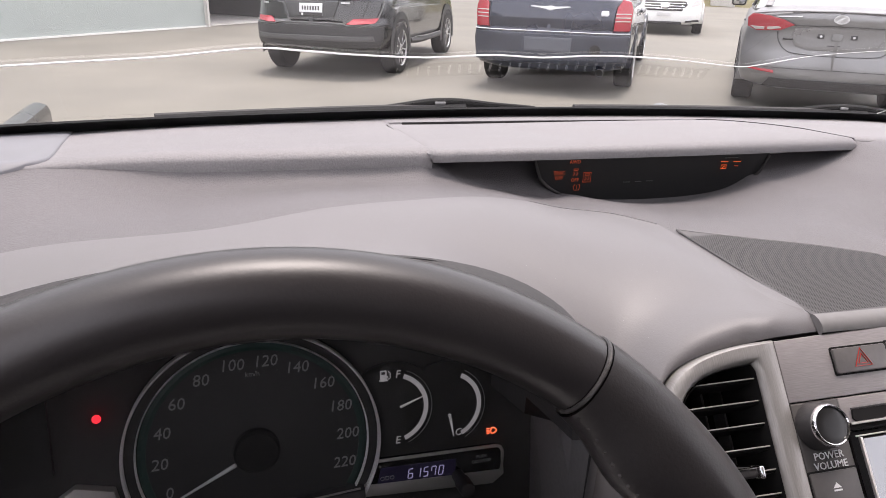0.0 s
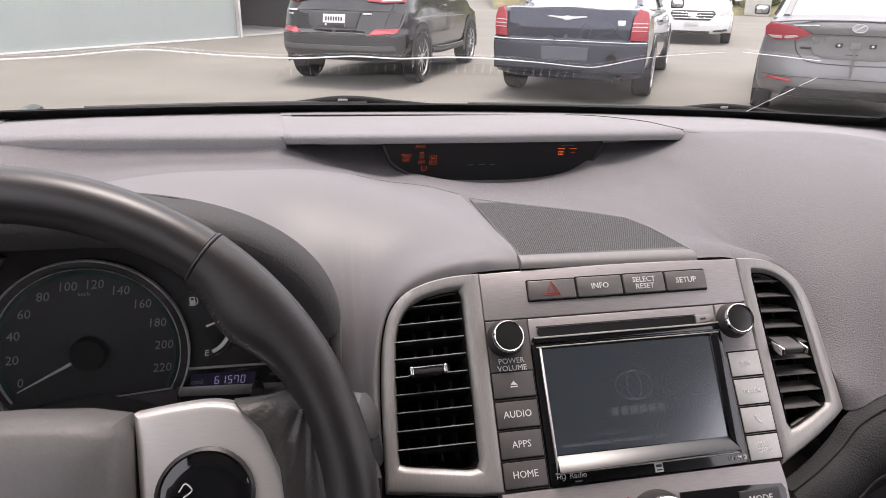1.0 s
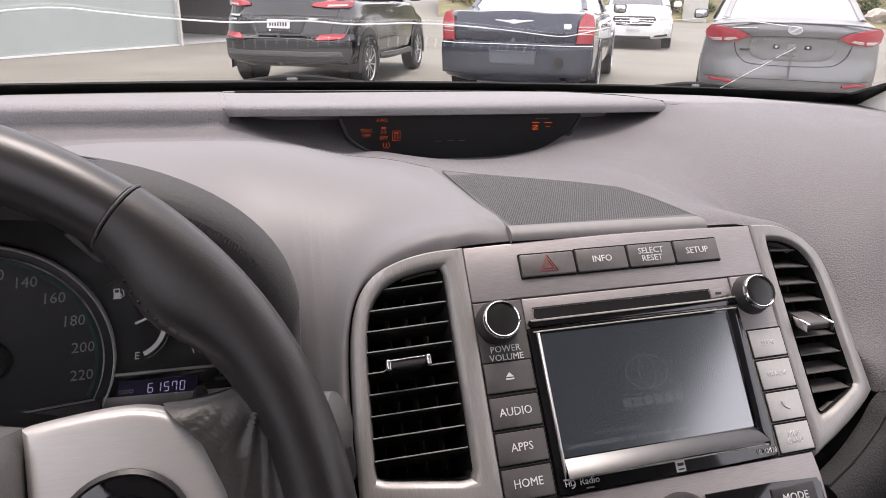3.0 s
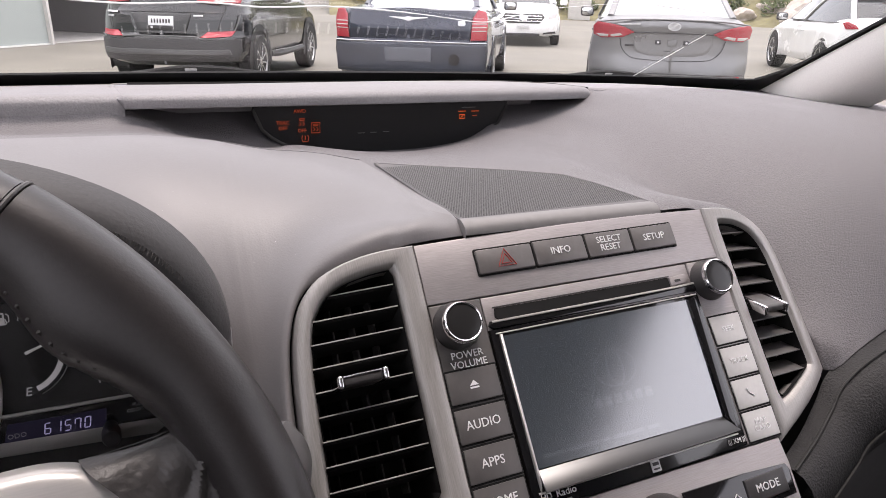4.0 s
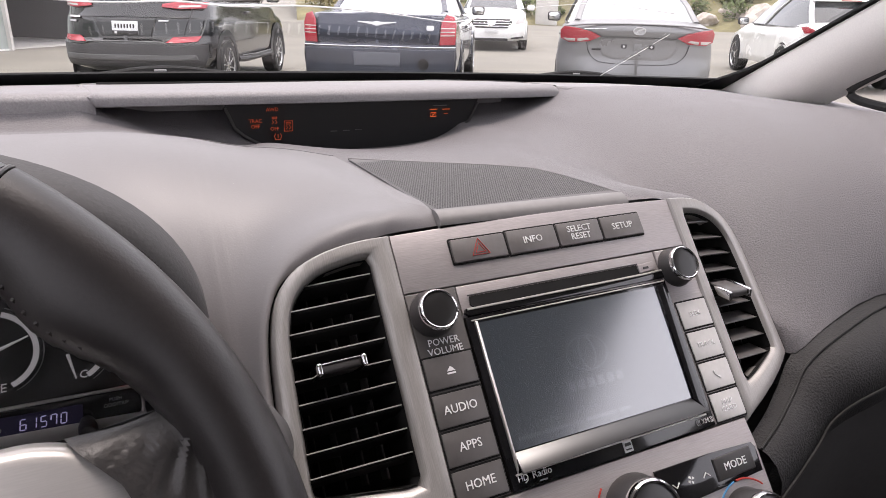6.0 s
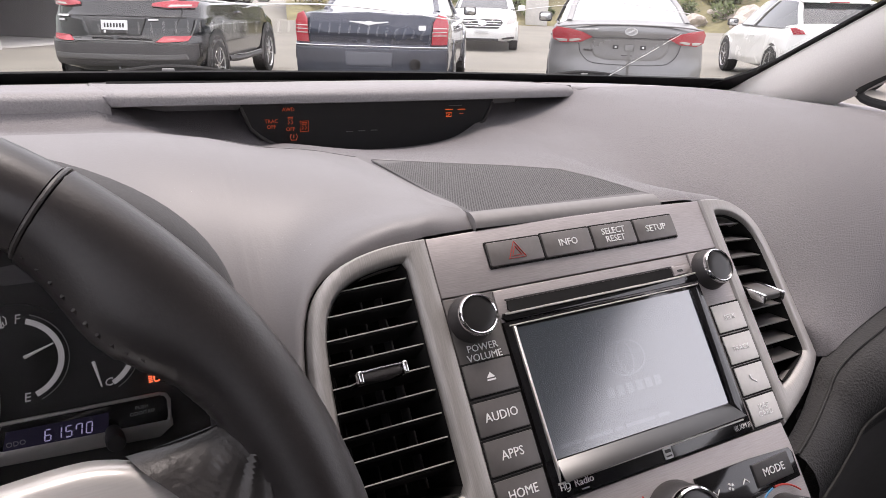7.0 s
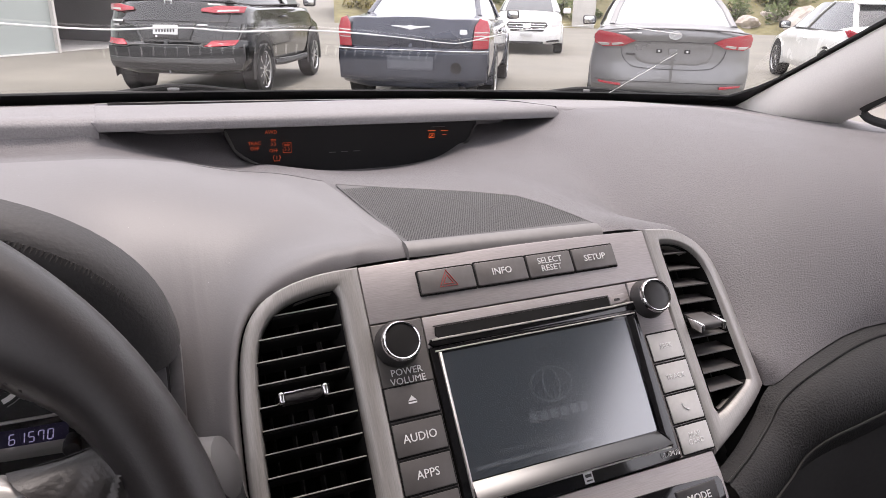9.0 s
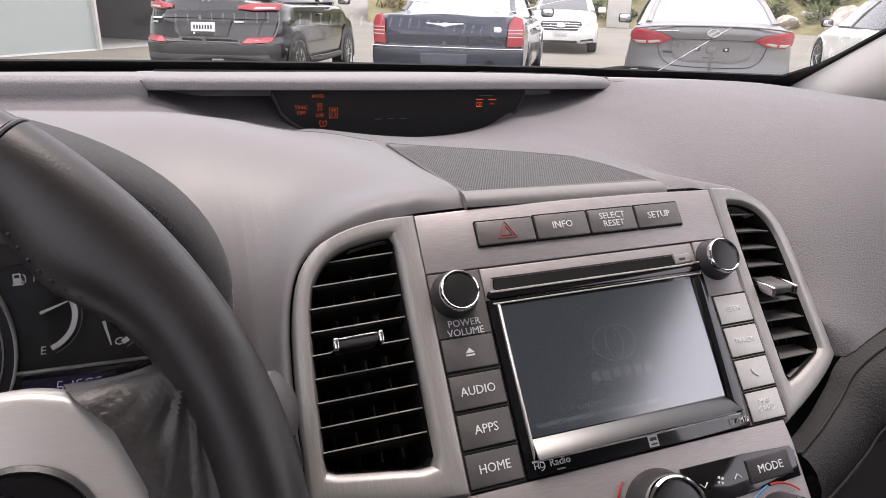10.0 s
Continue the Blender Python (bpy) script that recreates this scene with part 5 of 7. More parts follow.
for p0, p1 in (((-0.066, -0.0415), (0.060, -0.0315)),):
    part("cover_edge", tube([Vector((*p0, 0.0095)), Vector(((p0[0] + p1[0]) / 2, (p0[1] + p1[1]) / 2 + 0.0008, 0.0098)), Vector((*p1, 0.0095))], 0.0007, 6), SATIN, cluster)

# fuel and temperature dials
def small_dial(cx, cz, r, needle_deg, a0, a1, name, label):
    x, y = cl(cx, cz)
    d = part(name, lathe([(r * 1.3, -0.003), (r * 1.3, -0.0005), (0, -0.0005)], 40, (x, y, 0)), FACE, cluster, label)
    c = Vector((x, y, 0))
    for q in range(4):
        b0, b1 = a0 + (a1 - a0) * q / 4 + 2, a0 + (a1 - a0) * (q + 1) / 4 - 2
        rows = []
        for k in range(9):
            t = radians(b0 + (b1 - b0) * k / 8)
            rows.append([c + Vector((rr * math.cos(t), rr * math.sin(t), 0.0003)) for rr in (r * 0.87, r)])
        part("scale_arc", grid(rows), LIT_WHITE, d, "white scale arc")
    part("scale_line", tube([c + Vector((r * 1.1 * math.cos(radians(a0 + (a1 - a0) * k / 24)), r * 1.1 * math.sin(radians(a0 + (a1 - a0) * k / 24)), 0.0003)) for k in range(25)], 0.0003, 5), GREY_INK, d)
    t = radians(needle_deg)
    part("needle", tube([c + Vector((0.2 * r * math.cos(t), 0.2 * r * math.sin(t), 0.003)), c + Vector((0.86 * r * math.cos(t), 0.86 * r * math.sin(t), 0.003))], [0.001, 0.0004], 6), LIT_WHITE, d, "white needle")
    return d


fuel = small_dial(-0.3075, 1.0115, 0.0235, 20, 68, -68, "fuel_gauge", "black fuel gauge marked F and E")
for ch, px, pz in (("F", -0.3038, 1.0334), ("E", -0.3046, 0.9903)):
    lettering("numeral", ch, 0.0070, LIT_WHITE, fuel, (*cl(px, pz), 0.0004), slant=0.15)
x, y = cl(-0.3128, 1.0336)
part("pump_mark", ring(rounded(0.0040, 0.0062, 0.0005, (x, y)), rounded(0.0026, 0.0020, 0.0002, (x, y + 0.0014)), -0.0005, 0.0004), LIT_WHITE, fuel)
part("pump_mark", plate(rounded(0.0056, 0.0007, 0.0002, (x, y - 0.0034)), -0.0005, 0.0004), LIT_WHITE, fuel)
x += 0.0030
part("pump_mark", tube([Vector((x, y + 0.0026, 0.0005)), Vector((x + 0.0012, y + 0.0014, 0.0005)), Vector((x + 0.0012, y - 0.0020, 0.0005)), Vector((x, y - 0.0026, 0.0005)), Vector((x - 0.0006, y - 0.0005, 0.0005))], 0.00032, 5), LIT_WHITE, fuel)
temp = small_dial(-0.2715, 1.0085, 0.0235, -80, 62, -62, "temperature_gauge", "black temperature gauge marked C")
lettering("numeral", "C", 0.0066, LIT_WHITE, temp, (*cl(-0.2642, 0.9899), 0.0004), slant=0.15)
# odometer window
odo = part("odometer_window", plate([cl(*p) for p in ((-0.329, 0.9585), (-0.238, 0.9545), (-0.2345, 0.966), (-0.236, 0.9765), (-0.318, 0.9785))], -0.004, 0.0035, 0.0008), GLOSS, cluster, "dark odometer window")
part("silver_edge", tube([Vector((*cl(px, pz), 0.003)) for px, pz in ((-0.320, 0.9797), (-0.2385, 0.9780), (-0.2355, 0.9768), (-0.2338, 0.9735), (-0.2345, 0.9620), (-0.2370, 0.9580), (-0.2410, 0.9565))], 0.0011, 8), SATIN, cluster)
DIGITS = glow("pale_violet_digits", (0.55, 0.52, 0.85), 0.14)
LCD = glow("violet_display_glow", (0.024, 0.019, 0.06), 0.03)
part("display", plate([cl(*p) for p in ((-0.3195, 0.9635), (-0.268, 0.9615), (-0.2665, 0.9735), (-0.3165, 0.9750))], 0.003, 0.0037), LCD, odo, "faint violet display")
SEGMENTS = {"a": ((-1, 2), (1, 2)), "b": ((1, 2), (1, 0)), "c": ((1, 0), (1, -2)), "d": ((-1, -2), (1, -2)), "e": ((-1, 0), (-1, -2)), "f": ((-1, 2), (-1, 0)), "g": ((-1, 0), (1, 0))}
for k, on in enumerate(("afgedc", "bc", "afgcd", "fabc", "abcdef")):
    bits = []
    ox, oy = cl(-0.2975 + 0.0051 * k, 0.9686 - 0.0002 * k)
    bm = bmesh.new()
    for ch in on:
        (xa, ya), (xb, yb) = SEGMENTS[ch]
        pa, pb = [Vector((ox + 0.00145 * q + 0.00025 * w, oy + 0.00155 * w, 0.0041)) for q, w in ((xa, ya), (xb, yb))]
        d = (pb - pa).normalized() * 0.0003
        seg = tube([pa + d, pb - d], 0.00033, 6)
        me = bpy.data.meshes.new("segment")
        seg.to_mesh(me)
        bm.from_mesh(me)
        bpy.data.meshes.remove(me)
    part("digit", bm, DIGITS, odo)
lettering("reading", "ODO", 0.0040, GREY_INK, odo, (*cl(-0.3127, 0.9677), 0.0038))
lettering("reading", "PUSH", 0.0030, GREY_INK, odo, (*cl(-0.2490, 0.9725), 0.0038))
lettering("reading", "ODO/TRIP", 0.0030, GREY_INK, odo, (*cl(-0.2490, 0.9692), 0.0038))
part("trip_knob", lathe([(0.0042, 0.0), (0.0042, 0.010), (0.0052, 0.011), (0.0052, 0.020), (0.0044, 0.022), (0, 0.0225)], 24, (*cl(-0.2655, 0.962), 0.002)), DARK, cluster, "black trip knob")
ORANGE = glow("lit_orange_symbol", (1.0, 0.16, 0.06), 0.7)
ax, ay = cl(-0.2392, 0.9857)
part("lamp_symbol", tube(spline([Vector((ax + px, ay + pz, -0.0034)) for px, pz in ((0.0, 0.0019), (0.0022, 0.0016), (0.0034, 0.0), (0.0022, -0.0016), (0.0, -0.0019), (-0.0006, 0))], 4, True), 0.00035, 5, closed=True), ORANGE, cluster, "lit orange lamp symbol")
for q in range(4):
    part("lamp_symbol", tube([Vector((ax - 0.0036, ay + 0.0019 - 0.0013 * q, -0.0034)), Vector((ax - 0.0015, ay + 0.0015 - 0.0010 * q, -0.0034))], 0.0003, 5), ORANGE, cluster)
# left side of the cluster
part("warning_lamp", lathe([(0.0024, 0.0), (0.0022, 0.001), (0, 0.0012)], 20, (*cl(-0.4755, 1.028), 0.0)), glow("red_warning_lamp", (1.0, 0.02, 0.03), 0.8), cluster, "lit red warning lamp")
part("light_window", lathe([(0.0125, 0.0), (0.0125, 0.003), (0.0110, 0.0033), (0.0105, 0.0012), (0, 0.0010)], 28, (*cl(-0.4815, 0.971), 0.002)), DARK, cluster)
part("left_trim", plate([cl(*p) for p in ((-0.52, 0.950), (-0.463, 0.952), (-0.470, 0.985), (-0.49, 0.990), (-0.505, 0.98))], -0.004, 0.002, 0.001), SATIN, cluster, "silver trim")
part("left_window", plate([cl(*p) for p in ((-0.56, 0.99), (-0.50, 0.998), (-0.50, 1.045), (-0.54, 1.04))], -0.004, 0.0), FACE, cluster)
# clear cover over the dials
rows = [[Vector(((-0.18 + 0.36 * i / 12) * (1 - 0.25 * (j / 6) ** 3), -0.085 + 0.150 * j / 6, 0.017)) for j in range(7)] for i in range(13)]
LENS = glass("cluster_lens", (0.97, 0.97, 0.97), 0.030)
LENS.node_tree.nodes["Glossy BSDF"].inputs["Roughness"].default_value = 0.5
part("lens", grid(rows), LENS, cluster, "clear plastic cover")

# ---- passenger side padding ----
SEAM_GREY = mat("grey_seam", (0.020, 0.0193, 0.019), 0.6, spec=0.2)
pad = thing("passenger_pad", "dark leatherette padding with a stitched seam below the dash", "dash padding")
top_line = spline([(0.110, -0.077, 0.946), (0.138, -0.068, 0.953), (0.166, -0.057, 0.962), (0.186, -0.050, 0.976), (0.222, -0.047, 0.9905), (0.30, -0.040, 1.001), (0.40, -0.048, 0.998), (0.52, -0.066, 0.991), (0.66, -0.091, 0.983), (0.78, -0.111, 0.977)], 6)
rows = []
for k, p in enumerate(top_line):
    s = smoothstep(0.10, 0.30, p.x)
    rows.append([p + Vector((dx, dy * (0.5 + 0.5 * s), dz * (0.75 + 0.25 * s))) for dx, dy, dz in
                 ((0, 0.012, 0.003), (0, 0.002, 0.0005), (0, -0.006, 0.001), (0.001, -0.018, -0.001), (0.002, -0.030, -0.007), (0.003, -0.040, -0.018), (0.004, -0.0435, -0.034), (0.006, -0.040, -0.052), (0.008, -0.030, -0.064), (0.008, 0.0, -0.075))])
part("pad_roll", grid(rows), PAD, pad)
part("seam", tube([r[2] + Vector((0, -0.001, 0.0008)) for r in rows], 0.0010, 6), SEAM_GREY, pad, "grey stitched seam")
part("lower_seam", tube([r[6] + Vector((0, -0.0008, 0)) for r in rows], 0.0010, 6), SEAM_GREY, pad)
under = []
for p in top_line:
    under.append([p + Vector((0.008, 0.0, -0.070)), p + Vector((0.008, -0.01, -0.12)), p + Vector((0.0, 0.03, -0.35)), p + Vector((0, 0.2, -0.60))])
lower_dash = thing("lower_dashboard", "black lower dashboard in deep shade", "dashboard")
part("glovebox_face", grid(under), DARK_MATTE, lower_dash)
left = [Vector((x, 0.02, 0.95)) for x in (-0.78, -0.6, -0.5, -0.39, -0.3, -0.21, -0.185)]
part("driver_face", grid([[Vector((v.x, 0.055 if -0.58 < v.x < -0.2 else 0.06, 0.952)), Vector((v.x, 0.03, 0.90)), Vector((v.x, 0.05, 0.75)), Vector((v.x, 0.25, 0.40))] for v in left]), DARK_MATTE, lower_dash)
part("console_side", box(0.012, 0.16, 0.32, (-0.188, 0.055, 0.80), 0.003), DARK_MATTE, lower_dash)

# ---- cabin: glass, pillars, roof and doors ----
PAINT_OWN = mat("own_car_paint", (0.10, 0.10, 0.105), 0.3, metal=0.5, spread=0.02, coat=0.4)
HEADLINER = mat("grey_headliner", (0.5, 0.485, 0.46), 0.9, spread=0.06, grain=300, bump=0.2, bump_scale=600)
TRIM = mat("pale_grey_pillar_trim", (0.70, 0.67, 0.64), 0.55, spread=0.04, grain=500, bump=0.2, bump_scale=700)
SLOPE = 0.56
TOP_Y = -0.06


def on_glass(x, y, off=0.0):
    yb, zb = base_line(x)
    return Vector((x, y, zb + SLOPE * (yb - y))) + Vector((0, -0.487, -0.872)) * off


def glass_edge(y):
    return 0.692 - 0.17 * (0.46 - y)


windscreen = thing("windscreen", "cracked windscreen with a black painted border", "windscreen")
rows = []
for i in range(29):
    s = -1 + 2 * i / 28
    col = []
    for j in range(17):
        t = j / 16
        y_at = 0.46 + (TOP_Y - 0.46) * t
        x = s * glass_edge(y_at)
        yb, zb = base_line(x)
        col.append(on_glass(x, (yb + 0.02) + (TOP_Y - 0.235 * x * x - yb - 0.02) * t))
    rows.append(col)
pane = part("pane", grid(rows), glass("windscreen_glass", (0.960, 0.985, 0.962), 0.10), windscreen)
pane.visible_shadow = False
# black border: bottom and the right and left edges
BORDER = mat("black_glass_border", (0.006, 0.006, 0.006), 0.5)
rows = []
for i in range(57):
    x = -0.70 + 1.40 * i / 56
    yb, zb = base_line(x)
    rows.append([on_glass(x, yb + 0.03, 0.003), on_glass(x, yb - 0.034, 0.003), on_glass(x, yb - 0.034, 0.001), on_glass(x, yb + 0.03, 0.001)])
part("black_border", grid(rows, close_v=True), BORDER, windscreen)
for s in (-1, 1):
    rows = []
    for j in range(25):
        t = j / 24
        x0 = glass_edge(0.46 + (TOP_Y - 0.46) * t)
        yb, zb = base_line(x0)
        y0 = (yb + 0.02) + (TOP_Y - 0.235 * x0 * x0 - yb - 0.02) * t
        x1 = x0 - 0.007 - 0.045 * (1 - smoothstep(0, 0.22, t)) ** 2
        a, b = on_glass(s * (x0 + 0.014), y0, 0.004), on_glass(s * x1, y0, 0.004)
        rows.append([a, b, b + Vector((0, 0.001, 0.003)), a + Vector((0, 0.001, 0.003))])
    part("side_border", grid(rows, close_v=True), BORDER, windscreen)
# the long crack and the short ones
CRACK = mat("white_crack", (0.9, 0.9, 0.88), 0.35, spread=0.05)
wave = [(-0.60, 0.345), (-0.50, 0.358), (-0.44, 0.364), (-0.37, 0.363), (-0.33, 0.374), (-0.285, 0.387), (-0.215, 0.400), (-0.15, 0.399), (-0.095, 0.406), (-0.04, 0.402), (0.01, 0.403), (0.076, 0.408), (0.145, 0.414), (0.17, 0.406), (0.215, 0.377), (0.30, 0.347)]
pts = [on_glass(p.x, p.y, 0.002) for p in spline([(a, b, 0) for a, b in wave], 5)]
part("crack", tube(pts, [0.0009 if p.x < 0.06 else 0.0006 if p.x < 0.2 else 0.0003 for p in pts], 6), CRACK, windscreen, "long wavy white crack")
pts = [on_glass(p.x, p.y, 0.002) for p in spline([(0.318, 0.343, 0), (0.355, 0.3415, 0), (0.40, 0.339, 0), (0.428, 0.337, 0)], 5)]
part("crack", tube(pts, 0.0006, 6), CRACK, windscreen)
random.seed(3)
pts = []
for k in range(19):
    t = k / 18
    pts.append(on_glass(0.458 + 0.004 * t + random.uniform(-0.0008, 0.0008), 0.494 - 0.120 * t, 0.002))
part("crack", tube(pts[:14], [random.uniform(0.0002, 0.0006) for k in range(14)], 6), CRACK, windscreen, "short jagged crack")
part("crack", tube(pts[14:], [random.uniform(0.0002, 0.0005) for k in range(5)], 6), CRACK, windscreen)
# wipers and cowl outside the glass
cowl = thing("cowl", "black plastic cowl below the windscreen", "cowl")
rows = []
for i in range(33):
    x = -0.76 + 1.52 * i / 32
    yb, zb = base_line(x)
    rows.append([Vector((x, yb + 0.012, zb - 0.004)), Vector((x, yb + 0.05, zb - 0.016)), Vector((x, yb + 0.12, zb - 0.024)), Vector((x, yb + 0.14, zb - 0.06))])
part("cowl_sheet", grid(rows), DARK, cowl)
for wx, tip in ((-0.135, -0.50), (0.465, 0.02)):
    wiper = thing("wiper", "black wiper arm and blade parked at the glass base", "wiper", None, "windscreen wipers")
    def wl(x, up, ahead=0.028):
        yb, zb = base_line(x)
        return Vector((x, yb + ahead, zb + up))
    arm = spline([wl(wx - 0.105, 0.005), wl(wx - 0.060, 0.0085), wl(wx - 0.015, 0.0130), wl(wx + 0.025, 0.0125), wl(wx + 0.07, 0.0085), wl(wx + 0.13, 0.005)], 5)
    part("arm", tube(arm, [0.0035 + 0.0035 * math.sin(math.pi * k / (len(arm) - 1)) for k in range(len(arm))], 10, flat=0.8), HOLE, wiper)
    part("arm_slot", box(0.014, 0.003, 0.0035, wl(wx - 0.005, 0.0135, 0.0215), 0.001, 2), GREY_INK, wiper)
    blade = [wl(wx + (tip - wx) * k / 12 + 0.03, 0.0085 - 0.002 * (k / 12), 0.024) for k in range(13)]
    part("blade", tube(blade, 0.0042, 8), DARK_MATTE, wiper, "rubber blade")
    part("blade_clip", box(0.03, 0.008, 0.006, wl(wx + 0.075, 0.001, 0.02), 0.002, 2), DARK, wiper)

# pillars beside the glass
for s in (-1, 1):
    pillar = thing("windscreen_pillar", "pale grey trimmed pillar beside the windscreen", "pillar", None, "windscreen pillars")
    rows = []
    for j in range(21):
        t = j / 20
        x0 = glass_edge(0.46 + (TOP_Y - 0.46) * t)
        yb, zb = base_line(x0)
        y0 = (yb + 0.02) + (TOP_Y - 0.235 * x0 * x0 - yb - 0.02) * t
        a = on_glass(x0, y0, 0.005)
        wide = 0.17 - 0.05 * t
        b = Vector((a.x + 0.044, a.y - 0.115, a.z - 0.020))
        row = [a + Vector((-0.004, 0, -0.002))]
        for f, dx, dz in ((0.12, -0.010, 0.006), (0.25, -0.019, 0.009), (0.36, -0.026, 0.009), (0.46, -0.031, 0.004), (0.56, -0.032, -0.004), (0.68, -0.026, -0.010), (0.82, -0.015, -0.010), (0.92, -0.007, -0.008)):
            row.append(a.lerp(b, f) + Vector((dx, 0, dz)))
        row += [b + Vector((0, 0, -0.006)), b + Vector((0.04, 0.02, -0.004)), a + Vector((0.06, 0.03, 0.01))]
        rows.append([Vector((s * v.x, v.y, v.z)) for v in row])
    bm = grid(rows, close_v=True)
    bmesh.ops.recalc_face_normals(bm, faces=bm.faces)
    part("trim", bm, TRIM, pillar)
    # small corner window frame
    corner = spline([(s * 0.715, 0.264, 1.120), (s * 0.706, 0.228, 1.152), (s * 0.690, 0.10, 1.226), (s * 0.675, 0.0, 1.280), (s * 0.715, -0.01, 1.10), (s * 0.716, 0.20, 1.108)], 4, closed=True)
    part("corner_seal", tube(corner, 0.006, 8, closed=True), DARK_MATTE, pillar, "black window seal")

shell = thing("car_body", "grey headliner, doors and floor of the car cabin", "car body")
ROOF_Z = 1.105 + SLOPE * (0.575 - TOP_Y)


def roof_at(x, y):
    return Vector((x, y, ROOF_Z - 0.012 + 0.09 * smoothstep(TOP_Y, -0.7, y) - 0.08 * smoothstep(-1.5, -2.3, y) - 0.16 * x * x))


def roof_panel(x0, x1, y0, y1, nx, ny):
    rows = []
    for i in range(nx + 1):
        x = x0 + (x1 - x0) * i / nx
        col = []
        for j in range(ny + 1):
            y = y0 + (y1 - y0) * j / ny
            if j == ny:
                y = TOP_Y - 0.235 * x * x - 0.005
            col.append(roof_at(x, y))
        rows.append(col)
    bm = grid(rows)
    bmesh.ops.solidify(bm, geom=bm.faces[:], thickness=-0.03)
    bmesh.ops.recalc_face_normals(bm, faces=bm.faces)
    return bm


# unseen roof, kept narrow so that sky light falls in at the sides
part("headliner", roof_panel(-0.46, 0.46, -2.3, TOP_Y, 12, 12), HEADLINER, shell, "pale grey headliner")
skin = roof_panel(-0.48, 0.48, -2.36, TOP_Y, 14, 14)
bmesh.ops.translate(skin, vec=(0, 0, 0.036), verts=skin.verts)
part("roof_skin", skin, PAINT_OWN, shell, "dark grey roof")
for s in (-1, 1):
    bm = box(0.06, 2.65, 0.62, (s * 0.80, -1.08, 0.76), 0.02)
    part("door", bm, DARK, shell, "dark door panel")
    part("sill_roll", tube([(s * 0.775, 0.12, 1.075), (s * 0.775, -0.6, 1.075), (s * 0.775, -2.35, 1.085)], 0.03, 12), DASH_SOFT, shell)
    for y0, y1 in ((-1.05, -1.0), (-2.25, -2.1)):
        part("side_pillar", tube([(s * 0.77, y1, 1.08), (s * 0.69, y0 - 0.02, 1.33), (s * 0.47, y0 - 0.04, 1.49)], 0.04, 10), PAINT_OWN, shell)
    part("roof_rail", tube([tuple(roof_at(s * 0.47, y) + Vector((0, 0, 0.008))) for y in (TOP_Y - 0.08, -0.5, -1.0, -1.6, -2.0, -2.34)], 0.02, 10), PAINT_OWN, shell)
for s in (-1, 1):
    rows = []
    for k in range(7):
        y = 0.20 - 1.14 * k / 6
        rows.append([Vector((s * 0.775, y, 1.09)), Vector((s * (0.70 - 0.01 * k / 6), min(y, 0.04), 1.27)), Vector((s * 0.60, min(y, -0.02), 1.36)), roof_at(s * 0.475, min(y, -0.04))])
    part("side_window", grid(rows), glass("side_glass", (0.95, 0.96, 0.95), 0.04), shell, "clear side window")
part("floor_pan", box(1.6, 3.2, 0.05, (0, -0.85, 0.40), 0.0), DARK_MATTE, shell)
# unseen wall added across the cabin; its height sets the light from behind
part("added_rear_wall", box(1.5, 0.04, 0.98, (0, -0.98, 0.90), 0.01), mat("grey_added_wall", (0.09, 0.088, 0.086), 0.8, spread=0.08, grain=40), shell, "unseen plain grey wall added to hold back rear light")
part("rear_panel", box(1.6, 0.06, 0.72, (0, -2.40, 0.76), 0.02), DARK, shell)
part("bulkhead", box(1.5, 0.04, 0.62, (0, 0.62, 0.74), 0.01), DARK_MATTE, shell)
rows = []
for i in range(17):
    x = -0.78 + 1.56 * i / 16
    rows.append([Vector((x, 0.69 - 0.235 * x * x + 0.02, 1.066 - 0.05 * x * x)), Vector((x, 1.0 - 0.1 * x * x, 1.035 - 0.08 * x * x)), Vector((x, 1.4 - 0.15 * x * x, 0.97 - 0.1 * x * x)), Vector((x, 1.65 - 0.3 * x * x, 0.86 - 0.1 * x * x)), Vector((x, 1.70 - 0.3 * x * x, 0.4))])
part("bonnet", grid(rows), PAINT_OWN, shell, "dark grey bonnet")
for s in (-1, 1):
    part("front_wing", box(0.05, 1.35, 0.6, (s * 0.80, 0.83, 0.66), 0.02), PAINT_OWN, shell)

# ---- outdoors: the lot slopes gently, its right side higher ----
GROUND = Matrix.Translation((0, 0, -0.078)) @ Matrix.Rotation(-0.0314, 4, "Y")
ASPHALT = mat("worn_asphalt", (0.175, 0.165, 0.143), 0.85, spread=0.16, grain=90, bump=0.4, bump_scale=160, blotch=0.16, blotch_scale=0.55)
bm = bmesh.new()
n = 40
vs = [[bm.verts.new((-400 + 800 * (i / n), -400 + 800 * (j / n), 0)) for j in range(n + 1)] for i in range(n + 1)]
for i in range(n):
    for j in range(n):
        bm.faces.new((vs[i][j], vs[i + 1][j], vs[i + 1][j + 1], vs[i][j + 1]))
ground = part("ground", bm, ASPHALT)
ground.matrix_world = GROUND
tagged(ground, "worn pale grey asphalt parking lot", "ground", kind="structure")

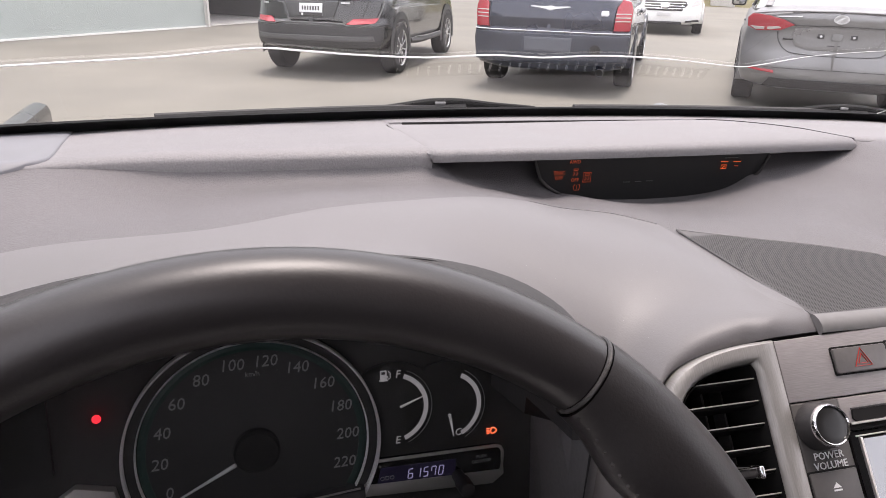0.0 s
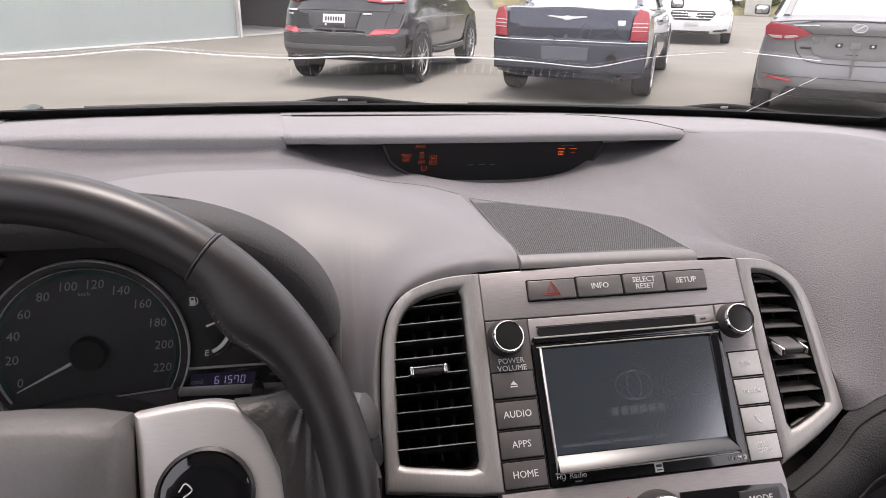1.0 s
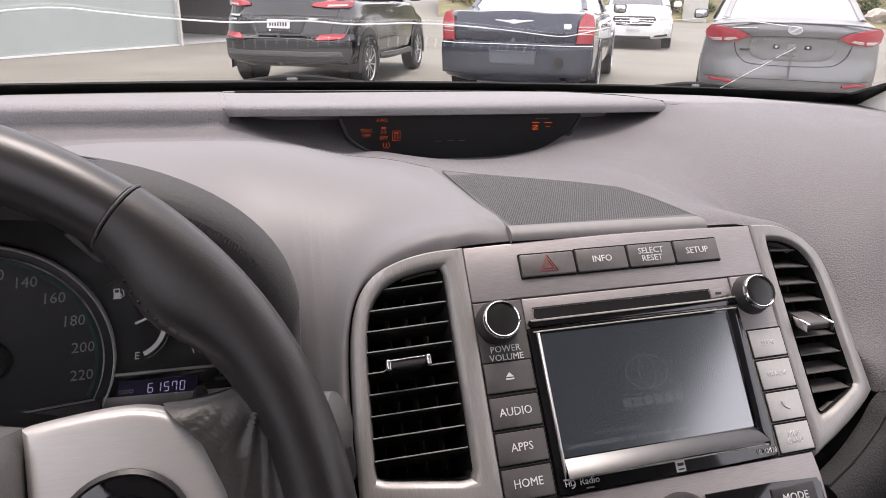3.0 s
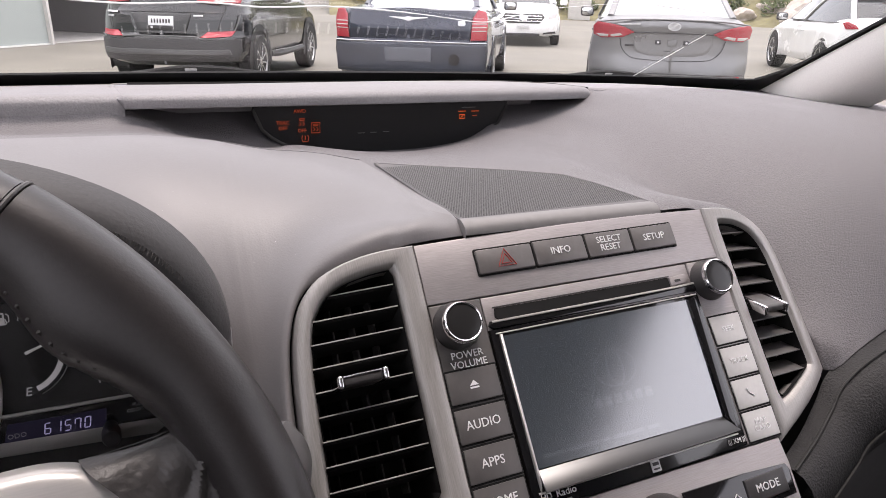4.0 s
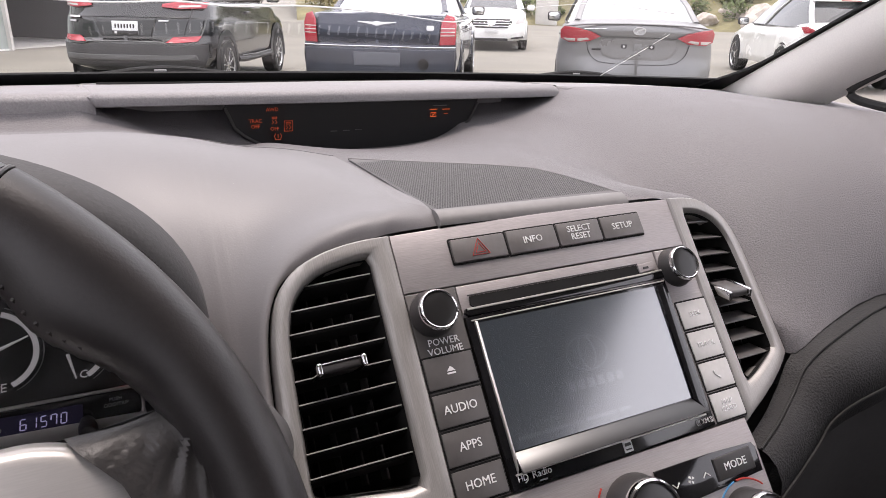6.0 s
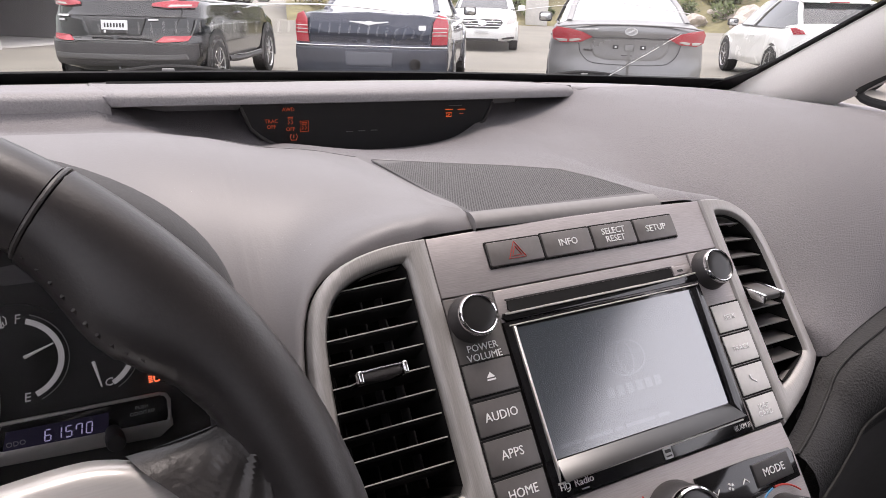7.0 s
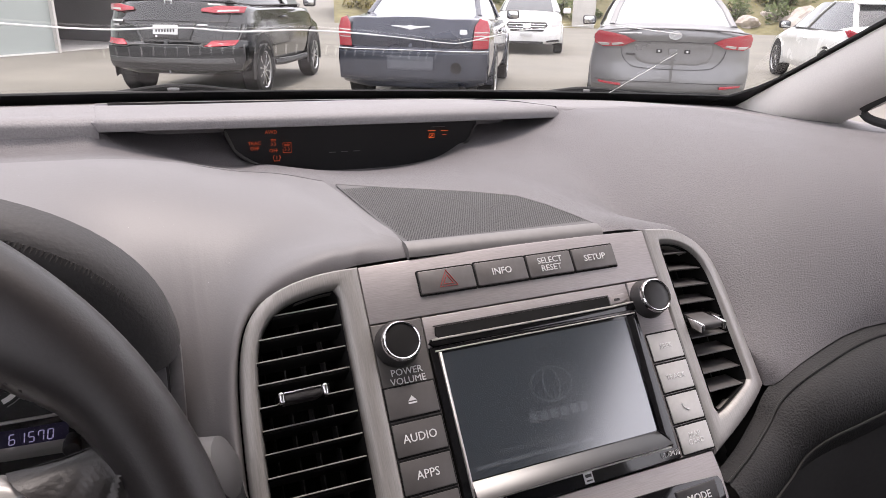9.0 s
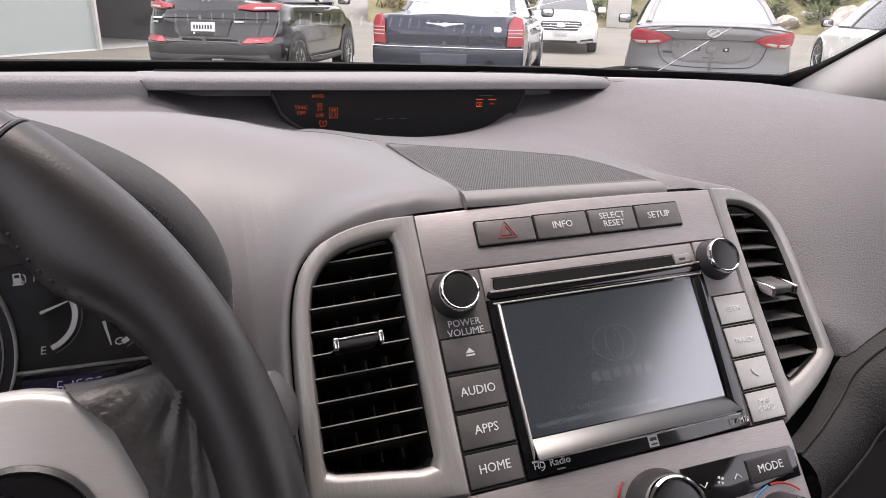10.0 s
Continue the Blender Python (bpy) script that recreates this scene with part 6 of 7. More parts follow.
TYRE = mat("tyre_rubber", (0.018, 0.018, 0.018), 0.8, spread=0.1, grain=80)
ALLOY = mat("alloy_rim", (0.5, 0.5, 0.5), 0.3, metal=0.85, spread=0.03)
CAR_GLASS = mat("dark_car_glass", (0.02, 0.024, 0.026), 0.06, spread=0.02, coat=0.6, rough_var=0.02)
# pale metallic colour stands in for the sky mirrored in rear panes
REAR_GLASS = mat("sky_painted_glass", (0.62, 0.66, 0.68), 0.06, metal=0.75, spread=0.02, coat=1.0, rough_var=0.02)
LAMP_RED = mat("red_lamp_lens", (0.40, 0.035, 0.05), 0.12, spread=0.1, grain=40, coat=0.6)
LAMP_CLEAR = mat("clear_lamp_lens", (0.55, 0.52, 0.5), 0.12, metal=0.3, spread=0.1, grain=60, coat=0.6)
PLASTIC = mat("bumper_plastic", (0.022, 0.022, 0.023), 0.5, spread=0.08, grain=60)


MIRROR_GLASS = mat("car_mirror_glass", (0.55, 0.56, 0.56), 0.08, metal=1.0, spread=0.03, rough_var=0.03)
BADGE = mat("bright_badge", (0.62, 0.62, 0.63), 0.3, metal=0.25, spread=0.03)
PLANS = {}


def body_rows(stations, lean):
    """Sections across a car. Each: y, half width, bottom, widest height, shoulder height, deck height, deck half width."""
    rows = []
    for y, w, zb, zw, zs, zd, wd in stations:
        half = [(0.0, zb), (w * 0.72, zb), (w * 0.93, zb + 0.05), (w * 0.985, zb + 0.16), (w, zw), (w * 0.985, (zw + zs) / 2), (w * 0.955, zs - 0.03), (w * 0.92, zs), ((w * 0.92 + wd) / 2, zs + (zd - zs) * 0.7), (wd, zd), (wd * 0.5, zd + 0.015), (0, zd + 0.02)]
        fine = []
        for (xa, za), (xb, zb_) in zip(half, half[1:]):
            n = 4 if abs(zb_ - za) > 0.05 else 1
            fine += [(xa + (xb - xa) * q / n, za + (zb_ - za) * q / n) for q in range(n)]
        fine.append(half[-1])
        while len(fine) > 33:
            fine.pop(len(fine) // 2)
        while len(fine) < 33:
            gap = max(range(len(fine) - 1), key=lambda q: abs(fine[q + 1][1] - fine[q][1]) + 0.1 * abs(fine[q + 1][0] - fine[q][0]))
            fine.insert(gap + 1, ((fine[gap][0] + fine[gap + 1][0]) / 2, (fine[gap][1] + fine[gap + 1][1]) / 2))
        fade = 1 - smoothstep(0.25, 1.0, y)
        right = [Vector((x, y + lean(z) * fade, z)) for x, z in fine]
        rows.append(right + [Vector((-v.x, v.y, v.z)) for v in right[-2:0:-1]])
    return rows


def dense(stations, per=4):
    """More sections between the given ones."""
    out = []
    for a, b in zip(stations, stations[1:]):
        out += [tuple(p + (q - p) * k / per for p, q in zip(a, b)) for k in range(per)]
    return out + [stations[-1]]


def wheel_part(car_ob, x, y, r, sgn, spokes=10, rim=ALLOY, w=0.22):
    """A tyre with a spoked rim, facing outwards."""
    m = Matrix.Translation((x, y, r)) @ Matrix.Rotation(radians(90 * sgn), 4, "Y")
    tyre = lathe([(r * 0.68, -w / 2), (r * 0.93, -w / 2), (r, -w / 2 + 0.03), (r, w / 2 - 0.03), (r * 0.93, w / 2), (r * 0.70, w / 2 + 0.004), (r * 0.66, w / 2 - 0.02)], 36, m=m)
    wh = part("wheel", tyre, TYRE, car_ob, "black tyre on an alloy rim")
    part("rim", join(lathe([(r * 0.70, w / 2 - 0.006), (r * 0.69, w / 2 + 0.004), (r * 0.66, w / 2 - 0.004), (r * 0.65, w / 2 - 0.02)], 36, m=m, cap=False),
                     lathe([(0.0, w / 2 - 0.012), (r * 0.13, w / 2 - 0.010), (r * 0.16, w / 2 - 0.03)], 20, m=m)), rim, wh, "silver alloy rim")
    # black disc painted in as the shade behind the spokes
    part("hub_shade", lathe([(r * 0.64, w / 2 - 0.035), (0.0, w / 2 - 0.045)], 30, m=m), DARK_MATTE, wh)
    for k in range(spokes):
        a = 2 * math.pi * k / spokes
        p0, p1 = Vector((r * 0.12 * math.cos(a), r * 0.12 * math.sin(a), w / 2 - 0.016)), Vector((r * 0.64 * math.cos(a + 0.12), r * 0.64 * math.sin(a + 0.12), w / 2 - 0.012))
        b = tube([p0, p0.lerp(p1, 0.5), p1], [r * 0.040, r * 0.026, r * 0.036], 8, flat=0.5)
        bmesh.ops.transform(b, matrix=m, verts=b.verts)
        part("spoke", b, rim, wh)


def plan_y(k, corner):
    """How far ahead the tail lies at a share k of the half width, by the roundness of its corners."""
    return corner * max(0.0, (min(k, 1.0) - 0.30) / 0.685) ** 2.8


def vehicle(name, label, x, y, heading, paint, L, W, H, axle_r, axle_f, wr, deck, hood, roof, belt, spokes=10, tall=False, rear_glass=CAR_GLASS, sill=0.22, tail_z=0.33, corner=0.25, lean=lambda z: 0.10 * max(0, 0.42 - z), arch=1.20):
    """A car with its tail at the origin and its nose at y = L. roof: (rear glass foot, rear edge, front edge, windscreen foot)."""
    w = W / 2
    car = thing(name, label, "car", GROUND @ Matrix.Translation((x, y, 0)) @ Matrix.Rotation(heading, 4, "Z"), "parked cars")
    g0, g1, g2, g3 = roof
    PLANS[car.name] = (w, corner, lean)
    st = [(plan_y(k, corner), w * k, tail_z - 0.03 * smoothstep(0.3, 0.9, k), 0.60, deck * 0.935, deck * 0.985, w * k * 0.84) for k in (0.02, 0.30, 0.45, 0.58, 0.69, 0.78, 0.85, 0.905, 0.95, 0.985)]
    st += [(max(g0, corner + 0.12), w, max(sill, tail_z - 0.05), 0.62, belt, max(belt + 0.04, deck + 0.02) if not tall else belt + 0.06, w * 0.76), (L * 0.5, w, sill, 0.62, belt - 0.01, belt + 0.04, w * 0.78), (g3, w * 0.99, sill, 0.62, belt - 0.04, hood + 0.02, w * 0.76),
          (L - 0.75, w * 0.985, sill, 0.60, hood - 0.10, hood - 0.03, w * 0.74), (L - 0.25, w * 0.94, 0.24, 0.55, hood - 0.20, hood - 0.13, w * 0.66), (L - 0.06, w * 0.82, 0.26, 0.50, 0.58, 0.68, w * 0.55), (L, w * 0.62, 0.30, 0.45, 0.50, 0.58, w * 0.4)]
    rows = body_rows(st[:9] + dense(st[9:], 4), lean)
    bm = grid(rows, close_v=True)
    bm.verts.ensure_lookup_table()
    k = len(rows[0])
    bm.faces.new([bm.verts[i] for i in range(k)][::-1])
    bm.faces.new([bm.verts[len(rows) * k - k + i] for i in range(k)])
    bmesh.ops.recalc_face_normals(bm, faces=bm.faces)
    part("body", bm, paint, car, angle=40)
    # greenhouse
    foot = belt + 0.03
    rw = w * 0.66
    ring0 = [Vector((w * 0.76, g0, max(deck, belt) + 0.005)), Vector((w * 0.885, g0 + 0.45, foot)), Vector((w * 0.90, L * 0.5, foot - 0.005)), Vector((w * 0.885, g3 - 0.35, foot - 0.01)), Vector((w * 0.74, g3, hood + 0.03))]
    ring1 = [Vector((rw * 0.92, g1, H - 0.06)), Vector((rw, g1 + 0.25, H - 0.035)), Vector((rw * 1.01, (g1 + g2) / 2, H - 0.025)), Vector((rw, g2 - 0.2, H - 0.04)), Vector((rw * 0.92, g2, H - 0.075))]
    for s in (1, -1):
        rr = []
        for a, b in zip(ring0, ring1):
            rr.append([Vector((s * v.x, v.y, v.z)) for v in (a, a.lerp(b, 0.5) + Vector((0.012, 0, 0.008)), b)])
        bm = grid(rr)
        bmesh.ops.recalc_face_normals(bm, faces=bm.faces)
        part("side_glass", bm, CAR_GLASS, car)
        for a, b, r in ((0, 0, 0.04), (2, 2, 0.03), (4, 4, 0.035)):
            A, B = ring0[a], ring1[b]
            part("pillar", tube([Vector((s * v.x, v.y, v.z)) for v in (A, A.lerp(B, 0.5) + Vector((0.012, 0, 0.01)), B)], r, 8, flat=0.6), paint, car)
        part("window_trim", tube([Vector((s * (v.x + 0.012), v.y, v.z)) for v in spline(ring0, 4)], 0.008, 6), CHROME if "blue" in label else DARK, car)
        part("door_handle", box(0.03, 0.20, 0.03, (s * (w * 0.985), L * 0.45, belt - 0.14), 0.01), paint, car)
        mir = box(0.20, 0.10, 0.14, (s * (w + 0.10), g3 - 0.42, belt + 0.06), 0.04, 3)
        mirror = part("mirror", mir, paint if "white saloon" in label else DARK, car, "door mirror")
        part("mirror_glass", plate(rounded(0.165, 0.105, 0.035), 0, 0.004, 0.001), MIRROR_GLASS, mirror, "pale mirror glass").matrix_local = Matrix.Translation((s * (w + 0.10), g3 - 0.470, belt + 0.06)) @ Matrix.Rotation(radians(90), 4, "X")
        # wheel arches
        for ay in (axle_r, axle_f):
            rows = []
            for q in range(25):
                a = radians(-12 + 204 * q / 24)
                c, sn = math.cos(a), math.sin(a)
                rows.append([Vector((s * xx, ay + rr_ * c, wr + rr_ * sn)) for xx, rr_ in ((w * 0.80, wr * 1.10), (w * 0.992, wr * 1.10), (w * 1.004, wr * 1.13), (w * 0.998, wr * arch))])
            part("wheel_arch", grid(rows), PLASTIC if tall else paint, car)
            # flat black sheet stands in for the shade inside the arch
            rows = [[Vector((s * w * 0.9965, ay + wr * 1.1 * math.cos(radians(-14 + 208 * q / 24)), max(sill, wr + wr * 1.1 * math.sin(radians(-14 + 208 * q / 24))))) for q in range(25)]]
            bm = bmesh.new()
            f = [bm.verts.new(v) for v in rows[0]]
            bm.faces.new(f)
            part("arch_shade", bm, DARK_MATTE, car)
            wheel_part(car, s * (w - 0.10), ay, wr, s, spokes)
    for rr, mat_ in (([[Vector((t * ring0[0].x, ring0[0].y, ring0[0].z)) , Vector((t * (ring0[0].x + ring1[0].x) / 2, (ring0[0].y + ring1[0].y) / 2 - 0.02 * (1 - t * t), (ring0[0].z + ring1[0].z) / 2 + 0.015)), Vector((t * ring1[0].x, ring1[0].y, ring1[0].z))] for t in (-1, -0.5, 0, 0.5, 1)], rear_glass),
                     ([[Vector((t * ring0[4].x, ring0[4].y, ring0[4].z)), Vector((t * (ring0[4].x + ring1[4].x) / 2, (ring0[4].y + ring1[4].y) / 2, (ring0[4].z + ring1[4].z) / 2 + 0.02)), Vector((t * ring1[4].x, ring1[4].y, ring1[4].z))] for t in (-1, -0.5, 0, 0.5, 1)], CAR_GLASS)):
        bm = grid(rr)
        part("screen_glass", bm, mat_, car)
    rr = [[Vector((s * v.x, v.y, v.z + 0.035 * (1 - s * s))) for s in (-1, -0.6, 0, 0.6, 1)] for v in ring1]
    bm = grid(rr)
    bmesh.ops.solidify(bm, geom=bm.faces[:], thickness=0.02)
    part("roof", bm, paint, car)
    return car


def strip(points, r, material, parent, name, flat=0.6, label=""):
    return part(name, tube(spline(points, 5), r, 8, flat=flat), material, parent, label)


def tail_plan(parent, x, z):
    """How far ahead the tail's skin lies at x and z."""
    while parent.parent is not None:
        parent = parent.parent
    w, corner, lean = PLANS[parent.name]
    return plan_y(abs(x) / w, corner) + lean(z)


def across(parent, half, z, off):
    """A line over the whole tail at one height."""
    xs = [half * (-1 + 2 * k / 12) for k in range(13)]
    return [(x, tail_plan(parent, x, z) + off, z - 0.006 * (x / half) ** 2) for x in xs]


def patch(parent, name, outline, material, depth, label="", lift=0.012):
    """A lamp or panel that follows the curved tail. outline: (x, z) corners."""
    bm = plate([(x, z) for x, z in outline], 0, 0.02, 0.006, 2)
    bmesh.ops.triangulate(bm, faces=bm.faces[:])
    for _ in range(3):
        bmesh.ops.subdivide_edges(bm, edges=[e for e in bm.edges if e.calc_length() > 0.07], cuts=1)
        bmesh.ops.triangulate(bm, faces=bm.faces[:])
    for v in bm.verts:
        x, z, h = v.co.x, v.co.y, v.co.z
        v.co = Vector((x, depth + tail_plan(parent, x, z) + (0.02 - h) - lift, z))
    bmesh.ops.recalc_face_normals(bm, faces=bm.faces)
    return part(name, bm, material, parent, label)


def both(parent, name, outline, material, depth, label="", **kw):
    a = patch(parent, name, outline, material, depth, label, **kw)
    b = patch(parent, name, [(-x, z) for x, z in outline][::-1], material, depth, label, **kw)
    return a, b


# dark blue saloon
BLUE = mat("dark_blue_paint", (0.024, 0.030, 0.050), 0.24, metal=0.35, spread=0.05, grain=200, coat=0.8, blotch=0.1)
BLUE_DULL = mat("dusty_blue_bumper", (0.035, 0.040, 0.054), 0.45, metal=0.2, spread=0.08, grain=14, blotch=0.16, blotch_scale=6)


def lean_blue(z):
    return 0.45 * max(0, 0.40 - z) + 0.040 * smoothstep(0.715, 0.745, z) - 0.014 * smoothstep(0.76, 0.86, z) + 0.24 * max(0, z - 0.87)


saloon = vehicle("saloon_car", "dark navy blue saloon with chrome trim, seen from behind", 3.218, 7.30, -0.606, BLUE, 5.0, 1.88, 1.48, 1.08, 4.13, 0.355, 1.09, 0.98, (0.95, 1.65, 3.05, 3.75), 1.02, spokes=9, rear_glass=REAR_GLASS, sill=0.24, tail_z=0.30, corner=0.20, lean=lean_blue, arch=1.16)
for lamp in both(saloon, "tail_lamp", [(0.725, 0.745), (0.905, 0.745), (0.915, 0.97), (0.885, 1.06), (0.80, 1.085), (0.745, 1.0)], LAMP_RED, -0.016, "tall red tail lamp with pale bars"):
    sx = 1 if max(v.co.x for v in lamp.data.vertices) > 0 else -1
    for z in (0.845, 0.885, 0.925):
        o = [(sx * 0.738, z), (sx * 0.90, z), (sx * 0.90, z + 0.012), (sx * 0.738, z + 0.012)]
        patch(lamp, "lamp_bar", o if sx > 0 else o[::-1], LAMP_CLEAR, -0.022)
    strip([(sx * 0.722, tail_plan(saloon, 0.722, 0.75) - 0.006, 0.75), (sx * 0.742, tail_plan(saloon, 0.742, 1.0) - 0.006, 1.0), (sx * 0.80, tail_plan(saloon, 0.80, 1.09) - 0.004, 1.09)], 0.006, DARK, lamp, "lamp_gap")
patch(saloon, "boot_lid", [(-0.715, 0.755), (0.715, 0.755), (0.735, 1.0), (0.70, 1.075), (-0.70, 1.075), (-0.735, 1.0)], BLUE, -0.008, "dark blue boot lid with a crease below the badge")
strip(across(saloon, 0.715, 0.862, -0.012), 0.004, BLUE, saloon, "lid_crease")
strip(across(saloon, 0.905, 0.722, -0.006), 0.013, CHROME, saloon, "chrome_strip", label="chrome bumper strip")
patch(saloon, "bumper", [(-0.90, 0.36), (0.90, 0.36), (0.905, 0.69), (-0.905, 0.69)], BLUE_DULL, -0.008, "dusty dark blue bumper")
patch(saloon, "plate_recess", [(-0.27, 0.50), (0.27, 0.50), (0.28, 0.655), (-0.28, 0.655)], mat("bare_plate_recess", (0.085, 0.092, 0.11), 0.55, spread=0.1, grain=20), -0.014, "empty plate recess")
strip(across(saloon, 0.88, 0.40, -0.008), 0.006, DARK, saloon, "bumper_groove")
patch(saloon, "wing_badge", [(-0.23, 0.985), (-0.06, 0.962), (0.0, 0.945), (0.06, 0.962), (0.23, 0.985), (0.22, 0.996), (0.05, 0.990), (0.0, 1.002), (-0.05, 0.990), (-0.22, 0.996)], BADGE, -0.018, "chrome winged badge")
patch(saloon, "badge", [(0.585, 0.905), (0.65, 0.905), (0.665, 0.925), (0.655, 0.962), (0.58, 0.962), (0.575, 0.925)], BADGE, -0.018, "small chrome badge")
part("tow_cover", lathe([(0.066, 0), (0.066, 0.006), (0.058, 0.006), (0.058, 0)], 28, (0.55, tail_plan(saloon, 0.55, 0.53) - 0.034, 0.53), Matrix.Rotation(radians(90), 4, "X")), DARK, saloon, "dark ring in the bumper")
part("exhaust", lathe([(0.035, 0), (0.045, 0.02), (0.045, 0.10), (0.038, 0.10), (0.038, 0.02)], 20, (0.62, 0.10, 0.28), Matrix.Rotation(radians(90), 4, "X")), DARK, saloon)
scuffs = random.Random(5)
for k in range(9):
    x, z = (scuffs.uniform(-0.62, -0.40), scuffs.uniform(0.42, 0.60)) if k < 6 else (scuffs.uniform(0.42, 0.60), scuffs.uniform(0.44, 0.56))
    dx, dz = scuffs.uniform(0.012, 0.035), scuffs.uniform(-0.012, 0.02)
    strip([(x, tail_plan(saloon, x, z) - 0.010, z), (x + dx, tail_plan(saloon, x + dx, z) - 0.010, z + dz)], 0.0022, GREY_INK, saloon, "scuff")

# black utility vehicle
BLACK = mat("black_paint", (0.011, 0.012, 0.012), 0.16, spread=0.05, grain=200, coat=0.8, blotch=0.1)
CLADDING = mat("grey_black_cladding", (0.034, 0.034, 0.035), 0.55, spread=0.08, grain=60, bump=0.1, bump_scale=200)
CLADDING_PALE = mat("worn_grey_cladding", (0.075, 0.076, 0.076), 0.5, spread=0.08, grain=40)
SKID = mat("pale_grey_bumper_edge", (0.13, 0.132, 0.132), 0.4, spread=0.06, grain=40)


def lean_black(z):
    return 0.60 * max(0, 0.46 - z) + 0.050 * smoothstep(0.690, 0.735, z) + 0.16 * max(0, z - 0.76) + 0.035 * smoothstep(0.955, 0.99, z) + 0.25 * max(0, z - 0.98)


suv = vehicle("utility_vehicle", "black compact utility vehicle, seen from behind", 0.686, 8.951, -0.537, BLACK, 4.475, 1.85, 1.65, 0.92, 3.60, 0.345, 1.20, 1.06, (0.40, 0.75, 2.75, 3.45), 1.14, spokes=10, tall=True, sill=0.30, tail_z=0.36, corner=0.36, lean=lean_black, arch=1.36)
patch(suv, "lower_bumper", [(-0.84, 0.40), (0.84, 0.40), (0.885, 0.52), (0.885, 0.66), (0.50, 0.655), (0.42, 0.675), (-0.42, 0.675), (-0.50, 0.655), (-0.885, 0.66), (-0.885, 0.52)], CLADDING, -0.014, "grey-black lower bumper")
patch(suv, "bumper_step", [(-0.80, 0.485), (0.80, 0.485), (0.78, 0.545), (-0.78, 0.545)], CLADDING_PALE, -0.040, "grey band across the bumper")
strip([(x, tail_plan(suv, x, z) - 0.012, z) for x, z in ((-0.86, 0.70), (-0.72, 0.676), (-0.50, 0.672), (-0.42, 0.695), (0, 0.70), (0.42, 0.695), (0.50, 0.672), (0.72, 0.676), (0.80, 0.73), (0.845, 0.84), (0.87, 0.95))], 0.012, SKID, suv, "bumper_edge", label="pale grey edge along the bumper")
both(suv, "reflector", [(0.48, 0.69), (0.58, 0.685), (0.80, 0.70), (0.83, 0.76), (0.56, 0.755)], LAMP_RED, -0.018, "red bumper reflector")
both(suv, "tail_lamp", [(0.42, 1.09), (0.62, 1.07), (0.86, 1.08), (0.88, 1.15), (0.64, 1.16), (0.43, 1.125)], LAMP_RED, -0.012, "red tail lamp")
both(suv, "lamp_insert", [(0.60, 1.085), (0.82, 1.095), (0.82, 1.115), (0.62, 1.11)], LAMP_CLEAR, -0.018)
patch(suv, "plate_recess", [(-0.30, 0.755), (0.30, 0.755), (0.37, 0.955), (-0.37, 0.955)], mat("tailgate_recess", (0.05, 0.051, 0.052), 0.4), -0.006, "tailgate recess")
nplate = patch(suv, "number_plate", [(-0.155, 0.775), (0.155, 0.775), (0.155, 0.925), (-0.155, 0.925)], mat("plate_white", (0.7, 0.71, 0.72), 0.5), -0.022, "white number plate in a black frame")
for k in range(7):
    patch(nplate, "plate_bar", [(-0.12 + 0.036 * k, 0.845), (-0.098 + 0.036 * k, 0.845), (-0.098 + 0.036 * k, 0.895), (-0.12 + 0.036 * k, 0.895)], DARK, -0.026)
patch(nplate, "plate_bar", [(-0.155, 0.775), (0.155, 0.775), (0.155, 0.82), (-0.155, 0.82)], DARK, -0.0245)
patch(nplate, "plate_sticker", [(-0.125, 0.782), (-0.095, 0.782), (-0.095, 0.812), (-0.125, 0.812)], WHITE_INK, -0.027)
for x0, x1, z in ((-0.74, -0.56, 0.955), (-0.72, -0.62, 0.905)):
    patch(suv, "letter_bar", [(x0, z), (x1, z), (x1, z + 0.022), (x0, z + 0.022)], BADGE, -0.012)
patch(suv, "letter_bar", [(0.40, 0.925), (0.51, 0.925), (0.51, 0.945), (0.40, 0.945)], BADGE, -0.012)
strip(across(suv, 0.78, 0.975, -0.006), 0.006, BLACK, suv, "gate_crease")
for sx in (-1, 1):
    strip([(sx * x, tail_plan(suv, x, z) - 0.006, z) for x, z in ((0.66, 0.755), (0.70, 0.90), (0.73, 1.0), (0.74, 1.08))], 0.004, DARK_MATTE, suv, "gate_gap")
    strip([(sx * 0.90, 1.42, 0.40), (sx * 0.928, 1.9, 0.375), (sx * 0.928, 3.05, 0.375)], 0.040, CLADDING, suv, "sill_guard", flat=1.0)
    strip([(sx * 0.945, 1.50, 0.445), (sx * 0.958, 2.2, 0.425), (sx * 0.958, 2.95, 0.425)], 0.010, SKID, suv, "sill_strip")
    strip([(sx * 0.925, 1.30, 0.86), (sx * 0.93, 2.2, 0.85), (sx * 0.925, 3.1, 0.83)], 0.006, BLACK, suv, "door_crease")
part("emblem", lathe([(0.05, 0), (0.05, 0.012), (0.036, 0.012), (0.036, 0)], 28, (0, tail_plan(suv, 0, 1.19) + 0.004, 1.19), Matrix.Rotation(radians(90), 4, "X")), BADGE, suv, "chrome oval emblem")

# grey saloon
GREY = mat("grey_metallic_paint", (0.21, 0.21, 0.213), 0.40, metal=0.50, spread=0.05, grain=300, coat=0.2, blotch=0.06)


def lean_grey(z):
    return 0.50 * max(0, 0.40 - z) + 0.050 * smoothstep(0.47, 0.70, z) - 0.045 * smoothstep(0.82, 0.98, z) + 0.9 * max(0, z - 1.0)


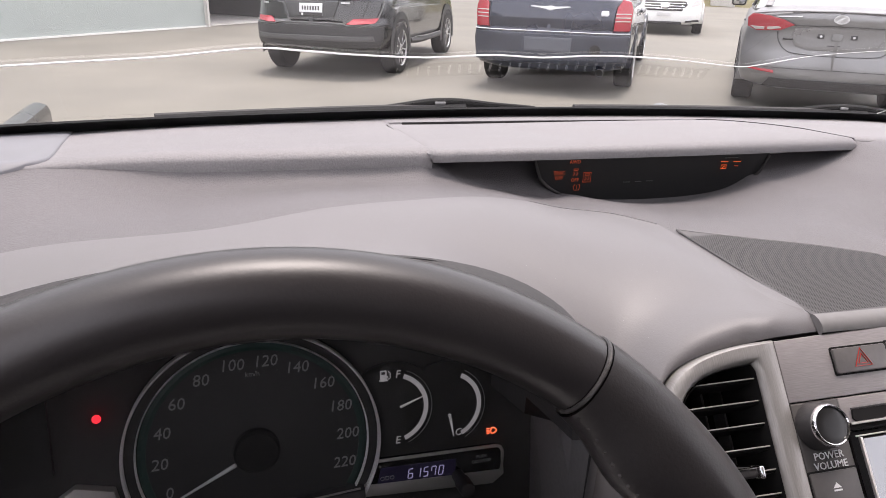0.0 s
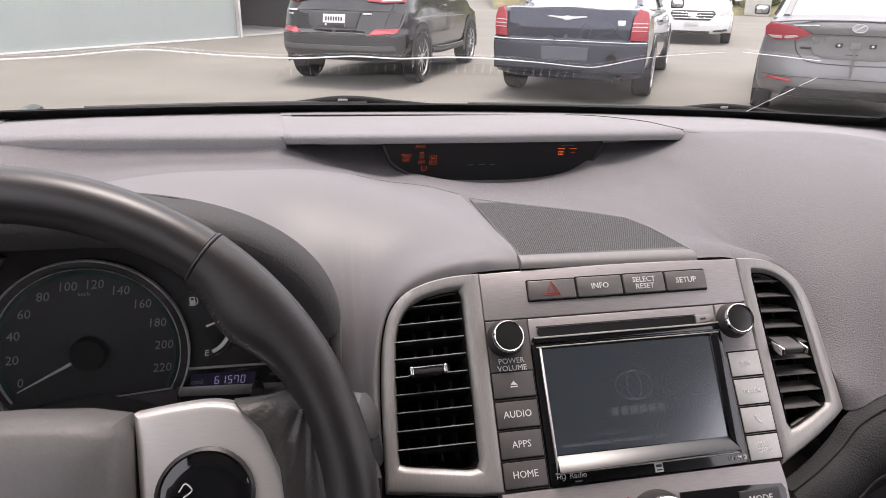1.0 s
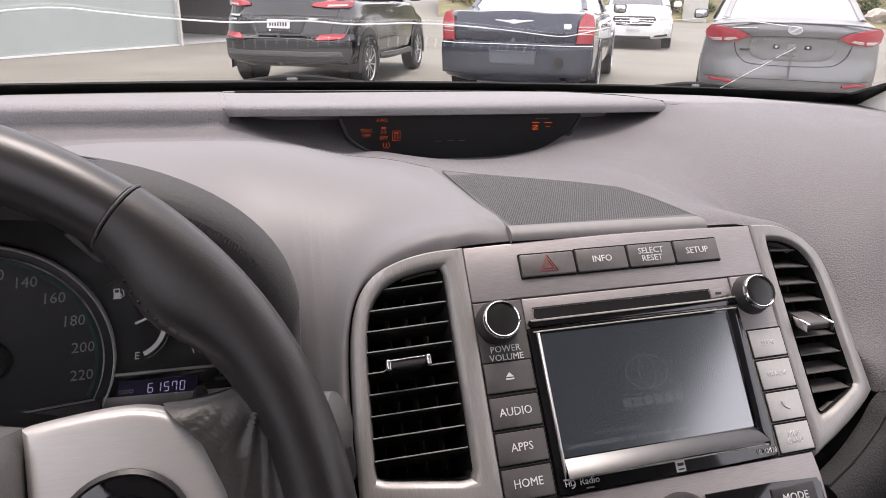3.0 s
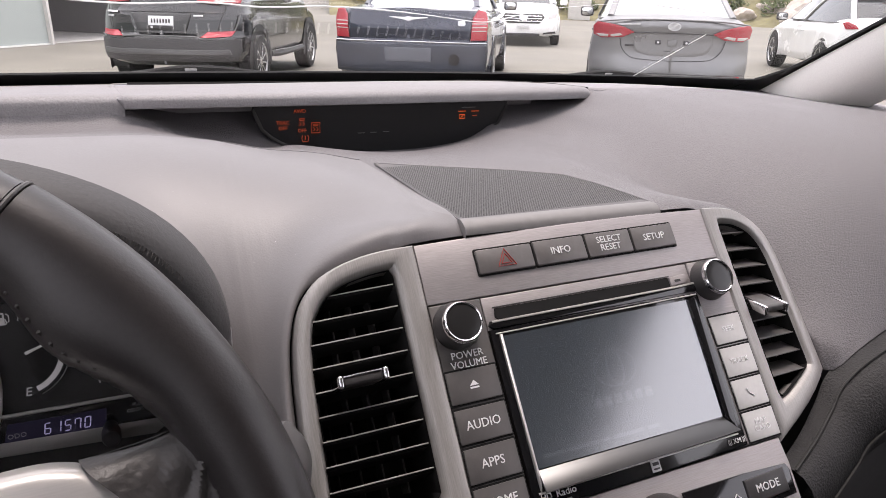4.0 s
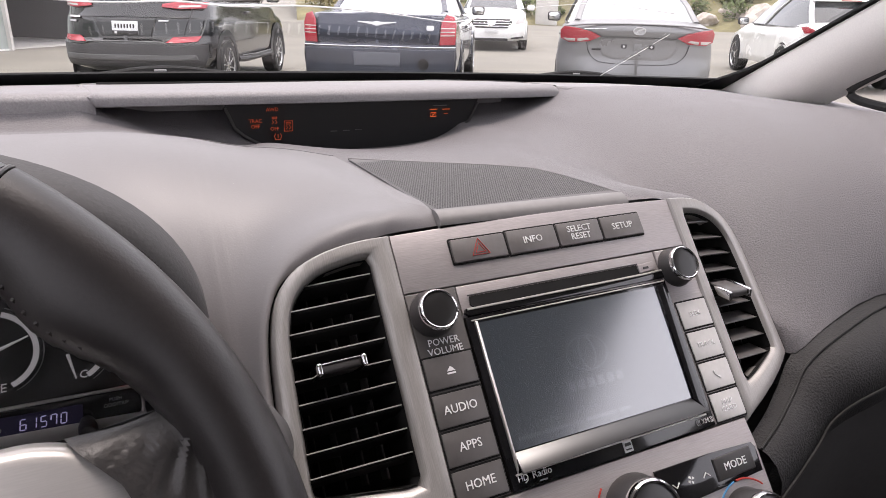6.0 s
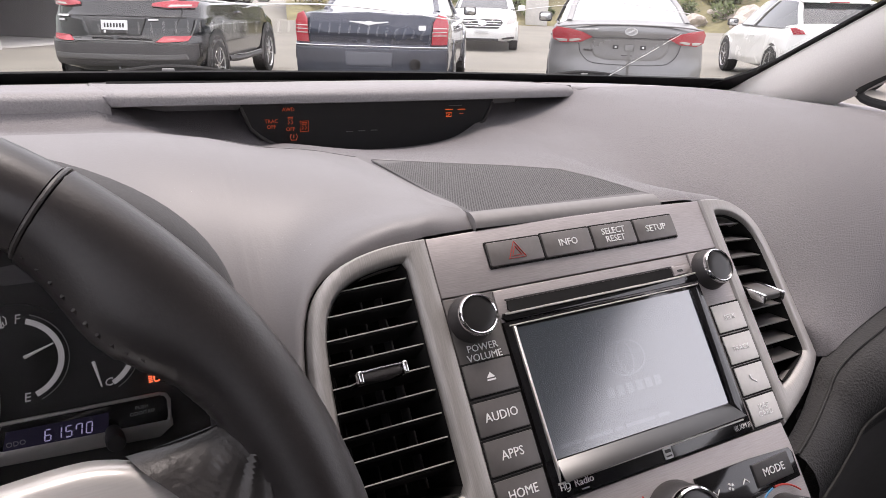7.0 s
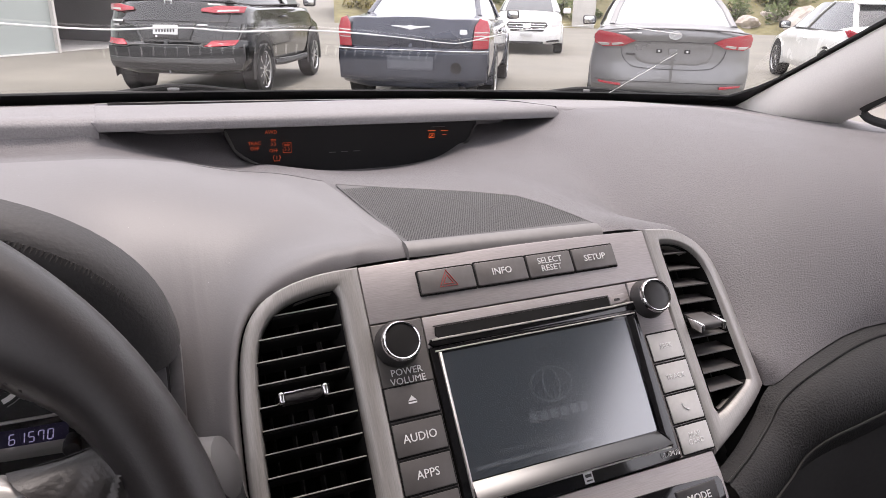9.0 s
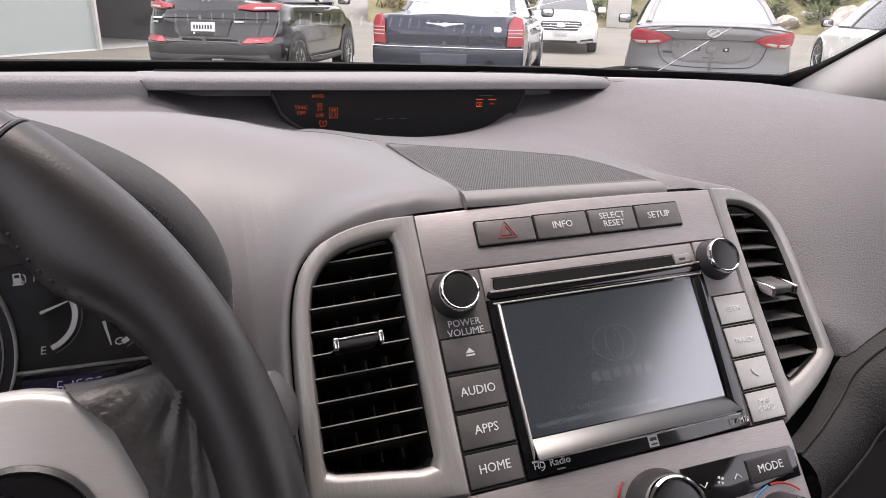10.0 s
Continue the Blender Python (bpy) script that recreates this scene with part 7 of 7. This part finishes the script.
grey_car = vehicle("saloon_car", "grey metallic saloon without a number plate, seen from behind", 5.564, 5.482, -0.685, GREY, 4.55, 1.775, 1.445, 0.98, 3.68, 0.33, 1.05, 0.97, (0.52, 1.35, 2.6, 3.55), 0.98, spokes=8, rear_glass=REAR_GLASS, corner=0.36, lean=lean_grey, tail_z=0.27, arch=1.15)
for lamp in both(grey_car, "tail_lamp", [(0.41, 0.905), (0.54, 0.845), (0.76, 0.825), (0.855, 0.86), (0.865, 0.95), (0.82, 1.0), (0.66, 0.985), (0.52, 0.955)], LAMP_RED, -0.010, "swept red tail lamp with a clear foot"):
    sx = 1 if max(v.co.x for v in lamp.data.vertices) > 0 else -1
    for o in ([(0.53, 0.868), (0.63, 0.846), (0.665, 0.846), (0.665, 0.872), (0.56, 0.886)], [(0.69, 0.842), (0.78, 0.838), (0.83, 0.868), (0.69, 0.870)]):
        o = [(sx * x, z) for x, z in o]
        patch(lamp, "lamp_insert", o if sx > 0 else o[::-1], LAMP_CLEAR, -0.018, "clear lamp insert")
    strip([(sx * 0.678, tail_plan(grey_car, 0.678, z) - 0.016, z) for z in (0.835, 0.91, 0.985)], 0.004, DARK, lamp, "lamp_gap")
    strip([(sx * x, tail_plan(grey_car, x, z) - 0.014, z) for x, z in ((0.40, 0.905), (0.52, 0.960), (0.66, 0.992), (0.82, 1.005))], 0.004, DARK, lamp, "lamp_gap")
CREASE = mat("dark_grey_crease", (0.05, 0.05, 0.052), 0.4, metal=0.3)
strip([(x, tail_plan(grey_car, x, z) - 0.004, z) for x, z in ((-0.56, 0.835), (-0.535, 0.74), (-0.47, 0.665), (-0.36, 0.625), (0, 0.612), (0.36, 0.625), (0.47, 0.665), (0.535, 0.74), (0.56, 0.835))], 0.006, CREASE, grey_car, "lid_gap", label="dark gap round the boot lid")
patch(grey_car, "plate_recess", [(-0.26, 0.665), (0.26, 0.665), (0.37, 0.70), (0.425, 0.79), (0.40, 0.885), (-0.40, 0.885), (-0.425, 0.79), (-0.37, 0.70)], mat("grey_recess", (0.23, 0.23, 0.235), 0.32, metal=0.5), 0.004, "plateless boot recess")
# dark strip paints the shadow that the boot lip casts
strip(across(grey_car, 0.42, 0.905, -0.004), 0.007, CREASE, grey_car, "lip_painted_shadow", label="painted shadow line under the boot lip")
strip([(x, tail_plan(grey_car, x, z) - 0.004, z) for x, z in ((-0.80, 1.0), (-0.5, 1.035), (0, 1.045), (0.5, 1.035), (0.80, 1.0))], 0.016, GREY, grey_car, "boot_lip", label="grey boot lip")
part("emblem", join(lathe([(0.07, 0), (0.07, 0.012), (0.057, 0.012), (0.057, 0)], 28, (0, 0, 0), Matrix.Rotation(radians(90), 4, "X") @ Matrix.Diagonal((1, 0.62, 1, 1))),
                    box(0.105, 0.010, 0.016, (0, -0.006, 0), 0.003, 1, (0, -32, 0))), BADGE, grey_car, "chrome oval emblem").location = (0, tail_plan(grey_car, 0, 0.975) - 0.002, 0.975)
yb = tail_plan(grey_car, 0, 0.80)
for x in (-0.15, 0.15):
    part("bracket", box(0.065, 0.014, 0.045, (x, yb - 0.012, 0.805), 0.010, 2), CREASE, grey_car)
    part("bracket_screw", lathe([(0.012, 0), (0.012, 0.006), (0.006, 0.008), (0, 0.008)], 12, (x, yb - 0.018, 0.805), Matrix.Rotation(radians(90), 4, "X")), BADGE, grey_car)
part("bracket", box(0.10, 0.010, 0.075, (0, yb - 0.010, 0.80), 0.010, 2), mat("bracket_grey", (0.19, 0.19, 0.19), 0.5), grey_car)
part("bracket", box(0.12, 0.008, 0.010, (-0.02, yb - 0.006, 0.715), 0.003, 2), CREASE, grey_car)
patch(grey_car, "letter_bar", [(-0.60, 0.975), (-0.36, 0.985), (-0.36, 0.997), (-0.60, 0.987)], BADGE, -0.006)
patch(grey_car, "letter_bar", [(-0.50, 0.755), (-0.40, 0.755), (-0.40, 0.775), (-0.50, 0.775)], DARK, -0.010)
both(grey_car, "reflector", [(0.53, 0.415), (0.78, 0.43), (0.78, 0.455), (0.53, 0.445)], LAMP_RED, -0.008, "red bumper reflector")
patch(grey_car, "lower_bumper", [(-0.62, 0.27), (0.62, 0.27), (0.56, 0.365), (-0.56, 0.365)], PLASTIC, -0.008, "dark lower bumper")
strip(across(grey_car, 0.82, 0.475, -0.002), 0.005, CREASE, grey_car, "bumper_line")

# white saloon farther off, facing the camera
WHITE = mat("white_paint", (0.78, 0.78, 0.77), 0.25, spread=0.02, coat=0.7, blotch=0.03)
far_car = vehicle("saloon_car", "white saloon facing the lot, dark grille and slim lamps", 12.574, 18.827, 2.535, WHITE, 4.97, 1.83, 1.45, 1.1, 4.02, 0.34, 1.04, 0.99, (0.8, 1.55, 2.7, 3.6), 0.98, spokes=10)


def nose(parent, name, outline, material, depth, label="", bulge=0.12, L=4.97):
    bm = plate([(x, z) for x, z in outline], 0, 0.02, 0.005, 2)
    for v in bm.verts:
        x, z, h = v.co.x, v.co.y, v.co.z
        v.co = Vector((x, L + depth - bulge * (abs(x) / 0.9) ** 2 * 2 - max(0, z - 0.5) * 0.28 + h, z))
    bmesh.ops.recalc_face_normals(bm, faces=bm.faces)
    return part(name, bm, material, parent, label)


nose(far_car, "radiator_grille", [(-0.40, 0.56), (0.40, 0.56), (0.52, 0.70), (0.47, 0.78), (-0.47, 0.78), (-0.52, 0.70)], DARK, 0.06, "dark shield grille")
for z in (0.60, 0.66, 0.72):
    nose(far_car, "grille_bar", [(-0.46, z), (0.46, z), (0.46, z + 0.02), (-0.46, z + 0.02)], CHROME, 0.075)
nose(far_car, "badge", [(-0.09, 0.64), (0.09, 0.64), (0.11, 0.74), (-0.11, 0.74)], CHROME, 0.085, "chrome badge")
for s in (-1, 1):
    o = [(s * 0.60, 0.66), (s * 0.80, 0.70), (s * 0.84, 0.86), (s * 0.74, 0.86), (s * 0.62, 0.74)]
    nose(far_car, "headlamp", o if s > 0 else o[::-1], LAMP_CLEAR, 0.10, "slim clear headlamp", bulge=0.05)
    o = [(s * 0.50, 0.30), (s * 0.82, 0.33), (s * 0.80, 0.38), (s * 0.50, 0.34)]
    nose(far_car, "air_intake", o if s > 0 else o[::-1], DARK, 0.05, bulge=0.08)
nose(far_car, "number_plate", [(-0.16, 0.44), (0.16, 0.44), (0.16, 0.53), (-0.16, 0.53)], mat("plate_pale", (0.6, 0.6, 0.6), 0.5), 0.05, "pale number plate")
nose(far_car, "lower_grille", [(-0.42, 0.26), (0.42, 0.26), (0.42, 0.32), (-0.42, 0.32)], DARK, 0.05)

# white hatchback at the right
hatch = vehicle("hatchback_car", "white hatchback with a rear spoiler", 10.77, 5.98, -0.636, WHITE, 4.35, 1.80, 1.41, 0.85, 3.50, 0.33, 1.00, 0.91, (0.34, 0.86, 2.45, 3.30), 0.91, spokes=5, rear_glass=CAR_GLASS, arch=1.13)
both(hatch, "tail_lamp", [(0.68, 0.875), (0.82, 0.865), (0.87, 0.955), (0.81, 0.975), (0.71, 0.925)], LAMP_RED, 0.01, "red tail lamp")
part("spoiler", box(1.15, 0.24, 0.03, (0, 0.86, 1.375), 0.012, 2, (8, 0, 0)), WHITE, hatch, "white roof spoiler")
part("third_lamp", box(0.3, 0.02, 0.02, (0, 0.735, 1.362), 0.004, 2), LAMP_RED, hatch)

# ---- the building on the far side ----
WALL = mat("pale_green_metal_wall", (0.37, 0.41, 0.39), 0.55, spread=0.03, grain=4, blotch=0.05, blotch_scale=0.4)
CONCRETE = mat("pale_concrete", (0.55, 0.53, 0.5), 0.85, spread=0.08, grain=20, bump=0.2, bump_scale=60, blotch=0.1)
WALL_M = GROUND @ Matrix.Translation((-0.75, 17.3, 0)) @ Matrix.Rotation(math.atan2(3.5, 3.75), 4, "Z")
building = thing("garage_building", "pale green metal garage with a dark open bay", "building", WALL_M)
part("wall", box(26, 0.2, 4.6, (-13.0, 0.1, 2.3)), WALL, building)
for k in range(1):
    part("base_edge", box(26, 0.24, 0.035, (-13.0, 0.08, 0.015)), mat("white_base_edge", (0.75, 0.75, 0.72), 0.6), building)
part("wall", box(26, 0.2, 2.6, (13.0 + 3.0, 0.1, 3.6)), WALL, building)
# dark bay walls and ceiling: the shade indoors is put into their colour
part("bay_back", box(5.0, 0.1, 4.6, (2.0, 4.0, 2.3)), mat("shade_dark_back_wall", (0.10, 0.10, 0.098), 0.8), building)
part("bay_side", box(0.2, 4.0, 4.6, (-0.1, 2.1, 2.3)), mat("bay_shade_grey", (0.12, 0.12, 0.12), 0.8), building)
part("bay_side", box(0.2, 4.0, 4.6, (3.1, 2.1, 2.3)), mat("bay_shade_grey", (0.12, 0.12, 0.12), 0.8), building)
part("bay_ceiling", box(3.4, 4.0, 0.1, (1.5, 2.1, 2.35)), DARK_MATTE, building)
part("corner_post", box(0.06, 0.3, 4.6, (0.0, 0.05, 2.3)), CONCRETE, building)
part("roof", box(36, 8, 0.2, (-8, 3.9, 4.7)), mat("roof_grey", (0.3, 0.3, 0.3), 0.8), building)
part("bay_floor", box(3.0, 4.0, 0.04, (1.5, 2.1, 0.0)), CONCRETE, building)

# ---- far edge of the lot: block, bank, rocks and scrub ----
block = part("concrete_block", box(1.1, 0.7, 1.5, (0, 0, 0.75), 0.05, 2), CONCRETE)
block.matrix_world = GROUND @ Matrix.Translation((22.5, 29.0, 0)) @ Matrix.Rotation(-0.6, 4, "Z")
tagged(block, "upright pale concrete block at the lot's edge", "concrete block")
EARTH = mat("dry_grass_bank", (0.15, 0.135, 0.068), 0.95, spread=0.3, grain=3.0, bump=0.5, bump_scale=8, blotch=0.35, blotch_scale=0.35)
rows = []
random.seed(8)
for i in range(61):
    a = radians(-75 + 95 * i / 60)
    d = Vector((math.sin(radians(38) - a), math.cos(radians(38) - a), 0))
    row = []
    for r, z in ((36, -0.05), (38, 0.5), (41, 1.3), (46, 2.2), (56, 3.2), (80, 5.0)):
        row.append(d * (r + random.uniform(-0.8, 0.8)) + Vector((0, 0, z * random.uniform(0.75, 1.25) if z > 0 else z)))
    rows.append(row)
bank = part("grass_bank", grid(rows), EARTH)
bank.matrix_world = GROUND
tagged(bank, "dry grassy bank behind the parking lot", "bank", kind="structure")
ROCK = mat("pale_rock", (0.42, 0.37, 0.33), 0.9, spread=0.15, grain=6, bump=0.4, bump_scale=12, blotch=0.2)
for k in range(16):
    bm = bmesh.new()
    bmesh.ops.create_icosphere(bm, subdivisions=3, radius=1)
    ph = random.uniform(0, 50)
    for v in bm.verts:
        v.co *= 1 + 0.45 * noise.noise(v.co * 1.3 + Vector((ph, 0, 0))) + 0.15 * noise.noise(v.co * 4 + Vector((0, ph, 0)))
    s = random.uniform(0.35, 0.9)
    bmesh.ops.scale(bm, vec=(s * 1.4, s, s * 0.8), verts=bm.verts)
    rock = part("rock", bm, ROCK, angle=30)
    a = radians(random.uniform(40, 62))
    r = random.uniform(36, 40)
    rock.matrix_world = GROUND @ Matrix.Translation((r * math.sin(a), r * math.cos(a), 0.45)) @ Matrix.Rotation(random.uniform(0, 6), 4, "Z")
    tagged(rock, "pale weathered boulder on the grass bank", "rock", "boulders")
LEAF = mat("scrub_leaves", (0.075, 0.10, 0.03), 0.7, spread=0.2, grain=2, island=0.5)
LEAF_DRY = mat("dry_scrub_leaves", (0.20, 0.17, 0.06), 0.8, spread=0.2, grain=2, island=0.4)
BARK = mat("scrub_bark", (0.10, 0.08, 0.06), 0.9, spread=0.2, grain=10)


def bush(size, tall, leaves, seed):
    rnd = random.Random(seed)
    stems = []
    for k in range(6):
        a = rnd.uniform(0, 6.28)
        tip = Vector((math.cos(a) * size * rnd.uniform(0.3, 0.8), math.sin(a) * size * rnd.uniform(0.3, 0.8), tall * rnd.uniform(0.5, 0.9)))
        stems.append(tube([Vector((0, 0, -0.3)), tip * 0.5 + Vector((0, 0, 0.1)), tip], [0.06 * size, 0.04 * size, 0.015 * size], 5))
    verts, faces = [], []
    for k in range(leaves):
        a, b = rnd.uniform(0, 6.283), rnd.random()
        rad = size * math.sqrt(rnd.random()) * (0.75 + 0.35 * math.sin(3 * a + seed))
        p = Vector((math.cos(a) * rad, math.sin(a) * rad, tall * (0.1 + 0.9 * b) * (1 - 0.45 * (rad / size) ** 2)))
        u = Vector((rnd.gauss(0, 1), rnd.gauss(0, 1), rnd.gauss(0, 1))).normalized()
        v = u.orthogonal().normalized()
        s = rnd.uniform(0.06, 0.16)
        n = len(verts)
        verts += [p - u * s, p + v * s * 0.5, p + u * s, p - v * s * 0.5]
        faces.append((n, n + 1, n + 2, n + 3))
    return stems, verts, faces


for k in range(80):
    near = k % 4 == 0
    a = radians(20 + 52 * (k + random.uniform(-0.5, 0.5)) / 79)
    r = random.uniform(37.5, 40) if near else random.uniform(41, 56)
    size = random.uniform(0.5, 1.0) if near else random.uniform(1.4, 3.0)
    stems, verts, faces = bush(size, size * random.uniform(0.8, 1.6), 420 if near else 900, k)
    b = thing("shrub", "loose scrubby shrub on the grass bank", "shrub", GROUND @ Matrix.Translation((r * math.sin(a), r * math.cos(a), 0.3 + 0.14 * (r - 37))), "scrub on the bank")
    part("stems", join(*stems), BARK, b)
    me = bpy.data.meshes.new("foliage")
    me.from_pydata([tuple(v) for v in verts], [], faces)
    me.materials.append(LEAF_DRY if k % 5 == 0 else LEAF)
    new("foliage", me).parent = b
